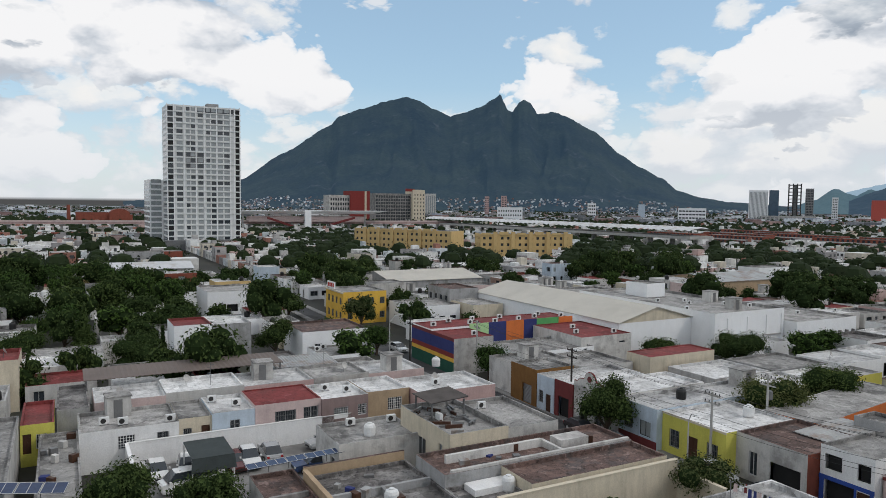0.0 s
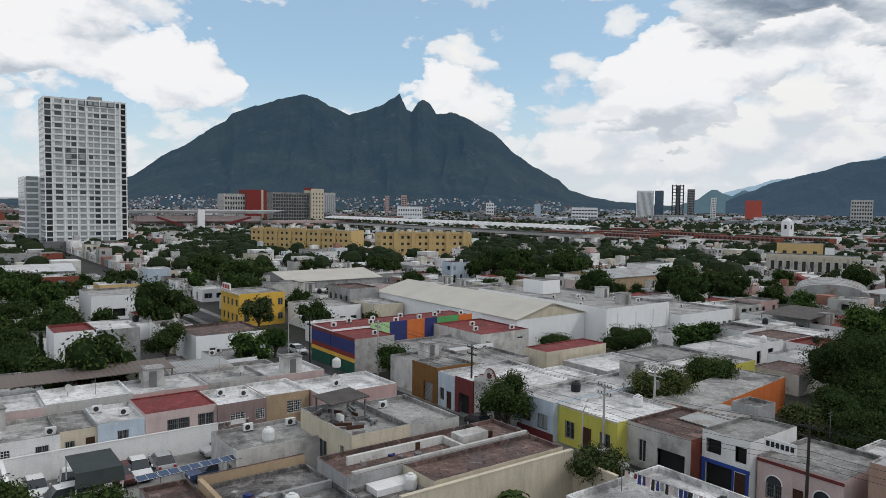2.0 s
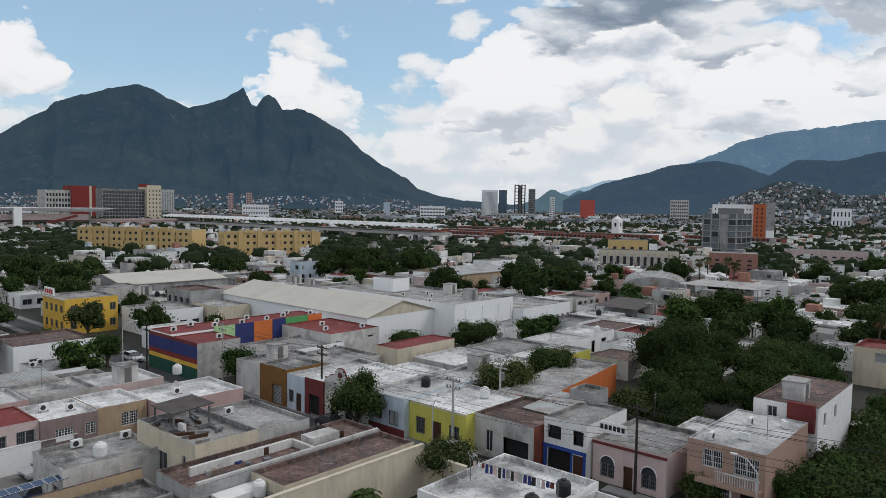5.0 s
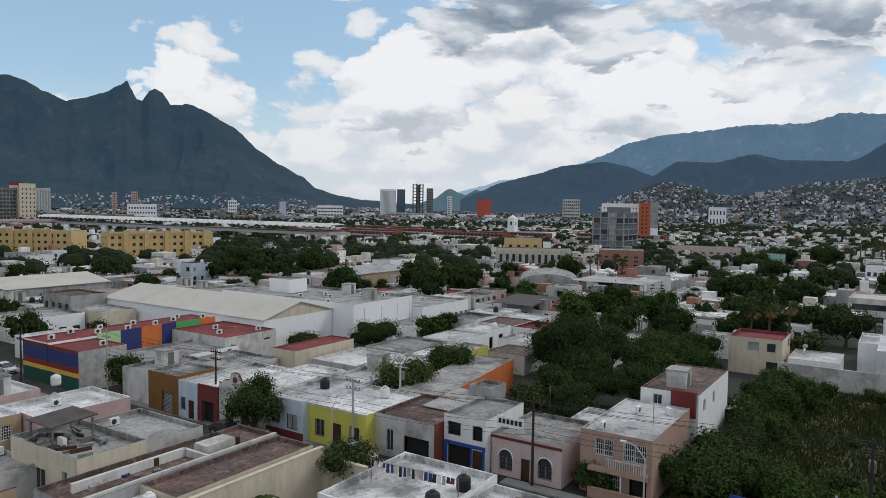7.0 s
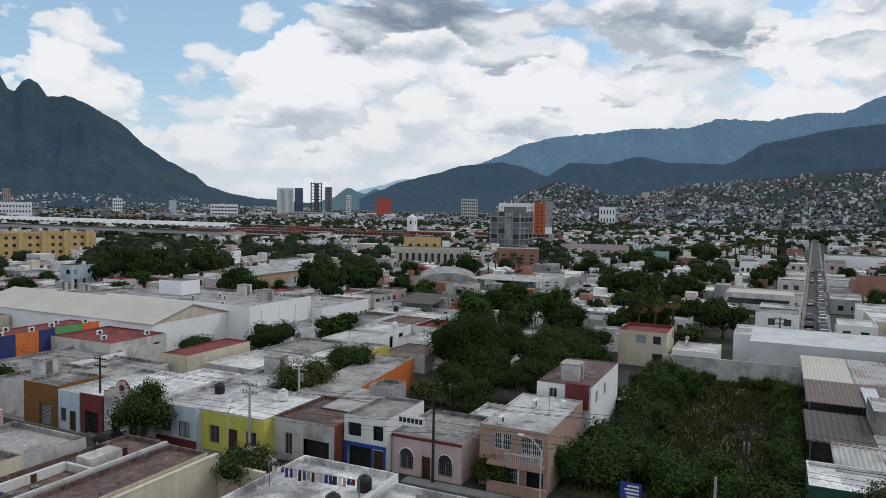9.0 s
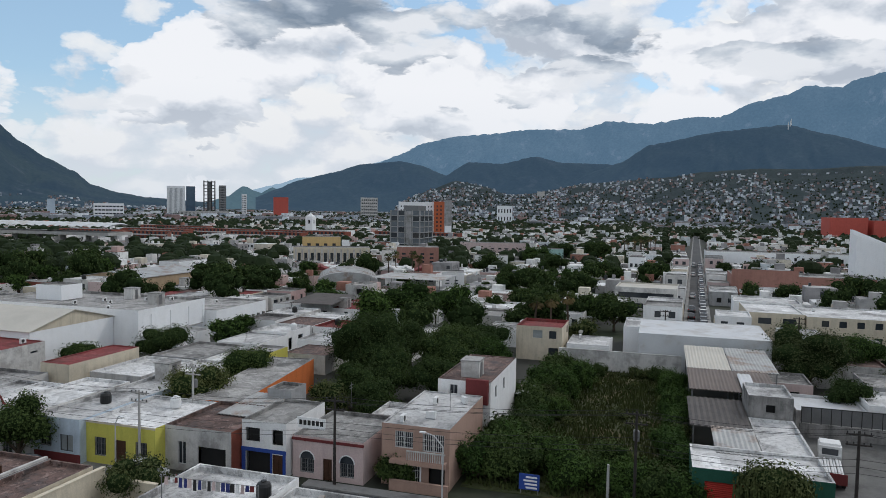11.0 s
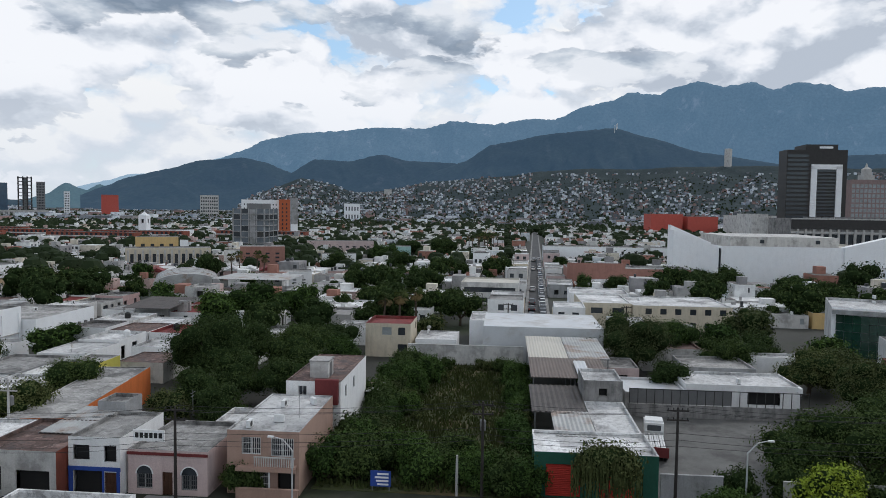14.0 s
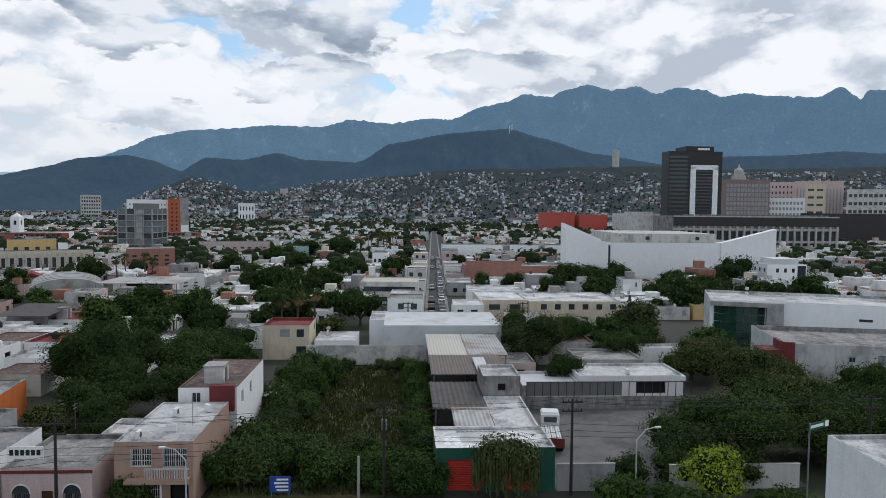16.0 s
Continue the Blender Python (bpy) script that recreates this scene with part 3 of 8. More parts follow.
def prism_roof(top, w, d, h, rise, material, over=0.25, axis="a", label=""):
    """A low gabled roof over a box of that size, its ridge along a or b; with the gable ends."""
    o, t = over, 0.12
    g = Geo()
    if axis == "a":
        p = [(-o, h - o * rise * 2 / w), (w / 2, h + rise), (w + o, h - o * rise * 2 / w)]
        f = lambda q, y: (q[0], y, q[1])
        y0, y1 = -o, d + o
    else:
        p = [(-o, h - o * rise * 2 / d), (d / 2, h + rise), (d + o, h - o * rise * 2 / d)]
        f = lambda q, y: (y, q[0], q[1])
        y0, y1 = -o, w + o
    up = [(a, b + t) for a, b in p]
    for k in (0, 1):
        g.quad(f(up[k], y0), f(up[k + 1], y0), f(up[k + 1], y1), f(up[k], y1))
        g.quad(f(p[k], y1), f(p[k + 1], y1), f(p[k + 1], y0), f(p[k], y0))
        for y in (y0, y1):
            g.quad(f(p[k], y), f(p[k + 1], y), f(up[k + 1], y), f(up[k], y))
    for k in (0, 2):
        g.quad(f(p[k], y0), f(p[k], y1), f(up[k], y1), f(up[k], y0))
    part("roof", g, material, top, label)
    ends = []
    inner = (0.0, (w if axis == "a" else d))
    for y in ((0.02, d - 0.02) if axis == "a" else (0.02, w - 0.02)):
        ends.append(Geo().add([f((inner[0], h - 0.05), y), f((inner[1], h - 0.05), y), f(((inner[0] + inner[1]) / 2, h + rise), y)], [(0, 1, 2)]))
    return ends

# ---------------------------------------------------------------- ground and mountains
def polar(head, r, z=0.0):
    return (-r * math.sin(radians(head)), r * math.cos(radians(head)), z)


def between(stops, x):
    """A smooth profile through (heading, height) stops that run from high heading to low."""
    if x >= stops[0][0]:
        return stops[0][1]
    for (x0, y0), (x1, y1) in zip(stops, stops[1:]):
        if x >= x1:
            k = (x0 - x) / (x0 - x1)
            return y0 + (y1 - y0) * (k * 0.6 + 0.4 * k * k * (3 - 2 * k))
    return stops[-1][1]


# air: the blue of distance haze, given off as a glow by the slope
def mountain_material(name, low, high, rock, air, haze_glow, patch=0.004):
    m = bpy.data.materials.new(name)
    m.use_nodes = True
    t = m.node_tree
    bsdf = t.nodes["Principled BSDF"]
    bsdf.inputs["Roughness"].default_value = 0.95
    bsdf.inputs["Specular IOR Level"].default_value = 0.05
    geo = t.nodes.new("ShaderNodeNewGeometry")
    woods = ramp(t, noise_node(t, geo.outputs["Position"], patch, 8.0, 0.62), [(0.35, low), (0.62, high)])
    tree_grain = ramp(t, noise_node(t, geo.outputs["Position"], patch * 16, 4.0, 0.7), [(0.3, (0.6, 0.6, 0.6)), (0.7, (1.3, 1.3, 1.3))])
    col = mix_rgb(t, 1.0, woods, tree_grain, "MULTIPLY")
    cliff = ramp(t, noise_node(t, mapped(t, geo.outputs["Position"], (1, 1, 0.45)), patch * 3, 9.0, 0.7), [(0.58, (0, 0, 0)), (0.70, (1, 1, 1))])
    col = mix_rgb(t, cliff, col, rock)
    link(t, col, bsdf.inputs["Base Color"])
    # distance haze put in as emission
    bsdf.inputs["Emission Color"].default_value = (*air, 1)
    bsdf.inputs["Emission Strength"].default_value = haze_glow
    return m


def ridge_height(stops, head, s, seed, rough):
    """Height as a share of the way from foot (s=0) to crest (s=1): spurs and gullies that run down the slope."""
    crest = between(stops, head)
    wx = head * 0.16 + 0.5 * noise.noise((head * 0.35, s * 2.2, seed + 9.0))
    fold = noise.fractal((wx * 2.6, s * 2.6, seed), 0.9, 2.1, 7)
    spur = 1.0 - abs(noise.noise((wx * 3.0 + s * 0.7, s * 1.1, seed + 4.0))) * 1.8
    body = s ** 1.2
    return crest * body + rough * crest * math.sin(math.pi * min(1, s)) * (0.085 * spur + 0.10 * fold - 0.04)


def mountain(name, stops, foot, crest_r, seed, material, label, rough=1.0, step=0.12, rows=56, sharp=0.05, kind="structure"):
    h0, h1 = stops[0][0], stops[-1][0]
    n = int((h0 - h1) / step) + 1
    g = Geo()
    grid = []
    for j in range(rows + 5):
        s = j / rows if j <= rows else 1.0
        for i in range(n):
            head = h0 - i * step
            if j <= rows:
                r = foot + (crest_r - foot) * s
                e = ridge_height(stops, head, s, seed, rough)
                e += sharp * noise.fractal((head * 2.2, s * 6, seed), 0.8, 2.0, 6) * min(1, 3 * s)
                z = 25 * s + r * math.tan(radians(max(e, -0.4)))
            else:
                k = (j - rows) / 4
                r = crest_r + k * 180
                z = (25 + crest_r * math.tan(radians(between(stops, head)))) * (1 - 0.25 * k) - 5
            grid.append(polar(head, r, z - 1.5 * (s < 0.02)))
    faces = [(j * n + i, (j + 1) * n + i, (j + 1) * n + i + 1, j * n + i + 1) for j in range(rows + 4) for i in range(n - 1)]
    g.add(grid, faces)
    me = g.mesh(name, material)
    me.polygons.foreach_set("use_smooth", [True] * len(me.polygons))
    ob = new(name, me)
    return tagged(ob, label, "mountain", "", kind)


SADDLE = [(24.0, 0.0), (20.79, 0.21), (15.58, 1.76), (12.46, 3.85), (8.74, 6.14), (8.08, 6.86), (6.31, 7.48), (4.07, 8.19), (2.73, 8.48), (1.82, 8.23),
          (0.69, 7.63), (-0.77, 7.03), (-1.8, 7.31), (-3.15, 7.76), (-4.27, 8.42), (-4.75, 8.76), (-4.99, 8.2), (-5.36, 7.5), (-5.72, 7.41),
          (-5.98, 7.76), (-6.24, 8.15), (-6.6, 8.32), (-7.09, 8.1), (-7.46, 7.62), (-7.73, 7.19), (-8.31, 7.27), (-8.88, 7.4), (-9.86, 7.04),
          (-12.07, 5.89), (-14.27, 4.0), (-15.57, 3.12), (-17.27, 2.25), (-18.54, 1.26), (-20.18, 0.76), (-22.18, 0.44), (-27, 0.1)]
SIERRA = [(-36.0, 2.2), (-39.23, 3.43), (-41.3, 4.2), (-43.03, 5.11), (-45.81, 5.73), (-48.27, 5.92), (-51.64, 6.31), (-55.55, 6.31), (-57.76, 6.93),
          (-60.9, 6.69), (-64.05, 7.14), (-65.87, 7.07), (-68.11, 8.05), (-70.36, 8.49), (-71.47, 9.05), (-73.69, 8.81), (-74.78, 9.31),
          (-76.52, 9.7), (-78.26, 9.23), (-80.37, 9.46), (-81.64, 8.83), (-83.28, 9.26), (-85.3, 8.97), (-86.3, 8.43), (-88.04, 8.63),
          (-89.57, 8.35), (-92.85, 8.08), (-94.22, 8.72), (-95.45, 7.72), (-95.77, 8.34), (-97.5, 8.26), (-104, 7.6), (-112, 6.0)]
PALE = [(-26.5, 0.2), (-28.4, 0.75), (-29.4, 1.1), (-31.57, 1.63), (-33.38, 2.2), (-35.65, 2.37), (-37.9, 3.08), (-41.0, 4.0), (-45, 4.2)]
FAR_HILLS = [(-26.5, 0.2), (-27.95, 0.66), (-29.07, 1.45), (-30.44, 0.93), (-31.21, 1.39), (-32.26, 1.19), (-34, 1.6), (-36, 1.2)]
HILL_ONE = [(-30.0, 0.6), (-31.4, 1.2), (-33.38, 2.02), (-35.65, 2.6), (-38.34, 3.39), (-41.4, 3.68), (-43.0, 3.36), (-45.0, 2.6), (-47.5, 1.4)]
HILL_TWO = [(-43.0, 1.2), (-44.6, 2.4), (-46.81, 3.7), (-49.5, 3.6), (-52.06, 4.2), (-54.23, 3.72), (-57.77, 3.62), (-60.46, 3.08), (-63, 2)]
HILL_THREE = [(-52.5, 1.0), (-54.23, 1.86), (-56.88, 3.11), (-58.66, 3.72), (-60.91, 5.1), (-65.88, 6.01), (-70.39, 6.38), (-73.08, 5.62), (-77.07, 4.41),
              (-82.61, 3.5), (-84.64, 3.99), (-87.41, 4.07), (-91.19, 4.07), (-94.39, 4.26), (-97.02, 4.02), (-106, 3.5)]
TOWN = [(-41.0, 0.0), (-42.2, 0.79), (-43.77, 1.45), (-45.78, 2.2), (-48.23, 1.75), (-49.91, 1.13), (-51.62, 1.24), (-56.43, 2.12), (-62.73, 2.65),
        (-64.54, 2.99), (-68.63, 3.25), (-72.23, 3.18), (-74.9, 3.36), (-81.36, 3.4), (-87.44, 3.11), (-97.06, 3.14), (-106, 3)]

# bluish base colours and a blue glow stand in for the distance haze
M_SADDLE = mountain_material("hazed_wooded_mountain", (0.012, 0.017, 0.019), (0.027, 0.034, 0.026), (0.055, 0.058, 0.06), (0.020, 0.043, 0.072), 1.0)
M_SIERRA = mountain_material("hazed_sierra", (0.03, 0.05, 0.06), (0.05, 0.07, 0.08), (0.12, 0.13, 0.15), (0.080, 0.142, 0.212), 1.08)
M_PALE = mountain_material("hazed_palest_range", (0.05, 0.07, 0.08), (0.06, 0.08, 0.09), (0.08, 0.09, 0.1), (0.30, 0.42, 0.52), 1.0)
M_FAR = mountain_material("hazed_far_hills", (0.03, 0.05, 0.05), (0.04, 0.06, 0.05), (0.06, 0.07, 0.07), (0.07, 0.12, 0.16), 1.0)
M_HILL = mountain_material("hazed_wooded_hills", (0.010, 0.016, 0.019), (0.020, 0.028, 0.027), (0.035, 0.04, 0.042), (0.034, 0.063, 0.100), 1.0)
# no glow here: the haze is a blue cast in the base colours
M_TOWN = mountain_material("hazed_scrubby_slope", (0.024, 0.036, 0.040), (0.042, 0.056, 0.058), (0.075, 0.08, 0.085), (0.0, 0.0, 0.0), 0.0, 0.01)

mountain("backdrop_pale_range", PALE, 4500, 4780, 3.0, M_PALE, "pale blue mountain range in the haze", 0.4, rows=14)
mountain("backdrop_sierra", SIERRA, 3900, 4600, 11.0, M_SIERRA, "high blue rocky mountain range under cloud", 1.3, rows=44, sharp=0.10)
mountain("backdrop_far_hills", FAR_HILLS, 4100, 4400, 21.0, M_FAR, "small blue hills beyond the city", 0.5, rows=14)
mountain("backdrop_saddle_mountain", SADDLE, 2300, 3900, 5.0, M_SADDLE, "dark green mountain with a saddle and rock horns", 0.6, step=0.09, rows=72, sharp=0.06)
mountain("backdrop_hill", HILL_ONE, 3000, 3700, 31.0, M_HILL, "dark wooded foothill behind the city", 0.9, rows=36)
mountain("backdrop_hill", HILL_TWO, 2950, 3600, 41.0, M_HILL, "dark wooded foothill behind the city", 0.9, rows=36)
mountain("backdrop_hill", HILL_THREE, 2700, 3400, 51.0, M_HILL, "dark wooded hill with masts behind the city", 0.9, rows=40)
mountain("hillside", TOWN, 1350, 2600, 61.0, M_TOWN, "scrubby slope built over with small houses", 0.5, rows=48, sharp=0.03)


def town_ground(head, r):
    """Height of the built-up slopes at a heading and distance."""
    z = 0.0
    for stops, foot, crest_r, seed, rough in ((TOWN, 1350, 2600, 61.0, 0.5), (SADDLE, 2300, 3900, 5.0, 0.6)):
        if stops[-1][0] < head < stops[0][0] and foot < r <= crest_r:
            s = (r - foot) / (crest_r - foot)
            z = max(z, 25 * s + r * math.tan(radians(max(-0.4, ridge_height(stops, head, s, seed, rough)))))
    return z


g = Geo()
rings = [0, 60, 150, 400, 900, 1800, 3200, 4950]
n = 72
g.v = [(0, 0, 0.0)] + [polar(360 * i / n, r) for r in rings[1:] for i in range(n)]
g.f = [(0, 1 + (i + 1) % n, 1 + i) for i in range(n)]
g.f += [(1 + k * n + i, 1 + k * n + (i + 1) % n, 1 + (k + 1) * n + (i + 1) % n, 1 + (k + 1) * n + i) for k in range(len(rings) - 2) for i in range(n)]
g.m = [0] * len(g.f)
ground = new("ground", g.mesh("ground", SOIL))
tagged(ground, "bare earth and scrub between the houses", "ground", "", "structure")

# ---------------------------------------------------------------- trees
def crown_geo(lobes, leaves, size, r, core=True):
    """Leaves in small clumps over several lobes, round a solid core coloured dark as the crown's inner shade. lobes:
    (x, y, z, rx, ry, rz).
    """
    g = Geo()
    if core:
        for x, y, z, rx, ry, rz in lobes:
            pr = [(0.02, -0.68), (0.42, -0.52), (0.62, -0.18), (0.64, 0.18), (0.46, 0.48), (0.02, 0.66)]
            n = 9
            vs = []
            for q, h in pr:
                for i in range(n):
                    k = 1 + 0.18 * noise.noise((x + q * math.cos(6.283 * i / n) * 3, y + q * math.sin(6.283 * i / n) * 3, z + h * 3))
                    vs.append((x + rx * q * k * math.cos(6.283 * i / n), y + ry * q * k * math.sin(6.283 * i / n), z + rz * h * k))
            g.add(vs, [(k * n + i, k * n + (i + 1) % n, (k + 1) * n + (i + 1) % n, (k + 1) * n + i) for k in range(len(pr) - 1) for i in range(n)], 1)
    total = sum(l[3] * l[4] + l[3] * l[5] for l in lobes)
    for x, y, z, rx, ry, rz in lobes:
        count = int(leaves * (rx * ry + rx * rz) / total)
        for _ in range(count):
            zz = r.uniform(-0.8, 1)
            ang = r.uniform(0, 6.283)
            s = math.sqrt(max(0.0, 1 - zz * zz))
            d = Vector((s * math.cos(ang), s * math.sin(ang), zz))
            rad = r.uniform(0.62, 1.08) if r.random() < 0.8 else r.uniform(0.95, 1.24)
            rad *= 1 + 0.34 * noise.noise((x + d.x * 2.3, y + d.y * 2.3, z + d.z * 2.3))
            c = Vector((x + d.x * rx * rad, y + d.y * ry * rad, z + d.z * rz * rad))
            nrm = (d + Vector((r.uniform(-0.9, 0.9), r.uniform(-0.9, 0.9), r.uniform(-0.5, 1.0)))).normalized()
            e = nrm.orthogonal().normalized()
            f = nrm.cross(e)
            ca, sa = math.cos(r.uniform(0, 6.28)), math.sin(r.uniform(0, 6.28))
            e, f = e * ca + f * sa, f * ca - e * sa
            k = size * r.uniform(0.6, 1.35)
            g.add([tuple(c - e * k), tuple(c - f * k * 0.55 + nrm * k * 0.18), tuple(c + e * k), tuple(c + f * k * 0.55 + nrm * k * 0.18)], [(0, 1, 2, 3)])
    return g


# darker than the leaves: the crown's own shade put into the colour
CORE = surface("crown_shade", (0.018, 0.030, 0.011), rough=1.0, vary=0.3, spec=0.0)


def tree_lobes(r, height, spread, clear, count):
    out = []
    mid = (height + clear) / 2
    tall = (height - clear) / 2
    out.append((0, 0, mid, spread * 0.62, spread * 0.62, tall * 0.9))
    for i in range(count):
        a = 6.283 * i / count + r.uniform(-0.4, 0.4)
        d = spread * r.uniform(0.38, 0.68)
        q = spread * r.uniform(0.30, 0.5)
        zz = mid + tall * r.uniform(-0.62, 0.5)
        out.append((d * math.cos(a), d * math.sin(a), zz, q, q, min(q * 0.85, tall * 0.75)))
    for _ in range(max(1, count // 3)):
        a = r.uniform(0, 6.28)
        out.append((spread * 0.3 * math.cos(a), spread * 0.3 * math.sin(a), height - tall * 0.45, spread * 0.36, spread * 0.36, tall * 0.45))
    return out


def make_tree(name, height, spread, clear, leaf, leaves, size, seed, label, m=None, count=7, trunk_r=0.22):
    r = random.Random(seed)
    lobes = tree_lobes(r, height, spread, clear, count)
    top = base(name, m if m is not None else pose(0, 0, 0), label, "tree")
    g = Geo()
    p = Vector((0, 0, -0.2))
    q = Vector((r.uniform(-0.2, 0.2), r.uniform(-0.2, 0.2), clear))
    g.tube(p, q, trunk_r * 1.3, trunk_r * 0.85, 9)
    for l in lobes[1:]:
        g.tube(q - Vector((0, 0, 0.15)), (l[0] * 0.8, l[1] * 0.8, l[2]), trunk_r * 0.55, trunk_r * 0.14, 6)
    g.tube(q - Vector((0, 0, 0.1)), (0, 0, height * 0.8), trunk_r * 0.7, trunk_r * 0.14, 7)
    part("trunk", g, BARK, top)
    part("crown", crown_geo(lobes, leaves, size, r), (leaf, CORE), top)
    return top


def make_palm(height, seed, m, label="tall fan palm with a skirt of dry fronds", dry=True):
    r = random.Random(seed)
    top = base("palm_tree", m, label, "palm tree")
    g = Geo()
    k = 8
    pts = [Vector((0.15 * math.sin(i * 0.5 + seed), 0.12 * math.cos(i * 0.6 + seed), height * i / k - 0.2 * (i == 0))) for i in range(k + 1)]
    for i in range(k):
        g.tube(pts[i], pts[i + 1], 0.26 - 0.012 * i, 0.25 - 0.012 * i, 8)
    part("trunk", g, BARK, top)
    for pname, material, count, lift in (("crown", LEAF_PALM, 34, 0.55), ("dry_skirt", LEAF_DRY, 30 if dry else 8, -0.75)):
        f = Geo()
        for _ in range(count):
            a = r.uniform(0, 6.283)
            up = lift + r.uniform(-0.5, 0.5)
            d = Vector((math.cos(a) * math.cos(up), math.sin(a) * math.cos(up), math.sin(up)))
            s = Vector((-math.sin(a), math.cos(a), 0))
            c0 = pts[-1] + d * 0.2
            c1 = pts[-1] + d * r.uniform(0.7, 1.0)
            for j in range(7):
                fan = (j - 3) * 0.26
                e = (d * math.cos(fan) + s * math.sin(fan)).normalized()
                tip = c1 + e * r.uniform(0.6, 0.9) + Vector((0, 0, -0.2 - 0.1 * abs(j - 3)))
                w = s * 0.07 + Vector((0, 0, 0.05))
                mid = (c1 + tip) / 2 + Vector((0, 0, 0.08))
                f.add([tuple(c1), tuple(mid + w), tuple(tip), tuple(mid - w)], [(0, 1, 2, 3)])
            f.tube(c0, c1, 0.03, 0.02, 4)
        part(pname, f, material, top)
    return top


def scaled(m, s, sz=None):
    return m @ Matrix.Diagonal((s, s, sz if sz else s, 1))

# ---------------------------------------------------------------- streets
USED = []          # ground already built on: b0, b1, a0, a1


def taken(b0, b1, a0, a1):
    USED.append((b0, b1, a0, a1))


def slab(name, b0, b1, a0, a1, z0, z1, material, label, category, turn=0.0, kind="structure"):
    ob = solo(name, Geo().box(0, b1 - b0, 0, a1 - a0, z0, z1), material, spot(b0, a0, 0, turn), label, category, "", kind)
    return ob


ROAD_S = [(47.2, 51.0, 60, 260), (47.2, 52.5, 30, 60), (47.5, 55.5, -60, 30)]
for b0, b1, a0, a1 in ROAD_S:
    slab("road", b0, b1, a0, a1, -0.2, 0.03, ASPHALT, "worn grey asphalt street between the houses", "road")
    slab("pavement", b0 - 1.4, b0, a0, a1, -0.2, 0.16, PAVING, "narrow concrete pavement with a kerb", "pavement")
    slab("pavement", b1, b1 + 1.4, a0, a1, -0.2, 0.16, PAVING, "narrow concrete pavement with a kerb", "pavement")
taken(45, 54, -60, 400)
slab("road", 128, 900, -8.7, -4.3, -0.2, 0.03, ASPHALT, "long straight street lined with parked cars", "road", -2.4)
slab("pavement", 128, 900, -9.5, -8.7, -0.2, 0.16, PAVING, "pavement along the straight street", "pavement", -2.4)
slab("pavement", 128, 900, -4.3, -3.5, -0.2, 0.16, PAVING, "pavement along the straight street", "pavement", -2.4)
STREET_STRIPS = [(128 + 60 * k, 190 + 60 * k, -9.8 - 2.52 * (k + 1), -3.3 - 2.52 * k) for k in range(12)]


# ---------------------------------------------------------------- the block with the parked cars
def near(b0, b1, a0, a1, h, wall, roof, holes=(), label="", **more):
    taken(b0, b1, a0, a1)
    return house(b0, b1, a0, a1, h, wall, roof, holes, label=label, **more)


near(1.0, 9.6, 71, 78, 3.9, WHITE, R_GREY, [("a0", 3.2, 1.9, 1.5, 1.3, "lattice"), ("a0", 6.6, 1.2, 1.1, 1.9, "bars")],
     "white single-storey house with a stained flat roof")
near(9.6, 12.7, 71.3, 78, 4.0, CREAM, R_GREY, [("a0", 0.4, 1.0, 0.8, 2.0, "bars"), ("a0", 2.1, 0.9, 0.8, 2.2, "door")],
     "narrow cream house between white neighbours")
near(12.7, 16.9, 71.1, 77.6, 4.2, SKYBLUE, R_WHITE, [("a0", 1.7, 2.0, 1.0, 1.3, "bars")], "pale blue house with a white flat roof")
near(16.9, 23.8, 71.0, 77.4, 4.5, ROSE, R_RED, [("a0", 2.0, 2.1, 2.2, 1.5, "bars"), ("a0", 5.0, 2.1, 1.6, 1.6, "bars")],
     "pinkish white house with a red sealed roof", par=0.12)
near(23.8, 29.0, 70.6, 77.0, 4.4, MAUVE, R_WHITE, [("a0", 1.3, 2.1, 1.6, 1.2, "lattice"), ("a0", 4.0, 2.2, 1.0, 1.2, "lattice")],
     "brown-mauve house with white window grilles")
near(29.0, 34.0, 70.8, 77.0, 4.5, TAN, R_WHITE, [("a0", 2.4, 2.2, 1.7, 1.4, "lattice")], "tan rendered house with a barred window")
for b0, b1, wall, roof, h in ((2.6, 9.4, ROSE, R_WHITE, 4.5), (9.4, 17.6, OFFWHITE, R_WHITE, 4.7), (17.6, 25.6, PINK, R_WHITE, 4.5),
                              (25.6, 32.5, OFFWHITE, R_GREY, 4.6), (32.5, 40.0, ROSE, R_WHITE, 4.4)):
    near(b0, b1, 79.0, 85.6, h, wall, roof, [("a0", 1.5, 1.4, 1.2, 1.4, "bars")], "terraced house with a pale stained flat roof")
near(34.2, 43.8, 68.2, 75.5, 4.4, PINK, R_WHITE, [("a0", 4.2, 0.6, 1.3, 2.2, "dark"), ("b0", 2.0, 1.2, 1.2, 1.4, "bars")],
     "pink corner house with a pale flat roof")
near(21.0, 29.0, 57.8, 64.2, 3.9, OFFWHITE, R_GREY, [("a0", 1.0, 0.2, 0.9, 2.3, "curtain"), ("a0", 2.4, 0, 2.0, 2.5, "shutter"), ("b0", 1.0, 0.8, 1.2, 1.5, "win")],
     "white bungalow with a blotched grey roof")
terrace_house = near(28.7, 34.6, 51.6, 61.6, 5.5, CREAM, R_GREY, [("b0", 4.6, 1.8, 1.9, 1.9, "win"), ("b0", 1.4, 2.6, 0.7, 1.6, "win")],
     "cream two-storey house with a cluttered roof terrace", par=0.5)
part("painted_band", Geo().box(0.3, 5.7, -0.03, 0.0, 2.6, 4.3), BRICKRED, terrace_house, "brick-red band scrawled with white")
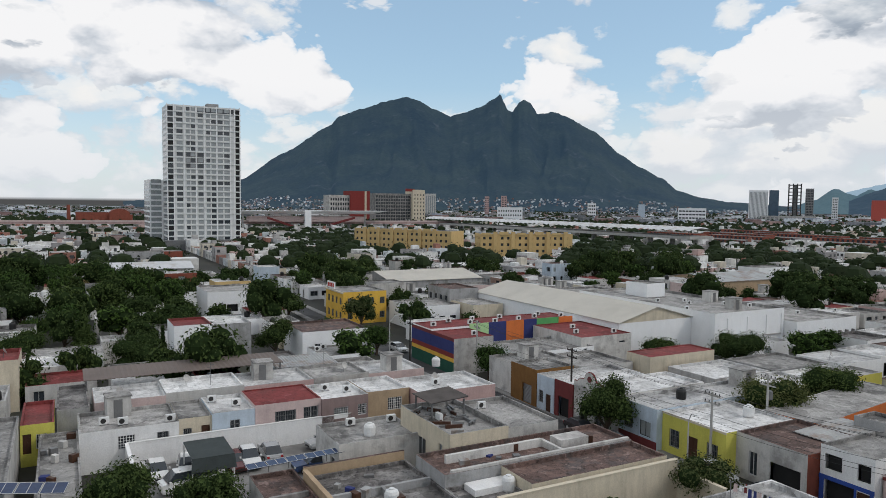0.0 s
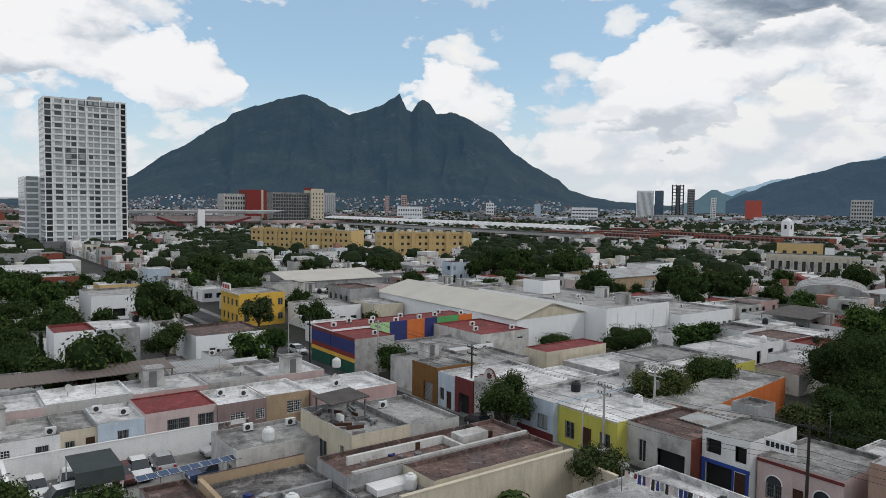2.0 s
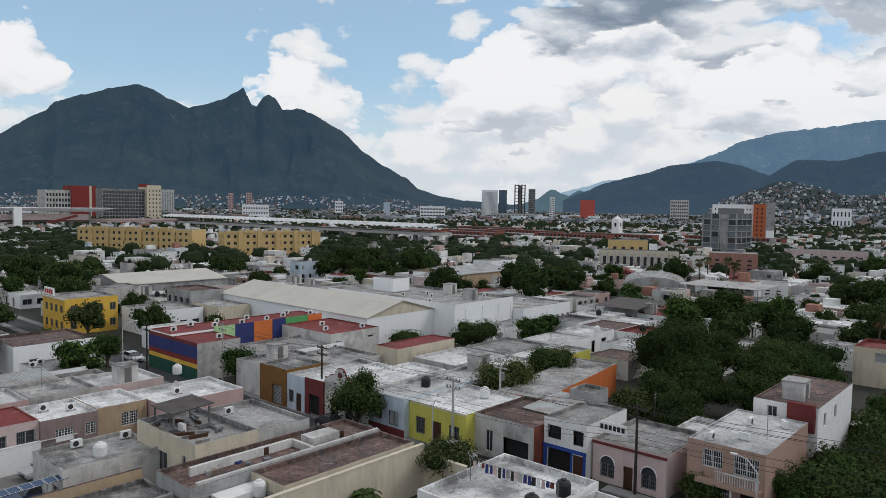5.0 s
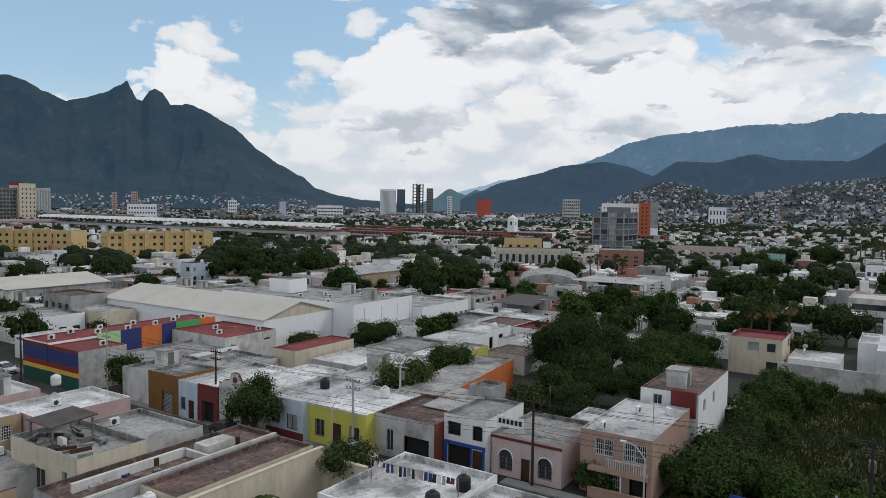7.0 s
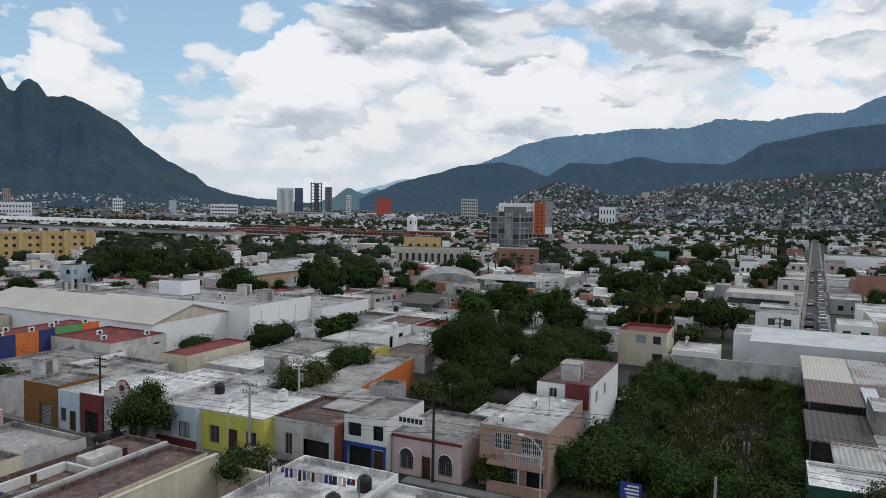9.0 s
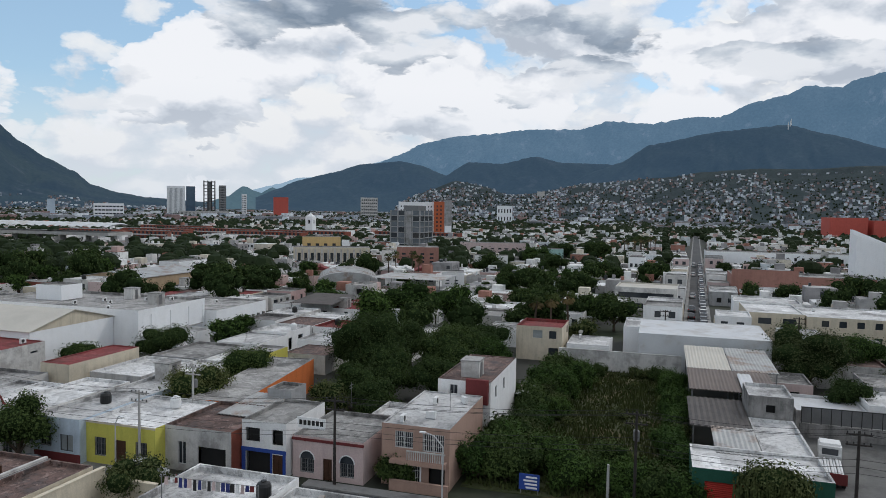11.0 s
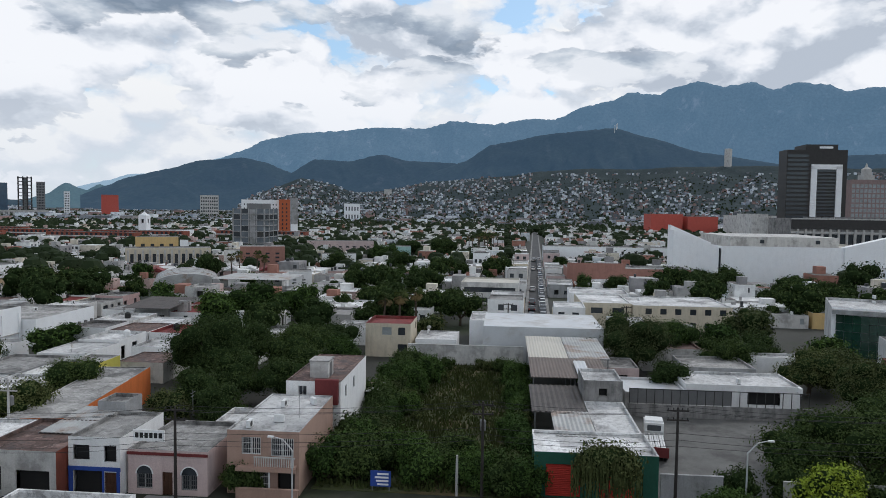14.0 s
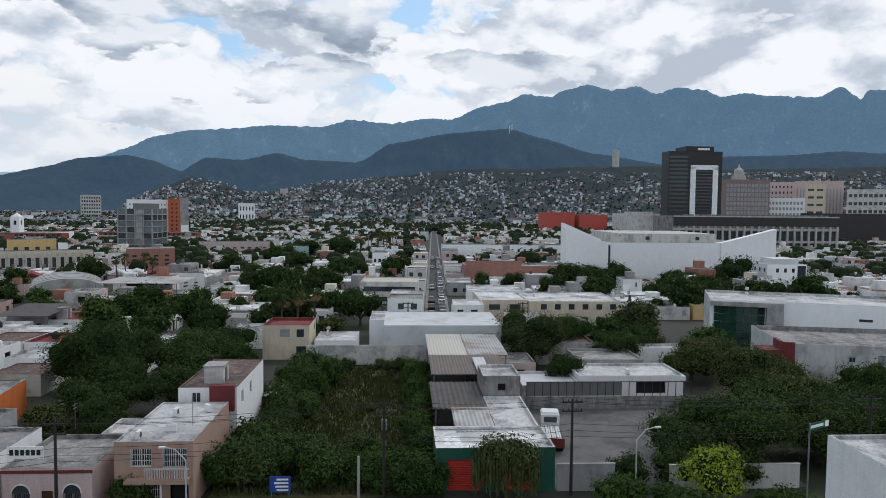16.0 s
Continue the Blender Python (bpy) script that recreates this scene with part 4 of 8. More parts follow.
for k in range(9):
    g = Geo()
    for j in range(7):
        g.tube((0.6 + k * 0.55 + 0.2 * math.cos(j * 0.9), -0.05, 3.4 + 0.4 * math.sin(j * 0.9)), (0.6 + k * 0.55 + 0.2 * math.cos(j * 0.9 + 0.9), -0.05, 3.4 + 0.4 * math.sin(j * 0.9 + 0.9)), 0.035, n=4)
    part("scrawl", g, WHITE, terrace_house)
near(34.8, 41.5, 53.4, 63.0, 4.6, OFFWHITE, R_GREY, [("a0", 1.0, 1.6, 1.4, 1.6, "dark"), ("a0", 4.0, 1.6, 1.2, 1.3, "bars")], "low white house with a patched roof", par=0.4)
near(25.4, 44.2, 46.4, 51.5, 4.4, GREYWALL, R_BROWN, (), "long low house with a brown felt roof")
near(30.5, 44.2, 42.2, 46.4, 4.3, CREAM, R_BROWN, (), "long house with cream walls and a brown roof")
near(25.4, 30.5, 43.0, 46.4, 3.4, OFFWHITE, R_DARK, (), "low annex with a dark patched roof")
near(16.6, 25.4, 53.7, 54.0, 4.0, TAN, R_BROWN, (), "tall tan boundary wall", name="wall_boundary", category="wall", par=0.02)
near(16.6, 25.4, 43.5, 53.5, 3.3, GREYWALL, R_DARK, (), "low house with a dark tarred roof")
near(12.8, 16.4, 46.0, 56.0, 3.2, OFFWHITE, R_BROWN, (), "low house with a rough brown roof")
near(-2.2, 1.0, 58.5, 75.4, 3.0, OFFWHITE, R_GREY, (), "narrow flat-roofed shed full of clutter")
near(-3.8, -1.0, 75.6, 84.3, 4.0, YELLOW, R_RED, [("a0", 1.3, 1.6, 0.9, 1.4, "whitebars"), ("a0", 0.2, 1.2, 0.7, 1.9, "door")], "small yellow house with a red roof")
near(-12.0, -3.9, 56.5, 77.0, 4.6, OFFWHITE, R_GREY, (), "grey-white house with a flat stained roof")
near(-0.8, 2.2, 79.5, 90.0, 4.0, GREYWALL, R_DARK, (), "grey shed with a patched concrete roof")

# ---------------------------------------------------------------- far side of the near street
near(51.2, 57.0, 70.4, 76.0, 4.8, BROWNP, R_GREY, [("b0", 1.0, 0.2, 2.0, 2.4, "shutter")], "brown painted shop with a blank sign board")
near(51.3, 63.0, 67.0, 70.4, 4.4, SKYBLUE, R_WHITE, [("b0", 0.6, 0, 1.0, 2.3, "door"), ("b0", 2.1, 1.0, 0.9, 1.5, "bars")], "pale blue shop with a white roof")
near(51.4, 63.0, 63.6, 67.0, 4.5, MAROON, R_WHITE, [("b0", 0.7, 0, 2.0, 2.6, "dark")], "maroon shop front with an awning")
near(51.6, 66.0, 57.6, 63.6, 4.6, OFFWHITE, R_WHITE, [("b0", 3.6, 0, 1.3, 2.6, "dark"), ("b0", 1.2, 0.8, 1.2, 1.8, "bars")], "cream shop with a curved mission-style gable")
near(53.0, 72.0, 52.1, 57.6, 4.4, SKYBLUE, R_WHITE, [("b0", 3.4, 1.5, 1.4, 1.3, "bars"), ("b0", 0.8, 1.2, 1.6, 1.6, "curtain")], "grey-blue house with a maroon base",
     cornice=("b0", MAROON, 0.0, 1.0, 0.03))
near(53.8, 63.5, 44.2, 52.1, 4.2, YELLOW, R_WHITE, [("b0", 0.9, 0.9, 1.3, 1.8, "bars"), ("b0", 3.3, 0.05, 1.3, 2.6, "door"), ("b0", 5.6, 0.9, 1.3, 1.8, "bars")],
     "bright yellow house with a brown door and barred windows", cornice=("b0", CREAM, 4.02, 4.22, 0.06))
near(55.2, 64.0, 37.0, 44.2, 4.2, OFFWHITE, R_BROWN, [("b0", 4.9, 0.6, 0.9, 2.2, "win"), ("b0", 0.6, 0.1, 3.0, 2.4, "dark")],
     "off-white house with an open porch and brick side", faces={"a0": BRICKRED})
blue_house = near(56.6, 64.4, 32.2, 36.8, 5.1, WHITE, R_GREY, [("b0", 2.7, 3.1, 1.5, 1.3, "dark"), ("b0", 0.3, 3.0, 1.1, 1.4, "dark"), ("b0", 1.6, 0, 2.6, 2.2, "dark"), ("b0", 0.3, 0, 1.1, 2.1, "door")],
     "two-storey house, white above and cobalt blue below", cornice=("b0", COBALT, 2.2, 2.55, 0.05))
pink_house = near(57.5, 66.0, 24.9, 32.0, 3.9, ROSE, R_GREY, [("b0", 4.9, 0.5, 1.4, 1.3, "bars"), ("b0", 3.1, 0, 0.9, 2.0, "door"), ("b0", 0.9, 0.5, 1.4, 1.3, "bars")],
     "pink house with a maroon cornice and arched windows", cornice=("b0", MAROON, 3.45, 3.7, 0.08))
near(58.6, 70.6, 17.2, 23.6, 5.6, PEACH, R_WHITE, [("b0", 0.5, 3.4, 2.0, 1.6, "whitebars"), ("b0", 3.4, 3.5, 1.7, 1.5, "whitebars"), ("b0", 2.6, 0.3, 2.4, 1.9, "whitebars"), ("b0", 0.4, 0.2, 1.5, 2.1, "dark")],
     "peach two-storey house with a balcony and white roof", par=0.12)
top = near(71.5, 85.0, 16.6, 22.4, 6.8, WHITE, R_BROWN, [("b0", 3.6, 5.2, 0.9, 1.1, "win"), ("a0", 2.0, 4.6, 1.0, 1.3, "win"), ("a0", 6.0, 4.6, 1.0, 1.3, "win")],
           "white upper-storey house with a rusty brown roof", par=0.1)
part("stair_box", Geo().box(-0.5, 0.0, 0.2, 2.6, 4.5, 7.1), MAROON, top, "dark red stair box")
for y0, y1 in ((0.0, 0.3), (1.4, 1.6), (4.2, 4.6)):
    part("lower_wall", Geo().box(-0.04, 0.0, y0, y1, 0.0, 2.2), COBALT, blue_house, "cobalt blue painted pier")
for mid, z, r in ((5.6, 1.8, 0.7), (1.6, 1.8, 0.7)):
    g = Geo()
    pts = [(r * math.cos(math.pi * k / 12), r * math.sin(math.pi * k / 12)) for k in range(13)]
    g.add([(-0.012, mid + y, z + h) for y, h in pts], [tuple(range(13))])
    part("arched_pane", g, GLASS, pink_house, "dark pane of an arched window")
    g = Geo()
    for p, q in zip(pts, pts[1:]):
        g.tube((-0.02, mid + p[0] * 1.06, z + p[1] * 1.06), (-0.02, mid + q[0] * 1.06, z + q[1] * 1.06), 0.06, 0.06, 6)
    part("arch_moulding", g, WHITE, pink_house, "white arched moulding")
near(66.2, 71.0, 24.0, 27.8, 3.9, OFFWHITE, R_WHITE, (), "low white house behind the pink one", par=0.5)
taken(63.8, 86, 41.7, 51.5)
house(64.2, 86.4, 41.9, 47.9, 4.2, ORANGE, R_GREY, (), label="long orange storehouse with a grey sheet roof", turn=7.5, par=0.1)
near(66.9, 70.2, 37.4, 40.3, 5.2, GREYWALL, R_GREY, (), "grey roof hut with scrawled graffiti", category="hut")
near(61.0, 67.2, -13.6, -3.0, 4.0, DARKGREEN, R_WHITE, [("b0", 6.6, 0.05, 3.0, 2.9, "redshutter"), ("b0", 2.0, 0.05, 3.0, 2.9, "redshutter")], "dark green shop with red roller shutters")
near(79.4, 85.4, -13.5, -9.2, 6.0, RAWGREY, R_WHITE, [("b0", 1.7, 4.3, 0.9, 0.8, "dark")], "bare concrete block with a small window")
near(67.2, 79.2, -13.5, -9.2, 3.7, OFFWHITE, R_WHITE, (), "low white building beside the yard")
near(91.0, 98.5, -37.4, -23.3, 3.2, WHITE, R_WHITE, [("b0", 10.6, 0.8, 1.6, 1.6, "bars"), ("b0", 2.5, 0.8, 4.0, 1.6, "dark")], "low white house behind a yard fence")
near(88.8, 96.8, -23.1, -15.4, 2.5, OFFWHITE, TINWHITE, (), "white annex under a sheet roof")
near(113.0, 128.0, -16.0, 3.0, 6.2, TINWHITE, TINWHITE, (), "white sheet-clad shed with a low roof", par=0.05)
near(36.5, 47.0, 25.6, 34.4, 4.5, WHITE, R_WHITE, (), "white flat-roofed house with washing on the roof", par=0.5)
near(38.0, 46.0, 15.0, 25.4, 4.2, OFFWHITE, R_WHITE, (), "white house with a pale flat roof", par=0.5)
near(30.0, 45.5, -41.0, -28.7, 10.0, WHITE, R_WHITE, (), "tall plain white building at the corner", par=0.25)


# ---------------------------------------------------------------- white warehouse, painted hall and their neighbours
def block(b0, b1, a0, a1, h, wall, roof, holes=(), label="", turn=0.0, name="building", category="building", reach=None, **more):
    taken(*(reach or (b0, b1, a0, a1)))
    return house(b0, b1, a0, a1, h, wall, roof, holes, label=label, turn=turn, name=name, category=category, **more)


top = block(80.0, 96.5, 87.5, 133.0, 5.9, BRIGHT, R_CREAM, (), "long white warehouse with a cream gabled roof", name="warehouse", category="warehouse", par=0.05)
for gable in prism_roof(top, 16.5, 45.5, 5.95, 2.2, R_CREAM):
    part("gable", gable, CREAM, top)
for u in (14.0, 24.0):
    part("roof_vent", Geo().box(9.5, 10.4, u, u + 5.0, 7.3, 7.9), R_CREAM, top, "long ridge ventilator")
top = block(96.6, 114.4, 82.5, 118.0, 7.2, BRIGHT, R_GREY, (), "white store building with machinery on its roof", name="warehouse", category="warehouse", par=0.5)
part("ledge", Geo().box(0.3, 17, -0.25, 0.0, 2.6, 2.75), CONCRETE, top)
for u in (3, 8, 13, 17):
    part("pilaster", Geo().box(u, u + 0.35, -0.12, 0.0, 0, 6.2), BRIGHT, top)
top = block(114.6, 132.0, 80.0, 98.0, 4.9, BRIGHT, R_GREY, (), "low white wing with dark buttresses", name="warehouse", category="warehouse", par=0.4)
for u in range(2, 17, 2):
    part("buttress", Geo().box(u, u + 0.35, -0.5, 0.0, 0, 2.6), RAWGREY, top)
block(104, 109, 106, 112, 9.5, BRIGHT, R_GREY, (), "white stair tower on the store building", category="stair tower")
block(97.5, 114, 118.5, 134, 5.6, OFFWHITE, R_GREY, (), "low store with a grey roof")

top = block(50.2, 78.0, 97.0, 103.5, 5.7, BRIGHT, R_RED, (), "shop hall with brightly painted panels and a maroon roof", par=0.12)
u = 7.0
for wide, paint, word in ((3.6, LIME, "lime green"), (3.4, NAVY, "navy blue"), (3.5, ORANGE, "orange"), (2.6, NAVY, "navy blue"), (4.6, GREENP, "green"), (3.0, ORANGE, "orange")):
    part("panel", Geo().box(u, u + wide - 0.03, -0.12, 0.0, 2.8, 6.0), paint, top, word + " painted wall panel")
    u += wide
for k in range(3):
    # flat near-black discs stand for shaded niches
    part("arch", Geo().tube((21.2 + k * 1.1, -0.16, 3.0), (21.2 + k * 1.1, -0.121, 3.0), 0.4, n=14), DEEP, top, "round dark disc in place of a shaded niche")
for z0, z1, paint, word in ((5.0, 5.5, MAROON, "dark red"), (3.2, 5.0, NAVY, "dark blue"), (2.5, 3.2, DULLRED, "red"), (1.9, 2.5, GOLD, "yellow"), (0.0, 1.9, DARKGREEN, "dark green")):
    part("painted_band", Geo().box(-0.08, 0.0, 0.0, 6.5, z0, z1), paint, top, word + " painted band of the street front")
top = block(50.2, 57.0, 89.5, 96.9, 5.4, OFFWHITE, R_RED, (), "front wing of the painted hall", par=0.12)
for z0, z1, paint, word in ((5.0, 5.5, MAROON, "dark red"), (3.2, 5.0, NAVY, "dark blue"), (2.5, 3.2, DULLRED, "red"), (1.9, 2.5, GOLD, "yellow"), (0.0, 1.9, DARKGREEN, "dark green")):
    part("painted_band", Geo().box(-0.08, 0.0, 0.0, 7.4, z0, z1), paint, top, word + " painted band of the street front")
block(69.5, 79.6, 84.2, 96.8, 5.0, OFFWHITE, R_RED, [("a0", 7.6, 3.6, 1.2, 0.3, "pane")], "white annex with a maroon roof", par=0.15)
top = block(57.2, 70.8, 82.8, 92.0, 3.9, BRIGHT, R_GREY, [("a0", 8.6, 2.0, 1.0, 1.4, "bars"), ("a0", 11.6, 2.2, 0.7, 1.4, "bars"), ("b0", 1.4, 1.6, 0.8, 1.5, "win"), ("b0", 4.2, 0.8, 0.9, 2.2, "dark")],
            "white house with a grey flat roof", name="house", category="house")
block(52.0, 61.0, 76.4, 82.6, 4.2, OFFWHITE, R_GREY, (), "peeling off-white house wall", name="house", category="house")
block(61.2, 70.0, 73.6, 82.6, 3.4, OFFWHITE, R_GREY, (), "low peeling house with a patched roof", name="house", category="house")
block(70.5, 83.0, 70.8, 75.4, 4.5, CREAM, R_RED, (), "cream house with a red sealed roof", name="house", category="house", par=0.15)

# golden building, its neighbours and the sheds behind
top = block(50.8, 60.5, 137.5, 148.2, 6.7, GOLD, R_GREY, rows("b0", 1.0, 2.4, 4, 1.0, 3.0, 2, 1.1, 1.4, "bars") + rows("a0", 1.0, 2.4, 4, 1.0, 3.0, 2, 1.1, 1.4, "bars"), "golden-yellow building of two storeys")
part("roof_sign", Geo().box(-0.1, 0.1, 5.0, 9.5, 6.9, 8.3), WHITE, top, "white roof sign with red bars")
for k in range(4):
    part("sign_bar", Geo().box(-0.14, -0.1, 5.4 + k, 6.1 + k, 7.2, 8.0), REDPAINT, top)
for y in (5.3, 9.1):
    part("sign_post", Geo().box(-0.05, 0.05, y, y + 0.1, 6.3, 6.9), STEEL, top)
part("cornice", Geo().box(-0.25, 0.0, -0.2, 10.9, 6.4, 6.7), CREAM, top)
block(61.0, 72.0, 126, 137, 4.6, BRIGHT, R_GREY, rows("a0", 1.2, 2.5, 4, 1.2, 3, 1, 1.4, 1.2), "white shop with a ribbed front")
block(72.5, 79.5, 121.5, 131, 4.9, CREAM, R_GREY, rows("b0", 1.0, 2.9, 3, 0.4, 3, 1, 1.1, 2.2, "door"), "cream shop row with brown pilasters")
block(72.8, 80.0, 132, 142, 7.0, GREYWALL, R_BROWN, rows("b0", 1.0, 2.4, 4, 4.0, 3, 1, 1.2, 1.4), "grey rendered upper storey")
top = block(76, 104, 170, 192, 4.6, GREYWALL, R_CREAM, (), "long grey shed with a cream roof", par=0.05)
for gable in prism_roof(top, 28, 22, 4.6, 1.8, R_CREAM, axis="b"):
    part("gable", gable, GREYWALL, top)
top = block(8, 36, 231, 246, 4.4, GREYWALL, TIN, (), "corrugated shed behind the trees", par=0.05)
for gable in prism_roof(top, 28, 15, 4.4, 1.6, TINWHITE, axis="b"):
    part("gable", gable, GREYWALL, top)
block(20, 33, 278, 286, 6.5, GREYWALL, R_GREY, rows("a0", 1.0, 3.0, 4, 3.6, 3, 1, 0.9, 0.9), "grey unfinished two-storey house")
block(33, 39.5, 278, 286, 6.6, BRICKRED, R_GREY, rows("a0", 1.0, 2.6, 2, 3.8, 3, 1, 0.9, 0.9), "orange-red house of two storeys")
block(27, 39, 155.5, 169, 5.8, BRIGHT, R_GREY, [("a0", 4.0, 1.4, 2.4, 1.6, "dark"), ("a0", 9.0, 3.2, 1.3, 1.2, "bars")], "white two-storey house with a balcony", name="house", category="house")
top = block(14.5, 20.0, 111.5, 119, 6.4, BRIGHT, R_RED, [("a0", 1.3, 2.6, 1.6, 1.7, "whitebars"), ("a0", 3.6, 2.6, 1.4, 1.7, "whitebars")], "white house with a red roof terrace", name="house", category="house")
block(20.2, 26.0, 111.7, 119, 6.2, GREYWALL, R_WHITE, (), "grey rendered house with a white roof", name="house", category="house")
block(33.0, 44.0, 107.5, 118, 4.7, BRIGHT, R_BROWN, [("a0", 2, 1.4, 1.2, 1.3, "bars")], "white house with an open roof terrace", name="house", category="house")
block(53.6, 60.1, 220, 227, 5.0, SKYBLUE, R_WHITE, (), "pale blue shop building")
block(185, 199, 142.5, 150, 7.0, BRIGHT, R_GREY, (), "plain white box-shaped building")
top = block(150, 176, 128, 146, 5.6, TAN, TIN, rows("b0", 2, 4, 4, 0.5, 3, 1, 2.4, 2.6, "dark"), "workshop shed with a sheet roof", par=0.05)
for gable in prism_roof(top, 26, 18, 5.6, 1.4, TIN, axis="b"):
    part("gable", gable, TAN, top)

# ---------------------------------------------------------------- the high-rise
top = block(48.6, 85.6, 391.0, 410.0, 75.0, PALETILE, R_GREY, (), "pale high-rise apartment tower", name="tower_block", category="tower", par=1.0)
rw = random.Random(3)
COLS = [(4.6, 3.0), (9.4, 1.8), (11.7, 2.2), (15.2, 2.6), (19.4, 2.0), (22.0, 2.4), (25.3, 2.6), (28.6, 2.8)]
for fl in range(25):
    z = 1.2 + fl * 2.94
    part("floor_band", Geo().box(-0.35, 37.35, -0.35, 0.0, z - 0.4, z), PALETILE, top)
    for i, (u, wd) in enumerate(COLS):
        if fl in (14, 15, 16) and 1 <= i <= 4:
            mat = GLASS if (fl + i) % 2 else PALEGLASS
        elif i == 5 and 5 <= fl <= 11:
            mat = GLASS
        else:
            mat = GLASS if rw.random() < 0.24 else PALEGLASS
        part("window", Geo().box(u, u + wd, -0.06, 0.02, z + 0.5, z + 2.35), mat, top)
    # flat panels; the near-black ones stand for balconies in shade
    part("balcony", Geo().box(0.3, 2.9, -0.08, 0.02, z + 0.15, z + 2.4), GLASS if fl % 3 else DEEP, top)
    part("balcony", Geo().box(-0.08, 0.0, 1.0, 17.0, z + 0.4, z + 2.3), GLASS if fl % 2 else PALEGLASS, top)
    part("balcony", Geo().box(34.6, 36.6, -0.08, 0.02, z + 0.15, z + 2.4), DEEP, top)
for u in (0.0, 3.2, 8.3, 14.2, 18.4, 24.7, 31.8, 33.9, 36.8):
    part("pier", Geo().box(u - 0.2, u + 0.25, -0.42, 0.0, 0, 75.3), BRIGHT, top)
part("dark_panel", Geo().box(9.0, 18.8, -0.03, 0.0, 42.6, 51.2), STEEL, top)
part("dark_panel", Geo().box(15.0, 34.0, -0.03, 0.0, 71.6, 74.2), GLASS, top)
part("plant_room", Geo().box(21, 27, 6, 12, 74.0, 77.4), GREYWALL, top)
part("podium", Geo().box(-2, 40, -8, -0.45, 0, 5.0), STEEL, top, "dark podium at the tower's foot")
top = block(42.0, 58.0, 410.2, 440.0, 36.5, BRIGHT, R_GREY, (), "lower wing of the apartment tower", name="tower_block", category="tower")
for fl in range(12):
    part("floor_band", Geo().box(-0.3, 16, -0.3, 0.0, 2 + fl * 2.94 - 0.3, 2 + fl * 2.94), BRIGHT, top)
    part("window", Geo().box(-0.06, 0.0, 1, 29, 2.5 + fl * 2.94, 4.5 + fl * 2.94), PALEGLASS, top)
    part("window", Geo().box(0.6, 5.8, -0.06, 0.0, 2.5 + fl * 2.94, 4.5 + fl * 2.94), PALEGLASS, top)

# ---------------------------------------------------------------- elevated railway and its station
via = base("viaduct", spot(-70, 556, 0, -3.6), "concrete railway viaduct on pale piers", "viaduct")
part("beam", Geo().box(0, 372, 0, 7, 8.8, 10.6), PINK, via)
part("parapet", Geo().box(0, 372, -0.3, 0.0, 10.0, 11.4), ROSE, via)
for k in range(24):
    part("pier", Geo().box(k * 15.8 + 6, k * 15.8 + 7.6, 2.4, 4.6, -0.3, 8.0).box(k * 15.8 + 5, k * 15.8 + 8.6, 0.5, 6.5, 8.0, 8.8), CONCRETE, via)
taken(-70, 300, 528, 565)
low = base("viaduct", spot(-70, 500, 0, -7), "low red steel road bridge", "bridge")
part("beam", Geo().box(0, 160, 0, 5, 4.2, 5.4), BRICKRED, low)
for k in range(9):
    part("pier", Geo().box(k * 18 + 4, k * 18 + 5.2, 1.5, 3.5, -0.3, 4.2), CONCRETE, low)
st = base("station", spot(118, 536, 0, -3.6), "railway station under a thin white canopy", "station")
g = Geo()
g.add([(-2, -3, 18.6), (114, -3, 19.2), (114, 20, 19.2), (-2, 20, 18.6), (0, 0, 16.6), (100, 0, 16.6), (100, 17, 16.6), (0, 17, 16.6)],
      [(0, 1, 2, 3), (7, 6, 5, 4), (0, 4, 5, 1), (1, 5, 6, 2), (2, 6, 7, 3), (3, 7, 4, 0)])
part("canopy", g, BRIGHT, st, "thin white canopy")
part("concourse", Geo().box(6, 96, 2, 15, 10.6, 14.6), ROSE, st)
part("gallery", Geo().box(10, 70, -3, 1.5, 6.2, 7.4), CONCRETE, st)
for u in (1, 18, 38, 60, 78, 97):
    part("column", Geo().box(u, u + 1.2, 4, 5.2, 0, 17.0), CONCRETE, st)
part("pylon", Geo().box(47, 52, -3.2, 0, 0, 19), BRIGHT, st)
for x0, x1, z0, z1 in ((18, 40, 13, 5.5), (86, 66, 13, 7.5), (66, 92, 7.5, 0.5)):
    q = Geo().add([(x0, -6, z0), (x1, -6, z1), (x1, -6, z1 + 1.6), (x0, -6, z0 + 1.6), (x0, -3.5, z0), (x1, -3.5, z1), (x1, -3.5, z1 + 1.6), (x0, -3.5, z0 + 1.6)],
                  [(0, 1, 2, 3), (7, 6, 5, 4), (3, 2, 6, 7), (0, 4, 5, 1), (0, 3, 7, 4), (1, 5, 6, 2)])
    part("stairway", q, MAROON if x0 < 90 and z0 > 8 else BRIGHT, st)
shed = base("train_shed", spot(293.6, 268, 0, 2.0), "long scalloped white train-shed roof", "train shed")
g = Geo()
n = 56
for i in range(n):
    y0, y1 = i * 5.2, (i + 1) * 5.2
    prof = [(-2, 12.4), (2, 13.6), (8, 14.0), (14, 13.4), (18, 12.2)]
    for (xa, za), (xb, zb) in zip(prof, prof[1:]):
        for s0, s1, d0, d1 in ((y0, (y0 + y1) / 2, 0, 0.7), ((y0 + y1) / 2, y1, 0.7, 0)):
            g.quad((xa, s0, za + d0), (xb, s0, zb + d0), (xb, s1, zb + d1), (xa, s1, za + d1))
part("canopy", g, TINWHITE, shed, "scalloped white roof")
part("deck", Geo().box(-1, 17, 0, 291, 8.0, 9.6), CONCRETE, shed)
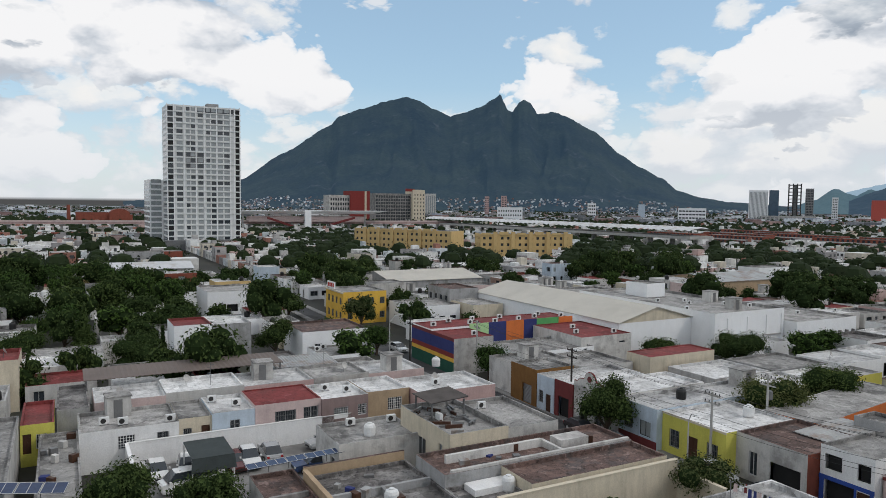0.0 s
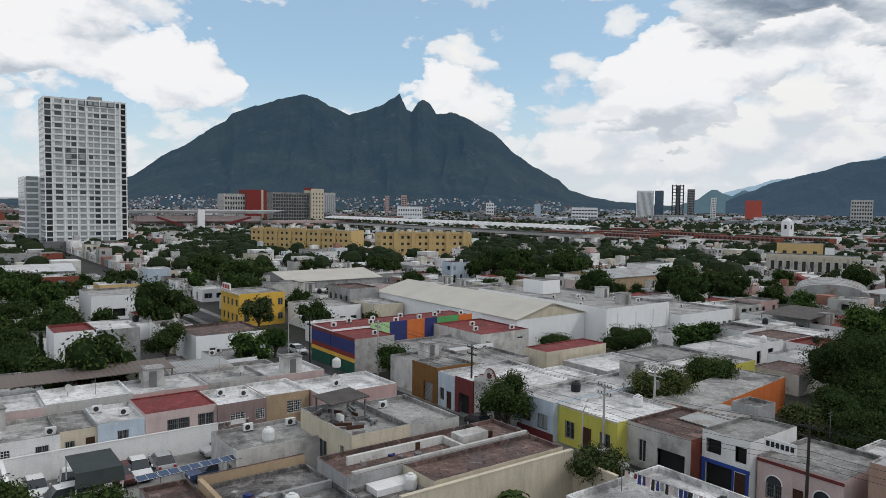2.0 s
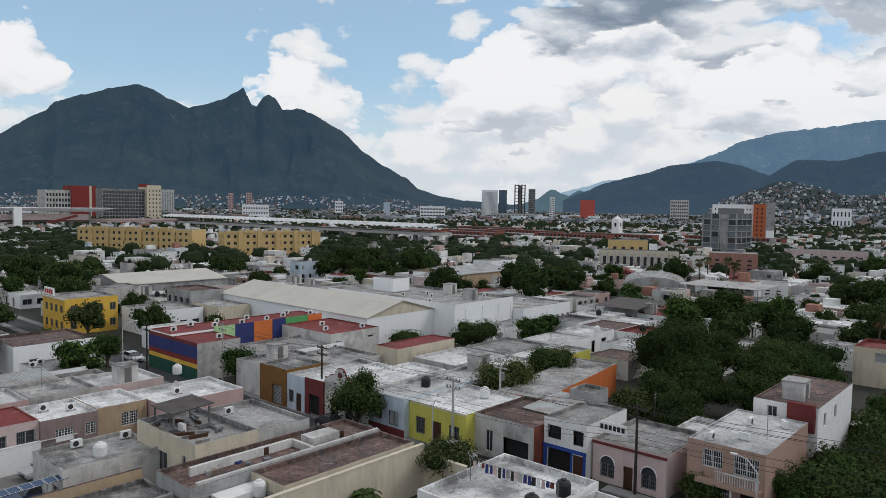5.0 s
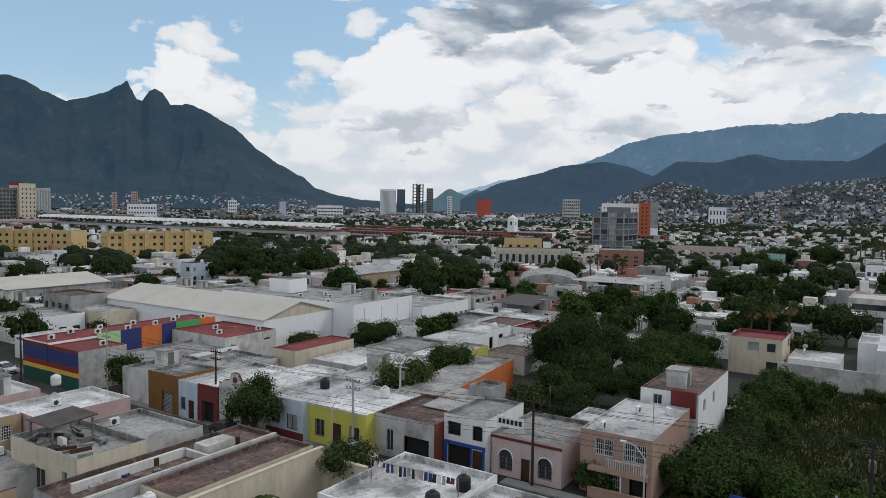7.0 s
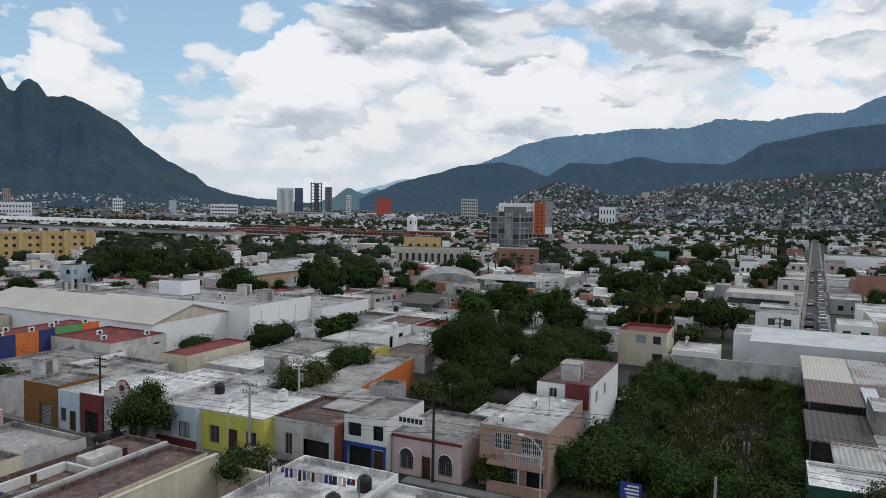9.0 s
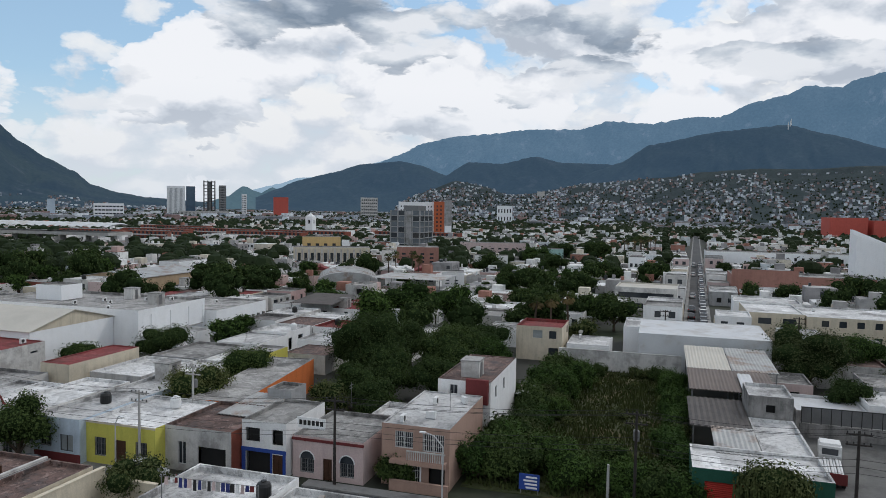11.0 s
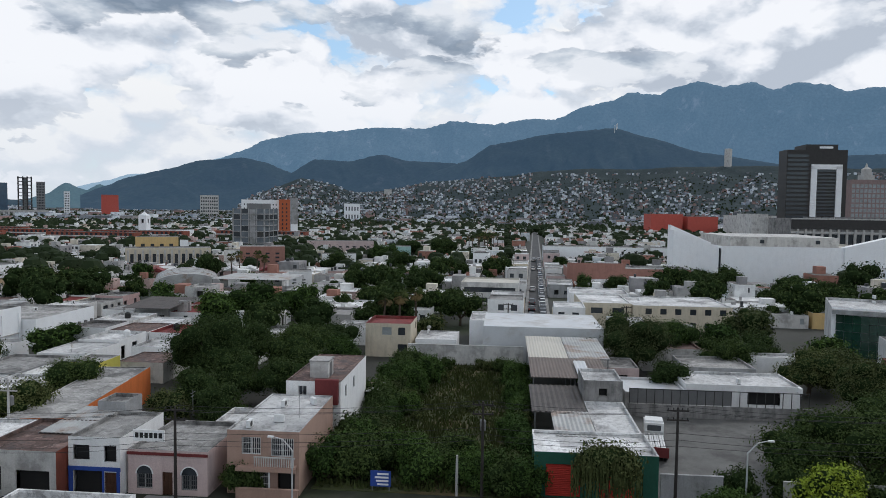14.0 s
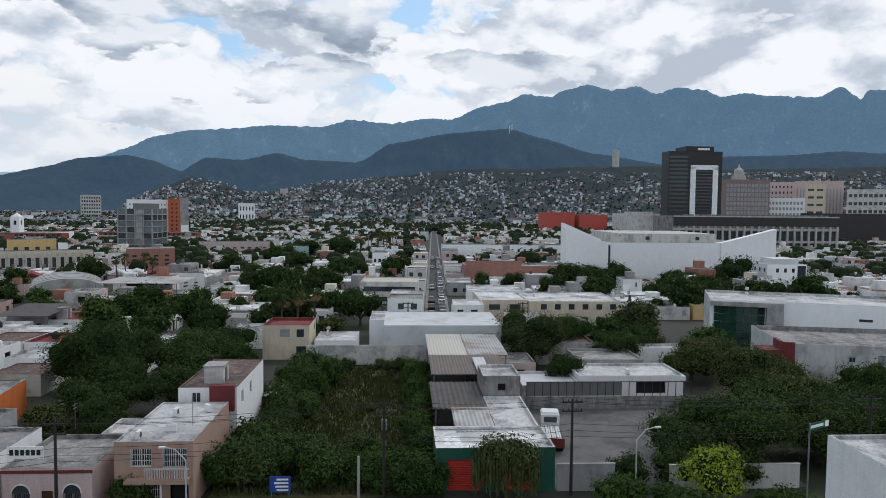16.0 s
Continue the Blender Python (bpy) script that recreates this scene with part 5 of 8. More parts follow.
for k in range(18):
    part("pier", Geo().box(6, 8, k * 16 + 2, k * 16 + 4, -0.3, 8.0), CONCRETE, shed)
taken(290, 312, 250, 565)

# buildings beyond the railway
top = block(276, 301, 794, 815, 35, OFFWHITE, R_GREY, rows("a0", 1.5, 3.0, 8, 6, 5.6, 5, 1.8, 3.2), "white office block with rows of windows")
top = block(301, 326, 791, 815, 40, DULLRED, R_GREY, (), "red office block with a pale stripe")
part("stripe", Geo().box(18, 20.5, -0.1, 0.0, 0, 40), CREAM, top)
top = block(298, 341, 709, 724, 36.5, RAWGREY, R_GREY, rows("a0", 1.0, 2.95, 14, 3.4, 3.55, 9, 2.3, 2.5), "office block with a dense grid of dark windows")
top = block(341, 356, 705, 724, 41, CREAM, R_GREY, rows("a0", 2.2, 3.6, 4, 5, 4.2, 8, 1.2, 2.0), "beige stair tower of the office block")
part("sign_board", Geo().box(-8, 3, 1, 2, 39, 42), DULLRED, top)
top = block(12, 40, 742, 772, 14, BRICKRED, R_BROWN, (), "red brick factory building")
top = block(40, 60, 738, 772, 12, BRICKRED, R_BROWN, (), "red brick hall with a barrel roof")
g = Geo()
for i in range(10):
    a0, a1 = math.pi * i / 10, math.pi * (i + 1) / 10
    g.quad((9 - 9 * math.cos(a0), 0, 12 + 5.5 * math.sin(a0)), (9 - 9 * math.cos(a1), 0, 12 + 5.5 * math.sin(a1)), (9 - 9 * math.cos(a1), 24, 12 + 5.5 * math.sin(a1)), (9 - 9 * math.cos(a0), 24, 12 + 5.5 * math.sin(a0)))
    g.add([(9 - 9 * math.cos(a0), 0.0, 12 + 5.5 * math.sin(a0)), (9 - 9 * math.cos(a1), 0.0, 12 + 5.5 * math.sin(a1)), (9, 0, 12)], [(0, 1, 2)])
part("barrel_roof", g, BRICKRED, top)
solo("chimney", Geo().tube((0, 0, 0), (0, 0, 21), 2.0, 1.5, 12), BRICKRED, spot(6, 760), "tall red brick chimney of a factory", "chimney")


def ochre_flats(b, a, length, turn, reach, floors=4):
    top = block(b, b + length, a, a + 13, floors * 2.9 + 0.6, OCHRE, R_GREY, rows("a0", 1.2, 2.75, int(length / 2.75) - 0, 0.9, 2.9, floors, 1.2, 1.2, "pane", 0.12, random.Random(2))
                + rows("b0", 1.5, 3.0, 4, 0.9, 2.9, floors, 1.1, 1.2), "golden-yellow apartment block with a stepped parapet", turn=turn, name="apartment_block", category="apartments", reach=reach)
    h = floors * 2.9 + 0.6
    for k in range(int(length / 8.2)):
        x = k * 8.2
        part("raised_parapet", Geo().box(x + 0.4, x + 4.6, -0.3, 0.0, h - 0.6, h + (0.9 if k % 2 else 0.4)), OCHRE, top)
        part("stair_bay", Geo().box(x + 5.9, x + 7.7, -0.7, 0.0, 0, h + 0.9), OCHRE, top)
        part("roof_tank", Geo().box(x + 2.0, x + 3.4, 4.0, 5.4, h - 0.4, h + 1.2), OFFWHITE, top)


ochre_flats(134, 346, 57, -57, (128, 178, 292, 350))
ochre_flats(165.5, 272, 43, -19.6, (162, 212, 255, 285))


def red_flats(b, a, length, reach=None):
    top = block(b, b + 9, a, a + length, 8.2, BRICKRED, R_GREY, rows("b0", 1.2, 3.0, int(length / 3.0) - 1, 0.9, 2.7, 3, 1.7, 1.4), "red brick apartment row with white balcony bands", name="apartment_block", category="apartments")
    for k in range(3):
        part("balcony_band", Geo().box(-0.6, 0.0, 0.5, length - 0.5, k * 2.7 + 0.05, k * 2.7 + 0.8), OFFWHITE, top)


for b, a, length in ((361, 327, 42), (362, 276, 42), (426, 270, 64), (428, 200, 60), (395, 300, 50), (396, 215, 54), (460, 330, 60), (455, 130, 60)):
    red_flats(b, a, length)

# theatre, church and the towers beyond
top = block(440, 470, 212, 233, 8.0, BRIGHT, R_GREY, rows("b0", 2, 4, 4, 2, 3, 1, 1.2, 3), "white church nave with tall windows")
top = block(447, 452.4, 234, 239.4, 17.5, BRIGHT, R_GREY, rows("b0", 1.8, 3, 1, 12.5, 3, 1, 1.6, 2.6, "dark") + rows("a0", 1.8, 3, 1, 12.5, 3, 1, 1.6, 2.6, "dark"), "white church bell tower", name="bell_tower", category="tower")
part("spire", Geo().add([(0, 0, 17), (5.4, 0, 17), (5.4, 5.4, 17), (0, 5.4, 17), (2.7, 2.7, 20)], [(0, 1, 4), (1, 2, 4), (2, 3, 4), (3, 0, 4)]), BRIGHT, top)
con = base("tower_block", spot(345, 119), "grey concrete tower glazed with blue-grey panes", "tower")
for fl in range(8):
    part("floor_slab", Geo().box(0, 22, -0.2, 17, fl * 2.9 + 0.2, fl * 2.9 + 0.55), GREYWALL, con)
    for y in (0.2, 4.2, 8.2, 12.2, 16.2):
        part("column", Geo().box(0.3, 0.9, y, y + 0.6, fl * 2.9 + 0.55, fl * 2.9 + 3.1), GREYWALL, con)
    for x in (7, 14, 21):
        part("column", Geo().box(x, x + 0.6, 0.2, 0.8, fl * 2.9 + 0.55, fl * 2.9 + 3.1), GREYWALL, con)
for fl in range(8):
    for y in (0.8, 4.8, 8.8, 12.8):
        part("pane", Geo().box(0.45, 0.55, y, y + 3.3, fl * 2.9 + 0.6, fl * 2.9 + 3.05), GREYGLASS if (fl + int(y)) % 3 else GLASS, con)
    for x in (1.0, 7.7, 14.7):
        part("pane", Geo().box(x, x + 6.0, 0.4, 0.5, fl * 2.9 + 0.6, fl * 2.9 + 3.05), GREYGLASS if fl % 3 else GLASS, con)
part("core", Geo().box(5, 18, 3, 11, 0, 26.0), STEEL, con)
part("infill", Geo().box(0.4, 0.7, 5, 8, 0, 23), GREYWALL, con)
taken(345, 368, 120, 135)


def around(head, r, half):
    x, y, _z = polar(head, r)
    b, a = x * CB + y * SB, -x * SB + y * CB
    return b - half, b + half, a - half, a + half


def facing(head0, head1, r, lift, wall, label, grid=None, depth=None, kind="pane", name="tower_block"):
    """A far building that stands square to the view, between two headings, its top lift degrees over the eye's level."""
    w = r * radians(head0 - head1)
    h = 25 + r * math.tan(radians(lift))
    mid = (head0 + head1) / 2
    x, y, _z = polar(mid, r)
    x -= w / 2 * math.cos(radians(mid))
    y -= w / 2 * math.sin(radians(mid))
    b, a = x * CB + y * SB, -x * SB + y * CB
    if r < 700:
        taken(*around((head0 + head1) / 2, r + 0.3 * w, w * 0.62))
    holes = []
    if grid:
        nu, nz, fw, fh = grid
        du, dz = (w - 2) / nu, (h - 4) / nz
        holes = rows("a0", 1 + du * (1 - fw) / 2, du, nu, 2 + dz * (1 - fh) / 2, dz, nz, du * fw, dz * fh, kind)
    return house(b, b + w, a, a + (depth or w * 0.6), h, wall, R_GREY, holes, label=label, name=name, category="tower" if name == "tower_block" else "building", turn=mid - TURNED)


top = facing(-32.9, -38.95, 292, -3.30, CREAM, "cream theatre with tall windows between pilasters", (11, 1, 0.46, 0.9), 12, "pane", "building")
for k in range(12):
    part("pilaster", Geo().box(0.6 + k * 2.6, 1.3 + k * 2.6, -0.35, 0.0, 0, 7.4), OFFWHITE, top)
facing(-33.6, -36.6, 306, -2.45, OCHRE, "golden stage house of the theatre", (4, 3, 0.4, 0.4), 9, "pane", "building")
facing(-36.7, -37.3, 305, -2.7, BRIGHT, "white stair block beside the golden stage house", None, 7, "pane", "building")
facing(-41.1, -44.5, 290, -3.2, DUSTPINK, "dusty pink brick building of three floors", (4, 3, 0.4, 0.45), 12, "pane", "building")
facing(-41.2, -44.05, 520, 0.45, BRIGHT, "white apartment tower with small square windows", (12, 9, 0.36, 0.42), 14)
top = facing(-44.05, -44.9, 517, 0.5, RUST, "orange wing of the apartment tower", (2, 9, 0.36, 0.5), 14)
top = facing(-44.9, -45.5, 517, 0.62, GREYWALL, "grey stair shaft of the apartment tower", None, 14)
part("white_strip", Geo().box(0.4, 5.3, -0.2, 0.0, 0, 12), BRIGHT, top)
facing(-43.9, -46.6, 212, -5.2, WHITE, "white two-storey house with dark square windows", (3, 2, 0.4, 0.4), 9, "pane", "building")
facing(-47.4, -48.7, 285, -3.8, WHITE, "white house with a bay of windows", (3, 2, 0.5, 0.4), 9, "pane", "building")
facing(-48.75, -50.1, 285, -3.8, WHITE, "white house with a bay of windows", (3, 2, 0.5, 0.4), 9, "pane", "building")
facing(-46.2, -51.5, 360, -2.75, ROSE, "long pinkish house row behind trees", (9, 2, 0.4, 0.4), 10, "pane", "building")
facing(-51.8, -54.5, 330, -3.15, TEAL, "pale turquoise house with small windows", (4, 1, 0.4, 0.4), 10, "pane", "building")
for k in range(7):
    h0 = -34.4 - 1.36 * k
    if k == 3:
        continue
    top = facing(h0, h0 - 1.3, 246, -5.1, (PEACH, PINK, ROSE)[k % 3], "small gabled terrace house with a pale roof", (2, 1, 0.4, 0.5), 10, "pane", "house")
    w, z = 246 * radians(1.3), 25 - 246 * math.tan(radians(5.1))
    part("gable_roof", Geo().add([(-0.2, -0.3, z), (w + 0.2, -0.3, z), (w / 2, -0.3, z + 1.3), (-0.2, 10, z), (w + 0.2, 10, z), (w / 2, 10, z + 1.3)],
                                 [(0, 1, 2), (5, 4, 3), (0, 2, 5, 3), (1, 4, 5, 2)]), R_WHITE if k % 3 else R_RED, top)
top = facing(-34.8, -39.6, 203, -6.1, GREYWALL, "grey store hall under a ribbed barrel roof", None, 22, "pane", "building")
w, z = 203 * radians(4.8), 25 - 203 * math.tan(radians(6.1))
arc = [(w / 2 - (w / 2 + 0.2) * math.cos(math.pi * k / 16), z + 2.9 * math.sin(math.pi * k / 16)) for k in range(17)]
for k in range(11):
    g = Geo()
    y0, y1, e = k * 2.0, k * 2.0 + 1.9, 0.0 if k % 2 else 0.07
    g.add([(x, y, h + e) for y in (y0, y1) for x, h in arc], [(i, i + 1, 18 + i, 17 + i) for i in range(16)] + [tuple(range(16, -1, -1)), tuple(range(17, 34))])
    part("roof_sheet", g, TIN, top, "curved galvanised roof sheet")
facing(-23.54, -24.84, 1500, 1.32, BRIGHT, "distant white hotel slab with vertical ribs", (14, 1, 0.5, 0.94), kind="pale")
facing(-24.9, -25.55, 1500, 1.33, BLUEGLASS, "distant blue glass office tower")
facing(-27.27, -27.81, 1500, 1.45, STEEL, "distant dark grey office tower", (5, 12, 0.7, 0.6))
facing(-28.96, -29.35, 1600, 0.82, BRIGHT, "distant slim white tower", (3, 9, 0.6, 0.5))
facing(-31.36, -32.5, 1400, 0.63, SALMON, "distant salmon-red storage building with blank walls", name="building")
facing(-24.4, -28.0, 1350, -0.55, OFFWHITE, "distant pale hospital block with window bands", (12, 3, 0.6, 0.5), name="building")
facing(-18.58, -20.61, 1100, -0.05, BRIGHT, "distant white office building with window bands", (8, 4, 0.8, 0.4), name="building")
facing(-4.63, -6.66, 1000, -0.15, BRIGHT, "distant white building with a red stripe", (10, 3, 0.5, 0.4), name="building")
facing(1.21, 0.30, 1500, 0.87, OFFWHITE, "distant pale ribbed apartment tower", (5, 1, 0.5, 0.9), kind="pale")
facing(-3.62, -3.98, 1500, 0.7, PINK, "distant pinkish apartment tower", (3, 9, 0.6, 0.5))
facing(-4.93, -5.38, 1500, 0.76, PINK, "distant pinkish apartment tower", (3, 9, 0.6, 0.5))
facing(-15.65, -16.15, 1300, 0.2, SKYBLUE, "distant pale blue water tower", name="building")
facing(-11.77, -12.42, 1500, 0.24, BRIGHT, "distant white office building", (4, 4, 0.6, 0.5), name="building")
facing(-38.17, -39.52, 1500, 0.73, OFFWHITE, "distant pale apartment slab on the slope", (8, 6, 0.6, 0.5), name="building")
facing(-49.13, -50.38, 1200, 0.25, BRIGHT, "distant white church with a dome", (5, 2, 0.4, 0.5), name="building")
facing(10.72, 8.07, 900, -0.55, BRIGHT, "distant low white factory", name="building")
mid = polar(-26.58, 1500)
fr = base("tower_block", pose(*mid, 0, 0, -26.58), "distant open steel frame of a tower", "tower")
for x in (-11.5, -4, 3, 9.5):
    for y in (0, 16):
        part("column", Geo().box(x, x + 2.2, y, y + 3, 0, 72), DARKSTEEL, fr)
for fl in range(11):
    part("floor_slab", Geo().box(-11.5, 11.7, 0, 19, fl * 6.6 + 3, fl * 6.6 + 4.4), STEEL, fr)
part("core", Geo().box(-3, 5, 7, 14, 0, 70), PALEGLASS, fr)

# ---------------------------------------------------------------- civic buildings beyond the straight street
top = block(337, 352, -80, -19, 7.6, BRIGHT, R_GREY, rows("b0", 3, 3.0, 12, 3.4, 3, 1, 1.1, 2.4, "dark") + rows("b0", 40, 4.0, 5, 1.2, 3, 1, 1.4, 1.6), "white school with a row of arched windows")
part("portal", Geo().box(-0.5, 0.0, 12, 15, 0, 9), OFFWHITE, top)
top = block(225, 239, -58, -20, 6.8, DUSTPINK, R_GREY, (), "brick-pink building with a flat roof", par=0.6)
part("raised_wall", Geo().box(0, 0.3, 20, 38, 6.8, 8.4), DUSTPINK, top)
block(219, 224.8, -52, -26, 3.4, BRIGHT, R_WHITE, rows("b0", 2, 6, 4, 1, 3, 1, 1.6, 1.4), "low white building with square windows")
hall = block(240, 290, -123, -71.4, 13.8, BRIGHT, R_CREAM, (), "large plain white cultural hall", par=0.8, reach=(236, 292, -138, -54))
part("upper_storey", Geo().box(6, 42, 12, 47, 13.0, 16.8), OFFWHITE, hall, "off-white set-back upper storey")
for y in (18, 36):
    part("window", Geo().box(5.9, 6.0, y, y + 1.4, 14.6, 15.8), GLASS, hall)
# dark box that fills the gap between hall and prow
part("slot", Geo().box(0.5, 2, 51.7, 52.6, 0, 13), GLASS, hall, "dark strip filling the gap between the walls")


def prow(b, d, a0, a1, h0, h1, label):
    """A wall block whose top slants from h0 at a0 to h1 at a1."""
    return part("prow", Geo().add([(b, a0, -0.3), (b, a1, -0.3), (b, a1, h1), (b, a0, h0), (b + d, a0, -0.3), (b + d, a1, -0.3), (b + d, a1, h1), (b + d, a0, h0)],
                                  [(0, 3, 2, 1), (4, 5, 6, 7), (3, 7, 6, 2), (0, 4, 7, 3), (1, 2, 6, 5)]), BRIGHT, hall, label)


prow(-1.0, 5.0, 52.7, 67.4, 13.2, 18.8, "slanted white prow wall")
prow(14.0, 4.0, 51.0, 65.0, 14.2, 20.2, "second slanted prow wall behind")
prow(-0.8, 3.0, -6.5, 13.0, 18.8, 13.9, "slanted white prow wall")
top = block(388, 420, -246, -150.5, 22.0, RAWGREY, R_GREY, rows("b0", 1.5, 4.15, 22, 2, 6.6, 2, 2.6, 5.2), "dark office building with pale columns", par=1.0)
part("top_band", Geo().box(-0.6, 0.0, 0, 95.5, 16.6, 21.6), DARKSTEEL, top)
for z in (7.3, 14.2):
    part("spandrel", Geo().box(-0.7, 0.0, 0, 95.5, z, z + 1.1), CONCRETE, top)
part("coping", Geo().box(-0.8, 0.0, 0, 95.5, 21.6, 22.3), CONCRETE, top)
for k in range(23):
    part("column", Geo().box(-0.9, 0.0, 0.4 + k * 4.15, 1.5 + k * 4.15, 0, 16.6), CONCRETE, top)
for k in range(26):
    part("vent", Geo().box(6, 8, 2 + k * 3.3, 4 + k * 3.3, 21.0, 23.0), STEEL, top)
bt = block(459, 472, -210, -174, 64, DARKSTEEL, R_GREY, (), "black office tower with a white frame", name="tower_block", category="tower")
for y0, y1, z0, z1 in ((3.0, 6.4, 18, 54), (18.0, 21.4, 18, 54), (3.0, 21.4, 52, 55)):
    part("white_frame", Geo().box(-0.9, 0.0, y0, y1, z0, z1), BRIGHT, bt)
part("white_base", Geo().box(-1.0, 0.0, 1.5, 22.5, 0, 18), BRIGHT, bt)
for k in range(16):
    part("louvre", Geo().box(-0.3, 0.0, 6.6, 17.8, 19 + k * 2.1, 20 + k * 2.1), GLASS, bt)
    part("window_band", Geo().box(-0.12, 0.0, 23, 35.5, 19 + k * 2.7, 20.6 + k * 2.7), GLASS, bt)
for k in range(3):
    part("slot", Geo().box(-1.2, -1.0, 8, 16, 4 + k * 3.6, 6 + k * 3.6), GLASS, bt)
part("crown_block", Geo().box(2, 20, 5, 24, 63.5, 67.5), DARKSTEEL, bt)
part("sign", Geo().box(1.7, 2.0, 8, 16, 65.0, 66.3), BRIGHT, bt, "unreadable white sign")
block(470, 500, -168, -158, 24, OFFWHITE, R_GREY, (), "white slab beside the black tower")
top = block(548, 580, -290, -254, 50, MAUVE, R_GREY, rows("b0", 1, 2.9, 12, 8, 3.6, 11, 2.3, 2.6, "pale"), "mauve office tower with a fine window grid", name="tower_block", category="tower")
part("lantern", Geo().lathe([(5.5, 49.5), (5.5, 54), (3.6, 54.2), (3.6, 58.5), (1.2, 60), (0.3, 63)], 16, 0, (16, 18)), CONCRETE, top)
facing(-89.7, -92.2, 640, 1.0, BRIGHT, "white office block with square windows", (10, 7, 0.6, 0.5), 30, "pale")
facing(-89.6, -91.5, 760, 2.15, ROSE, "pinkish hospital block with small windows", (7, 9, 0.4, 0.4), 30)
facing(-91.5, -94.6, 720, 2.2, ROSE, "pinkish block with vertical fins", (14, 1, 0.4, 0.8), 32, "pale")
facing(-92.2, -93.5, 690, 2.0, CREAM, "cream tower with slot windows", (2, 7, 0.7, 0.3), 18)
facing(-87.0, -88.3, 700, 0.3, BRIGHT, "white office slab behind the dark building", (5, 4, 0.5, 0.5), 16)
facing(-94.8, -98.0, 700, 1.6, OFFWHITE, "pale office block with window bands", (10, 6, 0.7, 0.4), 26)
block(480, 520, -420, -300, 24, DARKSTEEL, R_GREY, (), "long dark low office block")
block(704, 740, -172, -142, 22, SALMON, R_GREY, (), "red exhibition building with blank walls")
block(700, 735, -204, -176, 20, SALMON, R_GREY, (), "red exhibition building with blank walls")
block(640, 690, -250, -206, 22, OFFWHITE, R_GREY, rows("b0", 2, 4, 10, 3, 4, 4, 2, 2), "pale domed church and terraces")
top = block(203, 216, -119.5, -107.5, 9.4, BRIGHT, R_WHITE, rows("b0", 1.2, 2.4, 4, 1.0, 3.0, 3, 0.9, 1.2) + rows("a1", 1.2, 2.8, 4, 1.0, 3.0, 3, 1.1, 1.2), "white three-storey building with small windows")
part("vault", Geo().box(3, 12, 1, 8, 9.0, 10.8), TINWHITE, top)
part("glazed_corner", Geo().box(-0.06, 0.0, 0.3, 2.8, 0.4, 9.0), GLASS, top)
gh = block(110.6, 127.0, -107.2, -54.2, 8.6, LIGHTGREY, R_WHITE, [("b0", 16, 5.6, 2.2, 0.5, "pane"), ("b0", 26, 5.6, 2.2, 0.5, "pane")], "grey hall with a curved green glass wall", turn=-20, faces={"b0": BRIGHT}, par=0.5, reach=(112, 150, -112, -56))
for k in range(7):
    for j in range(5):
        a0, a1 = 43.6 + k * 1.25, 44.8 + k * 1.25
        x0 = -1.2 * math.sin(math.pi * (k + 0.0) / 7) - 0.1
        x1 = -1.2 * math.sin(math.pi * (k + 1.0) / 7) - 0.1
        part("pane", Geo().add([(x0, a0, 0.3 + j * 1.45), (x1, a1, 0.3 + j * 1.45), (x1, a1, 1.66 + j * 1.45), (x0, a0, 1.66 + j * 1.45),
                                (x0 + 0.08, a0, 0.3 + j * 1.45), (x1 + 0.08, a1, 0.3 + j * 1.45), (x1 + 0.08, a1, 1.66 + j * 1.45), (x0 + 0.08, a0, 1.66 + j * 1.45)],
                               [(0, 1, 2, 3), (7, 6, 5, 4), (3, 2, 6, 7), (0, 4, 5, 1), (0, 3, 7, 4), (1, 5, 6, 2)]), GREENGLASS, gh)
part("surround", Geo().box(-1.6, 0.0, 40.6, 43.4, -0.2, 8.4).box(-1.6, 0.0, 43.4, 53.0, 7.6, 8.4), GREYWALL, gh, "grey concrete surround")
gb = block(88.7, 104.7, -85.5, -52.5, 6.6, LIGHTGREY, R_GREY, [("b0", 19.2, 3.6, 1.4, 1.7, "curtain"), ("b0", 15.0, 3.6, 1.4, 1.7, "curtain"), ("b0", 23.4, 4.2, 0.9, 0.8, "win"),
           ("b0", 16.8, 1.4, 3.8, 1.0, "dark"), ("b0", 12.4, 1.4, 3.8, 1.0, "dark"), ("b0", 6, 3.8, 1.4, 1.7, "curtain")], "grey two-storey building with a dark red corner", par=0.7, turn=-12, reach=(89, 113, -87, -50))
part("red_corner", Geo().box(-0.15, 3.0, 33.0, 33.4, 0, 6.9), MAROON, gb, "dark red corner wall")
part("red_corner", Geo().box(-0.2, 0.0, 31.4, 33.0, 0, 6.8), MAROON, gb)
for z in (2.4, 4.8):
    part("rail", Geo().box(-0.5, 3.0, 33.4, 36.0, z, z + 0.9), MAROON, gb, "dark red balcony front")
be = block(149, 166, -47, -27, 5.4, CREAM, R_WHITE, rows("b0", 1.2, 3.0, 6, 0.8, 2.8, 2, 1.3, 1.2), "beige two-storey apartment building", par=0.3)
be = block(150, 166, -26.8, -16.5, 5.6, CREAM, R_WHITE, rows("b0", 1.5, 4.4, 2, 3.4, 2.8, 1, 2.4, 1.2), "beige two-storey apartment building", par=0.3)
block(184, 197, -4, 11, 5.8, OFFWHITE, R_CREAM, [("b0", 0.8, 3.2, 13.4, 1.3, "pane"), ("b0", 1.2, 0.6, 5.4, 1.2, "pane"), ("b0", 8, 0.6, 5.4, 1.2, "pane")], "two-storey building with window bands", turn=-2.6)
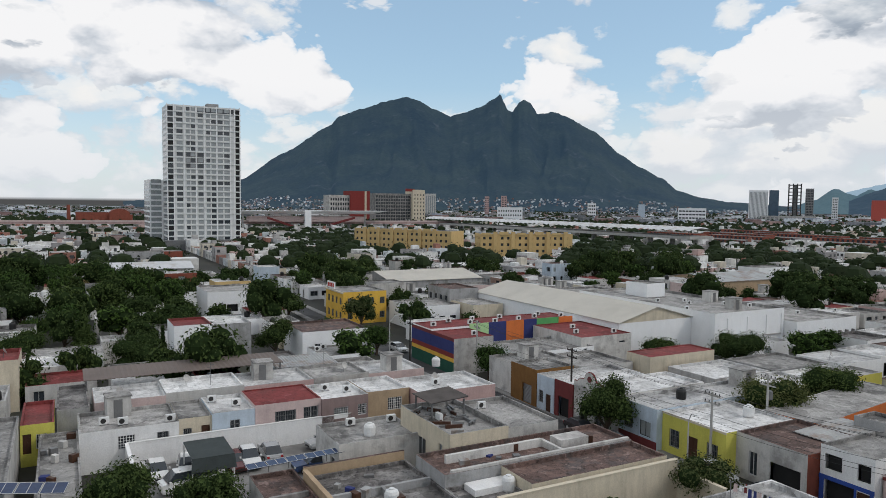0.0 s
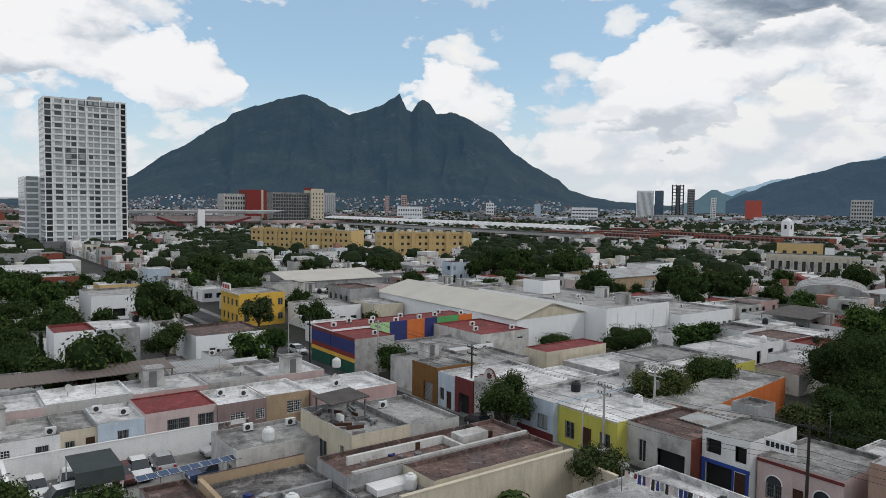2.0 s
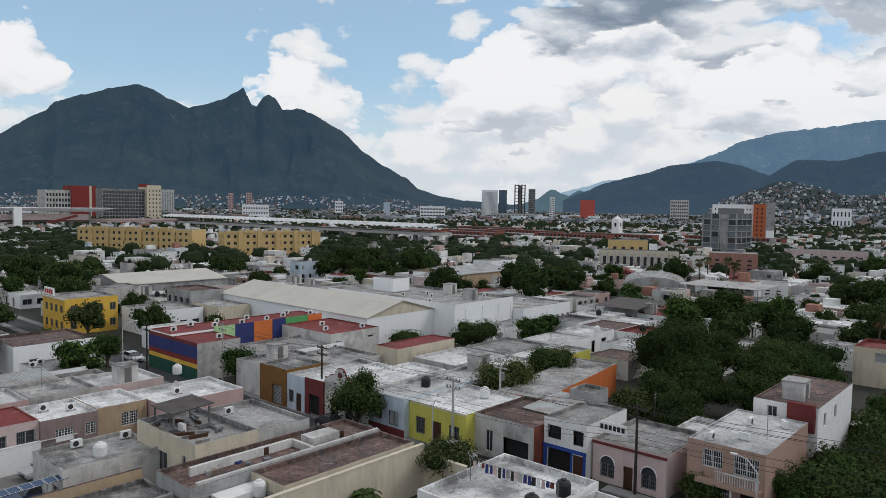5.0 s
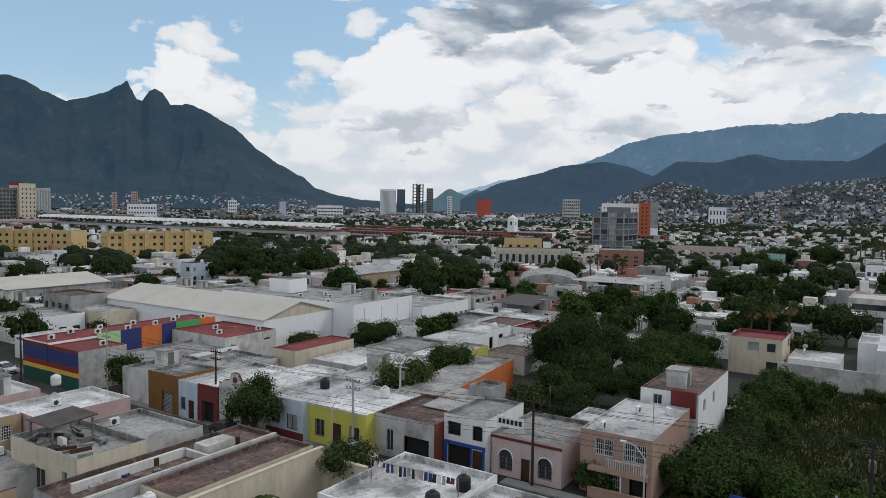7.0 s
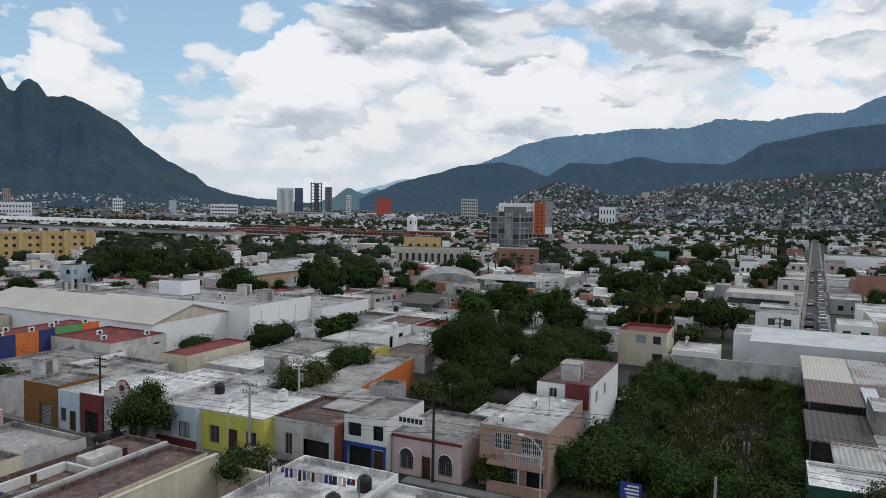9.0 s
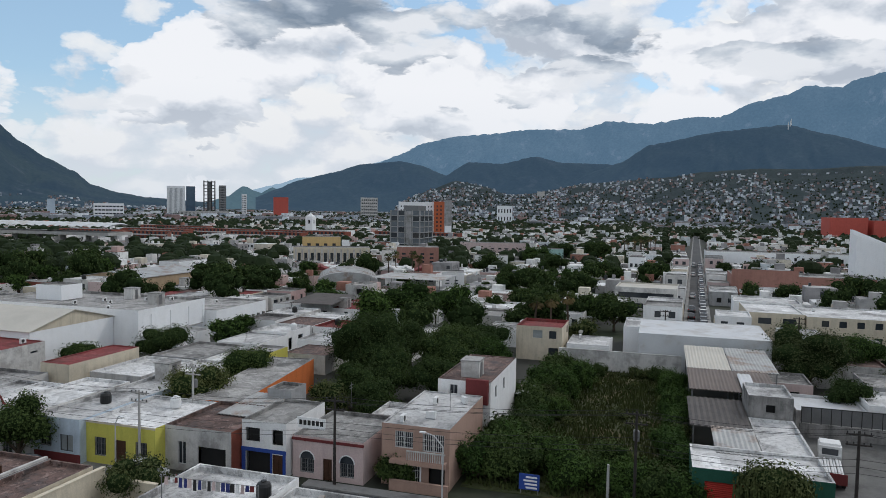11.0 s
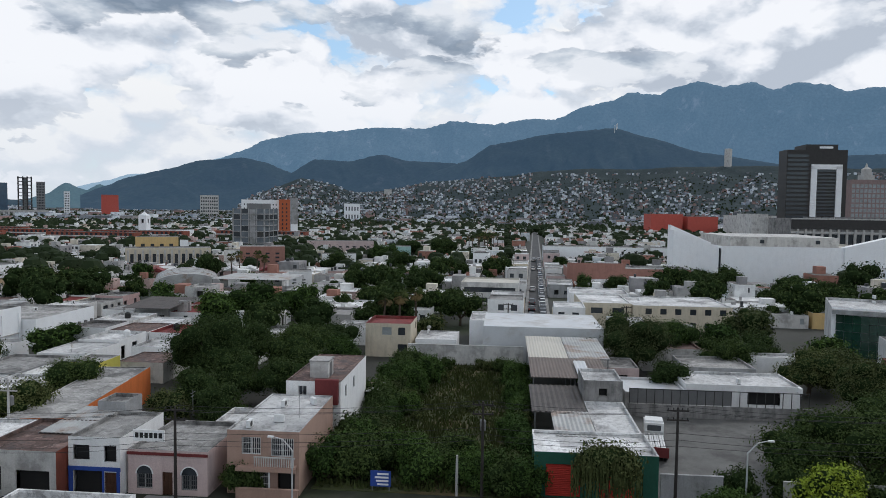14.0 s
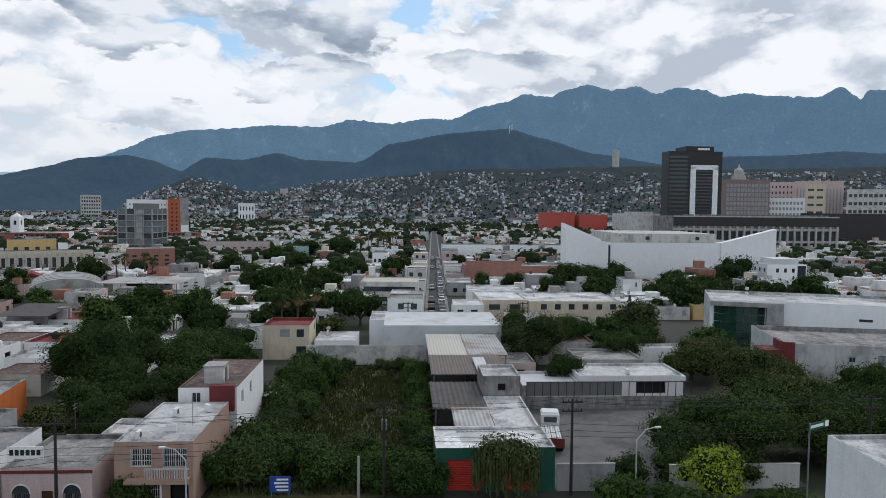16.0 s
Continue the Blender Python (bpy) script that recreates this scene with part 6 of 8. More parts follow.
block(281, 291, -2, 12, 4.0, OFFWHITE, R_GREY, rows("b0", 1, 2.5, 5, 1, 3, 1, 1.3, 1.2), "white house beside the street", turn=-2.6)
block(279, 287, 6, 12, 7.4, BRIGHT, R_GREY, rows("b0", 0.8, 1.8, 3, 3.6, 3, 1, 1.0, 1.4), "white house with a taller corner", turn=-2.6, reach=(279, 292, 0, 12))
block(172, 184, -30, -16, 5.0, BRIGHT, R_WHITE, [("b0", 9.5, 1.2, 2.2, 1.6, "dark")], "plain white building at the street corner", turn=-2.6)
block(128.6, 140, -4.0, 6.0, 4.6, BRIGHT, R_WHITE, [("b0", 1.0, 2.6, 0.9, 0.7, "pane"), ("b0", 2.2, 2.6, 0.9, 0.7, "pane")], "white flat-roofed house at the street's end")

# ---------------------------------------------------------------- yards, the vacant lot and boundary walls
slab("pavement", 5.2, 27.0, 58.0, 70.5, -0.2, 0.05, PAVING, "worn concrete floor of the car park", "car park")
slab("pavement", 61.2, 86.6, -37.0, -13.8, -0.2, 0.05, YARDFLOOR, "cracked concrete floor of the lorry yard", "yard")
slab("ground", 60.2, 111.4, -3.2, 16.6, -0.1, 0.12, WEEDS, "overgrown soil of the vacant lot", "ground")


def wall_run(b0, b1, a0, a1, h, material, label, name="wall_boundary", coping=True):
    top = base(name, spot(b0, a0), label, "wall", "", "structure")
    part("wall", Geo().box(0, b1 - b0, 0, a1 - a0, -0.2, h), material, top)
    if coping:
        part("coping", Geo().box(-0.04, b1 - b0 + 0.04, -0.04, a1 - a0 + 0.04, h, h + 0.08), material, top)
    return top


wall_run(5.0, 27.0, 70.6, 70.85, 2.5, WHITE, "tall white car park wall with rain stains")
wall_run(4.8, 5.05, 60.0, 70.6, 2.5, WHITE, "white side wall of the car park")
wall_run(111.5, 111.8, -3.4, 15.0, 3.2, OFFWHITE, "mildewed white wall behind the vacant lot")
wall_run(16.5, 16.8, 46.5, 53.6, 3.8, TAN, "tan rendered side wall of a house")
wall_run(27.0, 44.4, 41.2, 41.5, 4.2, CREAM, "long cream wall beside the low roofs")
wall_run(44.4, 44.7, 36.5, 42.0, 3.4, CREAM, "cream wall with stained coping")
wall_run(57.4, 57.6, 17.0, 22.4, 0.9, PEACH, "low pink garden wall in front of the house")
wall_run(86.6, 86.8, -37.0, -15.4, 1.6, RAWGREY, "rough stone base of the yard fence", coping=False)
wall_run(61.0, 61.2, -19.0, -13.8, 2.4, GREYWALL, "grey yard wall by the street")
wall_run(61.0, 61.2, -36.0, -24.0, 2.2, OFFWHITE, "pale yard wall by the street")
fence = base("fence", spot(86.65, -36.6, 1.6), "dark metal fence on a stone base", "fence")
for k in range(22):
    part("post", Geo().box(0, 0.08, k, k + 0.08, 0, 1.9), DARKSTEEL, fence)
part("sheet", Geo().box(0.03, 0.06, 9.0, 21.0, 0.1, 1.8), STEEL, fence)
part("rail", Geo().box(-0.02, 0.1, 0, 21.1, 1.8, 1.88), DARKSTEEL, fence)

# corrugated sheet roofs on posts
def sheet_roof(b0, b1, a0, a1, z0, z1, material, label, along="x", pitch=0.4, amp=0.07):
    top = base("lean_to", spot(b0, a0), label, "shed roof")
    w, d = b1 - b0, a1 - a0
    if along == "x":
        part("sheet", ridged(Geo(), 0, w, 0, d, z0, z1, pitch, amp, "x"), material, top)
    else:
        part("sheet", ridged(Geo(), 0, w, 0, d, z0, z1, pitch, amp, "y"), material, top)
    for x, y in ((0.2, 0.2), (w - 0.4, 0.2), (0.2, d - 0.4), (w - 0.4, d - 0.4)):
        part("post", Geo().box(x, x + 0.15, y, y + 0.15, 0, min(z0, z1) - 0.05), STEEL, top)
    return top


sheet_roof(74.2, 85.0, -9.1, -3.3, 3.7, 3.9, TINDARK, "dark corrugated roof with pale patches", pitch=0.55, amp=0.1)
sheet_roof(66.4, 74.0, -9.1, -5.2, 3.7, 3.9, TIN, "grey sheet lean-to roof")
sheet_roof(86.0, 96.0, -13.2, -3.6, 4.6, 4.9, BROWNSHEET, "brown-grey sheet roof over the yard")
sheet_roof(96.2, 110.5, -9.0, -3.6, 4.9, 5.2, R_CREAM, "cream sheet roof over the yard")
sheet_roof(96.2, 110.5, -14.6, -9.1, 4.9, 5.2, TIN, "weathered tin roof over the yard")
sheet_roof(86.2, 93.0, -10.8, -9.3, 4.95, 5.25, TINWHITE, "white plastic roof sheet")
sheet_roof(1.8, 24.0, 86.2, 91.2, 5.2, 5.5, BROWNSHEET, "long dark brown sheet roof", along="y", pitch=0.6, amp=0.05)
sheet_roof(23.8, 32.0, 88.5, 93.5, 3.9, 4.3, TIN, "rusty corrugated roof on thin posts", along="y")
sheet_roof(29.6, 33.6, 57.0, 61.0, 6.7, 6.95, TINDARK, "dark awning over the roof terrace")
sheet_roof(84.0, 87.5, 14.5, 18.5, 2.6, 2.9, TIN, "small tin lean-to beside the lot")
sheet_roof(60.5, 68.0, 37.5, 42.2, 4.0, 4.3, TIN, "grey sheet roof behind the cream house")
sheet_roof(135, 147, 66, 76, 4.2, 5.0, TINDARK, "grey ribbed roof by the white houses")
sheet_roof(176, 192, 55, 75, 6.0, 6.0, TIN, "curved tin hall roof")
car_shade = base("cloth_canopy", spot(9.4, 61.8), "dark green shade cloth over parked cars", "canopy")
part("cloth", Geo().box(0, 3.6, 0.4, 5.4, 3.0, 3.06).quad((0, 0.4, 3.0), (3.6, 0.4, 3.0), (3.7, 0.1, 1.9), (-0.1, 0.1, 1.9)), CLOTHDARK, car_shade)
for x, y in ((0, 0.4), (3.5, 0.4), (0, 5.2), (3.5, 5.2)):
    part("post", Geo().box(x, x + 0.1, y, y + 0.1, 0, 3.0), WHITEMETAL, car_shade)


# ---------------------------------------------------------------- parked cars
CARPAINT = {n: surface("car_" + n, c, rough=0.25, vary=0.05, bump=0, spec=0.6) for n, c in
            (("white", (0.72, 0.72, 0.71)), ("silver", (0.40, 0.41, 0.42)), ("maroon", (0.12, 0.03, 0.03)), ("black", (0.02, 0.02, 0.022)), ("grey", (0.13, 0.14, 0.15)), ("blue", (0.04, 0.07, 0.16)))}
LAMPGLASS = surface("headlamp_glass", (0.6, 0.6, 0.58), rough=0.2, vary=0.05, bump=0, spec=0.7)
TAILRED = surface("tail_lamp", (0.35, 0.02, 0.02), rough=0.3, vary=0.05, bump=0)
RUBBER = surface("rubber", (0.02, 0.02, 0.02), rough=0.8, vary=0.2, bump=0.05)


def make_car(paint, tall, m, label, length=4.4, wide=1.76, van=False):
    top = base("car", m, label, "car")
    half = wide / 2
    g = Geo()
    belt = 0.62 * tall
    # sections along x: (x, half width, z low, z high)
    sections = [(-length / 2, 0.80, 0.42, 0.62 * belt + 0.2), (-length / 2 + 0.12, 0.94, 0.28, belt - 0.12), (-length / 2 + 1.05, 1.0, 0.22, belt - 0.02), (0.2, 1.0, 0.22, belt),
                (length / 2 - 0.6, 0.99, 0.24, belt), (length / 2 - 0.08, 0.95, 0.30, belt - 0.05), (length / 2, 0.86, 0.42, belt - 0.25)]
    ringn = 6
    vs = []
    for x, k, z0, z1 in sections:
        y = half * k
        vs += [(x, -y * 0.9, z0), (x, -y, z0 + 0.25), (x, -y * 0.93, z1), (x, y * 0.93, z1), (x, y, z0 + 0.25), (x, y * 0.9, z0)]
    fs = [(i * ringn + j, (i + 1) * ringn + j, (i + 1) * ringn + (j + 1) % ringn, i * ringn + (j + 1) % ringn) for i in range(len(sections) - 1) for j in range(ringn)]
    fs += [tuple(range(ringn)), tuple(reversed(range((len(sections) - 1) * ringn, len(sections) * ringn)))]
    g.add(vs, fs)
    part("body", g, paint, top)
    x0, x1, x2, x3 = (-length * 0.24, -length * 0.06, length * 0.26, length * 0.44)
    if van:
        x0, x1, x2, x3 = (-length * 0.40, -length * 0.26, length * 0.44, length * 0.48)
    b, r = half * 0.90, half * 0.74
    cabin = [(x0, -b, belt - 0.02), (x3, -b, belt - 0.02), (x3, b, belt - 0.02), (x0, b, belt - 0.02), (x1, -r, tall - 0.03), (x2, -r, tall - 0.03), (x2, r, tall - 0.03), (x1, r, tall - 0.03)]
    part("cabin_glass", Geo().add(cabin, [(0, 1, 5, 4), (1, 2, 6, 5), (2, 3, 7, 6), (3, 0, 4, 7)]), GLASS, top)
    part("roof", Geo().add([(x1 - 0.02, -r - 0.01, tall - 0.05), (x2 + 0.02, -r - 0.01, tall - 0.05), (x2 + 0.02, r + 0.01, tall - 0.05), (x1 - 0.02, r + 0.01, tall - 0.05),
                            (x1 + 0.1, -r * 0.86, tall), (x2 - 0.1, -r * 0.86, tall), (x2 - 0.1, r * 0.86, tall), (x1 + 0.1, r * 0.86, tall)],
                           [(4, 5, 6, 7), (0, 1, 5, 4), (1, 2, 6, 5), (2, 3, 7, 6), (3, 0, 4, 7)]), paint, top)
    for y in (-1, 1):
        part("headlight", Geo().box(-length / 2 - 0.02, -length / 2 + 0.16, min(y * half * 0.52, y * half * 0.86), max(y * half * 0.52, y * half * 0.86), belt - 0.32, belt - 0.15), LAMPGLASS, top)
        part("tail_lamp", Geo().box(length / 2 - 0.12, length / 2 + 0.02, min(y * half * 0.6, y * half * 0.88), max(y * half * 0.6, y * half * 0.88), belt - 0.3, belt - 0.1), TAILRED, top)
        part("mirror", Geo().box(x0 + 0.1, x0 + 0.3, min(y * half, y * (half + 0.16)), max(y * half, y * (half + 0.16)), belt, belt + 0.14), paint, top)
        for x in (-length * 0.31, length * 0.30):
            t = part("wheel", Geo().tube((x, y * (half - 0.2), 0.32), (x, y * (half + 0.01), 0.32), 0.32, n=14), RUBBER, top)
            part("rim", Geo().tube((x, y * (half + 0.005), 0.32), (x, y * (half + 0.02), 0.32), 0.2, n=10), ALU, t)
    part("grille", Geo().box(-length / 2 - 0.025, -length / 2 + 0.02, -half * 0.45, half * 0.45, 0.42, 0.58), BLACKPLASTIC, top)
    return top


CARS = {}


def car(kind, b, a, turn, z=0.05):
    paint, tall, words = {"white_sedan": ("white", 1.45, "white saloon car, parked"), "white_suv": ("white", 1.68, "white sport utility car with dark windows"),
                          "silver_hatch": ("silver", 1.52, "silver hatchback car, parked"), "silver_suv": ("silver", 1.66, "silver sport utility car at the kerb"),
                          "maroon_sedan": ("maroon", 1.45, "dark red saloon car, parked"), "black_sedan": ("black", 1.45, "black saloon car, parked"),
                          "grey_hatch": ("grey", 1.5, "dark grey hatchback car, parked"), "blue_hatch": ("blue", 1.5, "dark blue hatchback car, parked"),
                          "white_van": ("white", 1.9, "white van parked in the yard")}[kind]
    m = spot(b, a, z, turn)
    if kind in CARS:
        return copy_thing(CARS[kind], m)
    CARS[kind] = make_car(CARPAINT[paint], tall, m, words, 4.9 if "van" in kind else 4.4, van="van" in kind)
    return CARS[kind]


car("white_sedan", 7.2, 67.6, 90)
car("white_sedan", 9.9, 67.9, 84)
car("white_van", 9.3, 63.4, 8)
car("white_suv", 12.1, 66.6, 80)
car("maroon_sedan", 13.9, 66.8, 92)
car("white_suv", 15.3, 66.9, 88)
car("silver_hatch", 17.6, 68.0, 268)
car("silver_hatch", 23.6, 68.6, 10)
car("blue_hatch", 20.6, 63.0, 0)
car("silver_suv", 52.4, 44.2, 84)
car("grey_hatch", 52.8, 38.4, 84)
car("black_sedan", 50.2, 60.5, 90)
car("grey_hatch", 50.1, 54.8, 90)
car("white_sedan", 55.6, -4.2, 90)
car("white_sedan", 50.0, 108.5, 90)
car("grey_hatch", 50.0, 117.0, 90)
car("blue_hatch", 48.4, 128.0, 270)
rk = random.Random(9)
for k in range(34):
    kind = rk.choice(("white_sedan", "grey_hatch", "silver_hatch", "black_sedan", "white_suv", "maroon_sedan"))
    x = 150 + k * 6.2 + rk.uniform(-0.4, 0.4)
    if rk.random() < 0.8:
        car(kind, 128 + (x - 128) * math.cos(radians(2.4)), -7.9 - (x - 128) * math.sin(radians(2.4)), -2.4)
    if rk.random() < 0.3:
        car(rk.choice(("white_sedan", "grey_hatch", "black_sedan")), 128 + (x - 128) * math.cos(radians(2.4)), -5.2 - (x - 128) * math.sin(radians(2.4)), 177.6)
truck = base("truck", spot(71.0, -15.6, 0.05, -8), "white flatbed lorry loaded with pipes", "truck")
part("cab", Geo().box(5.0, 7.0, -1.0, 1.0, 0.7, 2.4).add([(4.9, -0.95, 1.5), (4.9, 0.95, 1.5), (5.3, 0.9, 2.6), (5.3, -0.9, 2.6), (6.9, -0.9, 2.6), (6.9, 0.9, 2.6)], [(0, 1, 2, 3), (3, 2, 5, 4)]), WHITEMETAL, truck)
part("windscreen", Geo().box(7.0, 7.03, -0.85, 0.85, 1.55, 2.25), GLASS, truck)
part("bed", Geo().box(-0.5, 4.8, -1.1, 1.1, 0.8, 1.0), DARKSTEEL, truck)
part("bonnet", Geo().box(7.0, 8.2, -0.85, 0.85, 0.7, 1.5), WHITEMETAL, truck)
part("rear_window", Geo().box(4.88, 4.9, -0.7, 0.7, 1.6, 2.2), GLASS, truck)
part("tail_board", Geo().box(-0.6, -0.5, -1.1, 1.1, 0.6, 1.6), MAROON, truck)
for k in range(7):
    part("pipe", Geo().tube((-0.4, -0.8 + k * 0.26, 1.15 + 0.12 * (k % 2)), (4.7, -0.8 + k * 0.26, 1.15 + 0.12 * (k % 2)), 0.12, n=8), WHITEMETAL, truck)
for x in (0.6, 1.7, 6.0):
    for y in (-1, 1):
        part("wheel", Geo().tube((x, y * 0.75, 0.45), (x, y * 1.05, 0.45), 0.45, n=14), RUBBER, truck)

# ---------------------------------------------------------------- roof fittings
ac = base("air_conditioner", spot(38.0, 72.0, 4.05), "white air-conditioning unit on a flat roof", "air conditioner", "air conditioners")
part("casing", Geo().box(-0.45, 0.45, -0.17, 0.17, 0.08, 0.72), WHITEMETAL, ac)
part("fan_grille", Geo().tube((-0.1, -0.19, 0.4), (-0.1, -0.17, 0.4), 0.25, n=14), DARKSTEEL, ac)
part("foot", Geo().box(-0.4, -0.3, -0.2, 0.2, 0, 0.08), STEEL, ac)
part("foot", Geo().box(0.3, 0.4, -0.2, 0.2, 0, 0.08), STEEL, ac)
tank = base("water_tank", spot(30.0, 44.6, 3.05), "round white roof water tank with a lid", "water tank", "water tanks")
part("barrel", Geo().lathe([(0.5, 0.0), (0.55, 0.15), (0.55, 0.85), (0.45, 1.05), (0.22, 1.15)], 16), WHITEMETAL, tank)
part("lid", Geo().lathe([(0.22, 1.15), (0.22, 1.22), (0.05, 1.25)], 12), WHITEMETAL, tank)
tank_b = base("water_tank", spot(44.0, 26.8, 4.0), "round black roof water tank with a lid", "water tank", "water tanks")
part("barrel", Geo().lathe([(0.5, 0.0), (0.55, 0.15), (0.55, 0.85), (0.45, 1.05), (0.22, 1.15)], 16), BLACKPLASTIC, tank_b)
part("lid", Geo().lathe([(0.22, 1.15), (0.22, 1.22), (0.05, 1.25)], 12), BLACKPLASTIC, tank_b)
dish = base("satellite_dish", spot(5.0, 81.0, 4.15), "grey satellite dish on a short mast", "satellite dish", "satellite dishes")
part("mast", Geo().tube((0, 0, 0), (0, 0, 0.7), 0.03, n=6), STEEL, dish)
part("reflector", Geo().lathe([(0.02, 0.0), (0.2, 0.03), (0.36, 0.1), (0.42, 0.15), (0.40, 0.16), (0.2, 0.05), (0.02, 0.02)], 14), OFFWHITE, dish, at=pose(0, -0.05, 0.8, 65, 0, 20))
antenna = base("roof_mast", spot(39.0, 84.0, 4.1), "thin roof aerial with crossbars", "aerial", "aerials")
part("pole", Geo().tube((0, 0, 0), (0, 0, 2.6), 0.025, n=5), STEEL, antenna)
part("crossbar", Geo().box(-0.5, 0.5, -0.015, 0.015, 2.3, 2.33).box(-0.35, 0.35, -0.015, 0.015, 2.0, 2.03), STEEL, antenna)
hut = base("roof_hut", spot(35.5, 80.5, 4.0), "small rendered stair hut on a roof", "roof hut", "roof huts")
part("wall", Geo().box(0, 2.2, 0, 2.0, 0, 2.0), OFFWHITE, hut)
part("roof", Geo().box(-0.1, 2.3, -0.1, 2.1, 2.0, 2.12), R_GREY, hut)
part("door", Geo().box(0.6, 1.4, -0.04, 0.0, 0, 1.8), STEEL, hut)
for b, a, z, turn in ((9.0, 72.3, 3.6, 0), (3.2, 74, 3.6, 10), (4.8, 73.2, 3.6, 0), (25.6, 75.0, 4.1, 0), (27.6, 73.5, 4.1, 0), (13.6, 76.4, 3.9, 0), (15.6, 74.0, 3.9, 5), (28.2, 62.8, 3.6, 0),
                      (24.2, 63.4, 3.6, 0), (28.6, 58.4, 0.4, 90), (37.5, 61.0, 4.2, 0), (30.5, 57.0, 5.0, 90), (54.8, 91.5, 5.3, 0), (52.0, 99.5, 5.58, 0), (58.5, 99, 5.58, 0), (60.5, 101.8, 5.6, 20),
                      (63, 98.5, 5.58, 0), (66, 101.8, 5.6, 0), (68, 99, 5.58, 10), (72, 100, 5.58, 0), (74, 101.8, 5.6, 0), (77, 99, 5.58, 0), (56, 101.8, 5.6, 0), (71.5, 88, 4.85, 0), (74, 92, 4.85, 0), (77.5, 86, 4.85, 0),
                      (66.5, 21.0, 5.45, 0), (67.6, 18.4, 5.45, 40), (59.8, 22.0, 5.45, 0), (61.6, 19.9, 5.45, 90), (98, 90, 6.7, 0), (104, 95, 6.7, 0), (110, 92, 6.7, 0), (106, 98, 6.7, 0), (112, 88, 6.7, 0),
                      (108, 88, 6.7, 20), (101, 100, 6.7, 0), (126, 88, 4.5, 0), (121, 90, 4.5, 0), (92, -30, 3.15, 0), (88, -36, 3.15, 0), (160, -30, 5.1, 0), (140, -70, 7.8, 0), (134, -80, 7.8, 0), (136, -90, 7.8, 0), (150, -75, 7.8, 0)):
    copy_thing(ac, spot(b, a, z, turn))
for src, b, a, z in ((tank, 24.8, 60.0, 3.55), (tank, 21.0, 46.5, 2.95), (tank_b, 40.2, 27.0, 4.0), (tank, 42.5, 80.5, 4.05), (tank_b, 59.5, 55.0, 4.05), (tank, 61.0, 47.5, 3.95), (dish, 12.0, 83.0, 4.35),
                     (dish, 30.4, 82.0, 4.25), (dish, 38.3, 73.0, 4.05), (dish, 5.5, 76.8, 3.55), (antenna, 20.0, 84, 4.15), (antenna, 28.5, 84, 4.25), (antenna, 14.5, 82, 4.35), (antenna, 66.0, 30.0, 4.35),
                     (antenna, 63.0, 18.5, 5.45), (hut, 19.5, 82.6, 4.15), (hut, 3.6, 76.0, 3.55), (hut, 55.5, 79.0, 3.85), (hut, 106, 86.5, 6.7), (hut, 110.5, 95.5, 6.7), (hut, 73.5, 18.4, 6.45), (hut, 69.4, 55.0, 4.05)):
    copy_thing(src, spot(b, a, z, rk.choice((0, 0, 5, -5))))

# solar panels, tank stand, washing, roof terrace clutter
def solar(b, a, z, n, turn, tilt):
    top = base("solar_panel", spot(b, a, z, turn), "row of blue solar panels on a frame", "solar panel")
    for k in range(n):
        p = part("panel", Geo().box(k * 1.72, k * 1.72 + 1.66, 0, 1.0, 0, 0.04), SOLAR, top, at=pose(0, 0, 0.5, tilt))
        part("rim", plate(1.66, 1.0, [(0, 0.04), (1.62, 1.66), (0.81, 0.85)], [(0, 0.04), (0.96, 1.0)], -0.01, 0.0).mesh("rim", ALU), None, p, at=pose(k * 1.72, 0, 0.045, -90) @ pose(0, 0, 0))
        part("leg", Geo().box(k * 1.72, k * 1.72 + 0.05, 0.1, 0.15, 0, 0.5), STEEL, top)


SOLAR = surface("solar_cells", (0.03, 0.05, 0.11), rough=0.2, vary=0.2, scale=3.0, bump=0, spec=0.6)
solar(13.0, 57.2, 2.7, 5, 4, 7)
solar(-6.4, 57.2, 4.3, 4, -25, 28)
wash = base("washing_line", spot(41.8, 25.9, 4.0, 4), "washing line hung with bright clothes", "washing line")
part("cord", Geo().tube((0, 0, 1.7), (0, 7.5, 1.7), 0.015, n=4), STEEL, wash)
part("post", Geo().tube((0, 0, 0), (0, 0, 1.8), 0.04, n=6), STEEL, wash)
part("post", Geo().tube((0, 7.5, 0), (0, 7.5, 1.8), 0.04, n=6), STEEL, wash)
for k in range(19):
    q = rk.choice((NAVY, MAROON, WHITE, BLACKPLASTIC, BLACKPLASTIC, DULLRED, NAVY, GREYWALL, OFFWHITE, ROSE))
    h, y = rk.uniform(0.35, 0.85), 0.3 + k * 0.37
    w = rk.uniform(0.2, 0.34)
    part("garment", Geo().add([(0, y, 1.7), (0, y + w, 1.7), (0.07, y + w * 0.55, 1.7 - h * 0.5), (-0.04, y + w * 1.1, 1.7 - h), (0.05, y + w * 0.1, 1.7 - h * 1.05),
                               (0.05, y, 1.7), (0.05, y + w, 1.7)], [(0, 1, 2), (2, 1, 3), (0, 2, 4), (2, 3, 4), (0, 5, 6, 1)]), q, wash)
for k in range(26):
    b, a = rk.uniform(29.6, 33.6), rk.uniform(52.5, 60.6)
    solo("lumber", Geo().box(-rk.uniform(0.3, 1.4), rk.uniform(0.3, 1.2), -0.08, 0.08, 0, rk.uniform(0.08, 0.4)), rk.choice((WOOD, STEEL, GREYWALL, TIN)), spot(b, a, 5.0, rk.uniform(0, 180)),
         "loose board lying on the roof terrace", "clutter", "roof clutter")
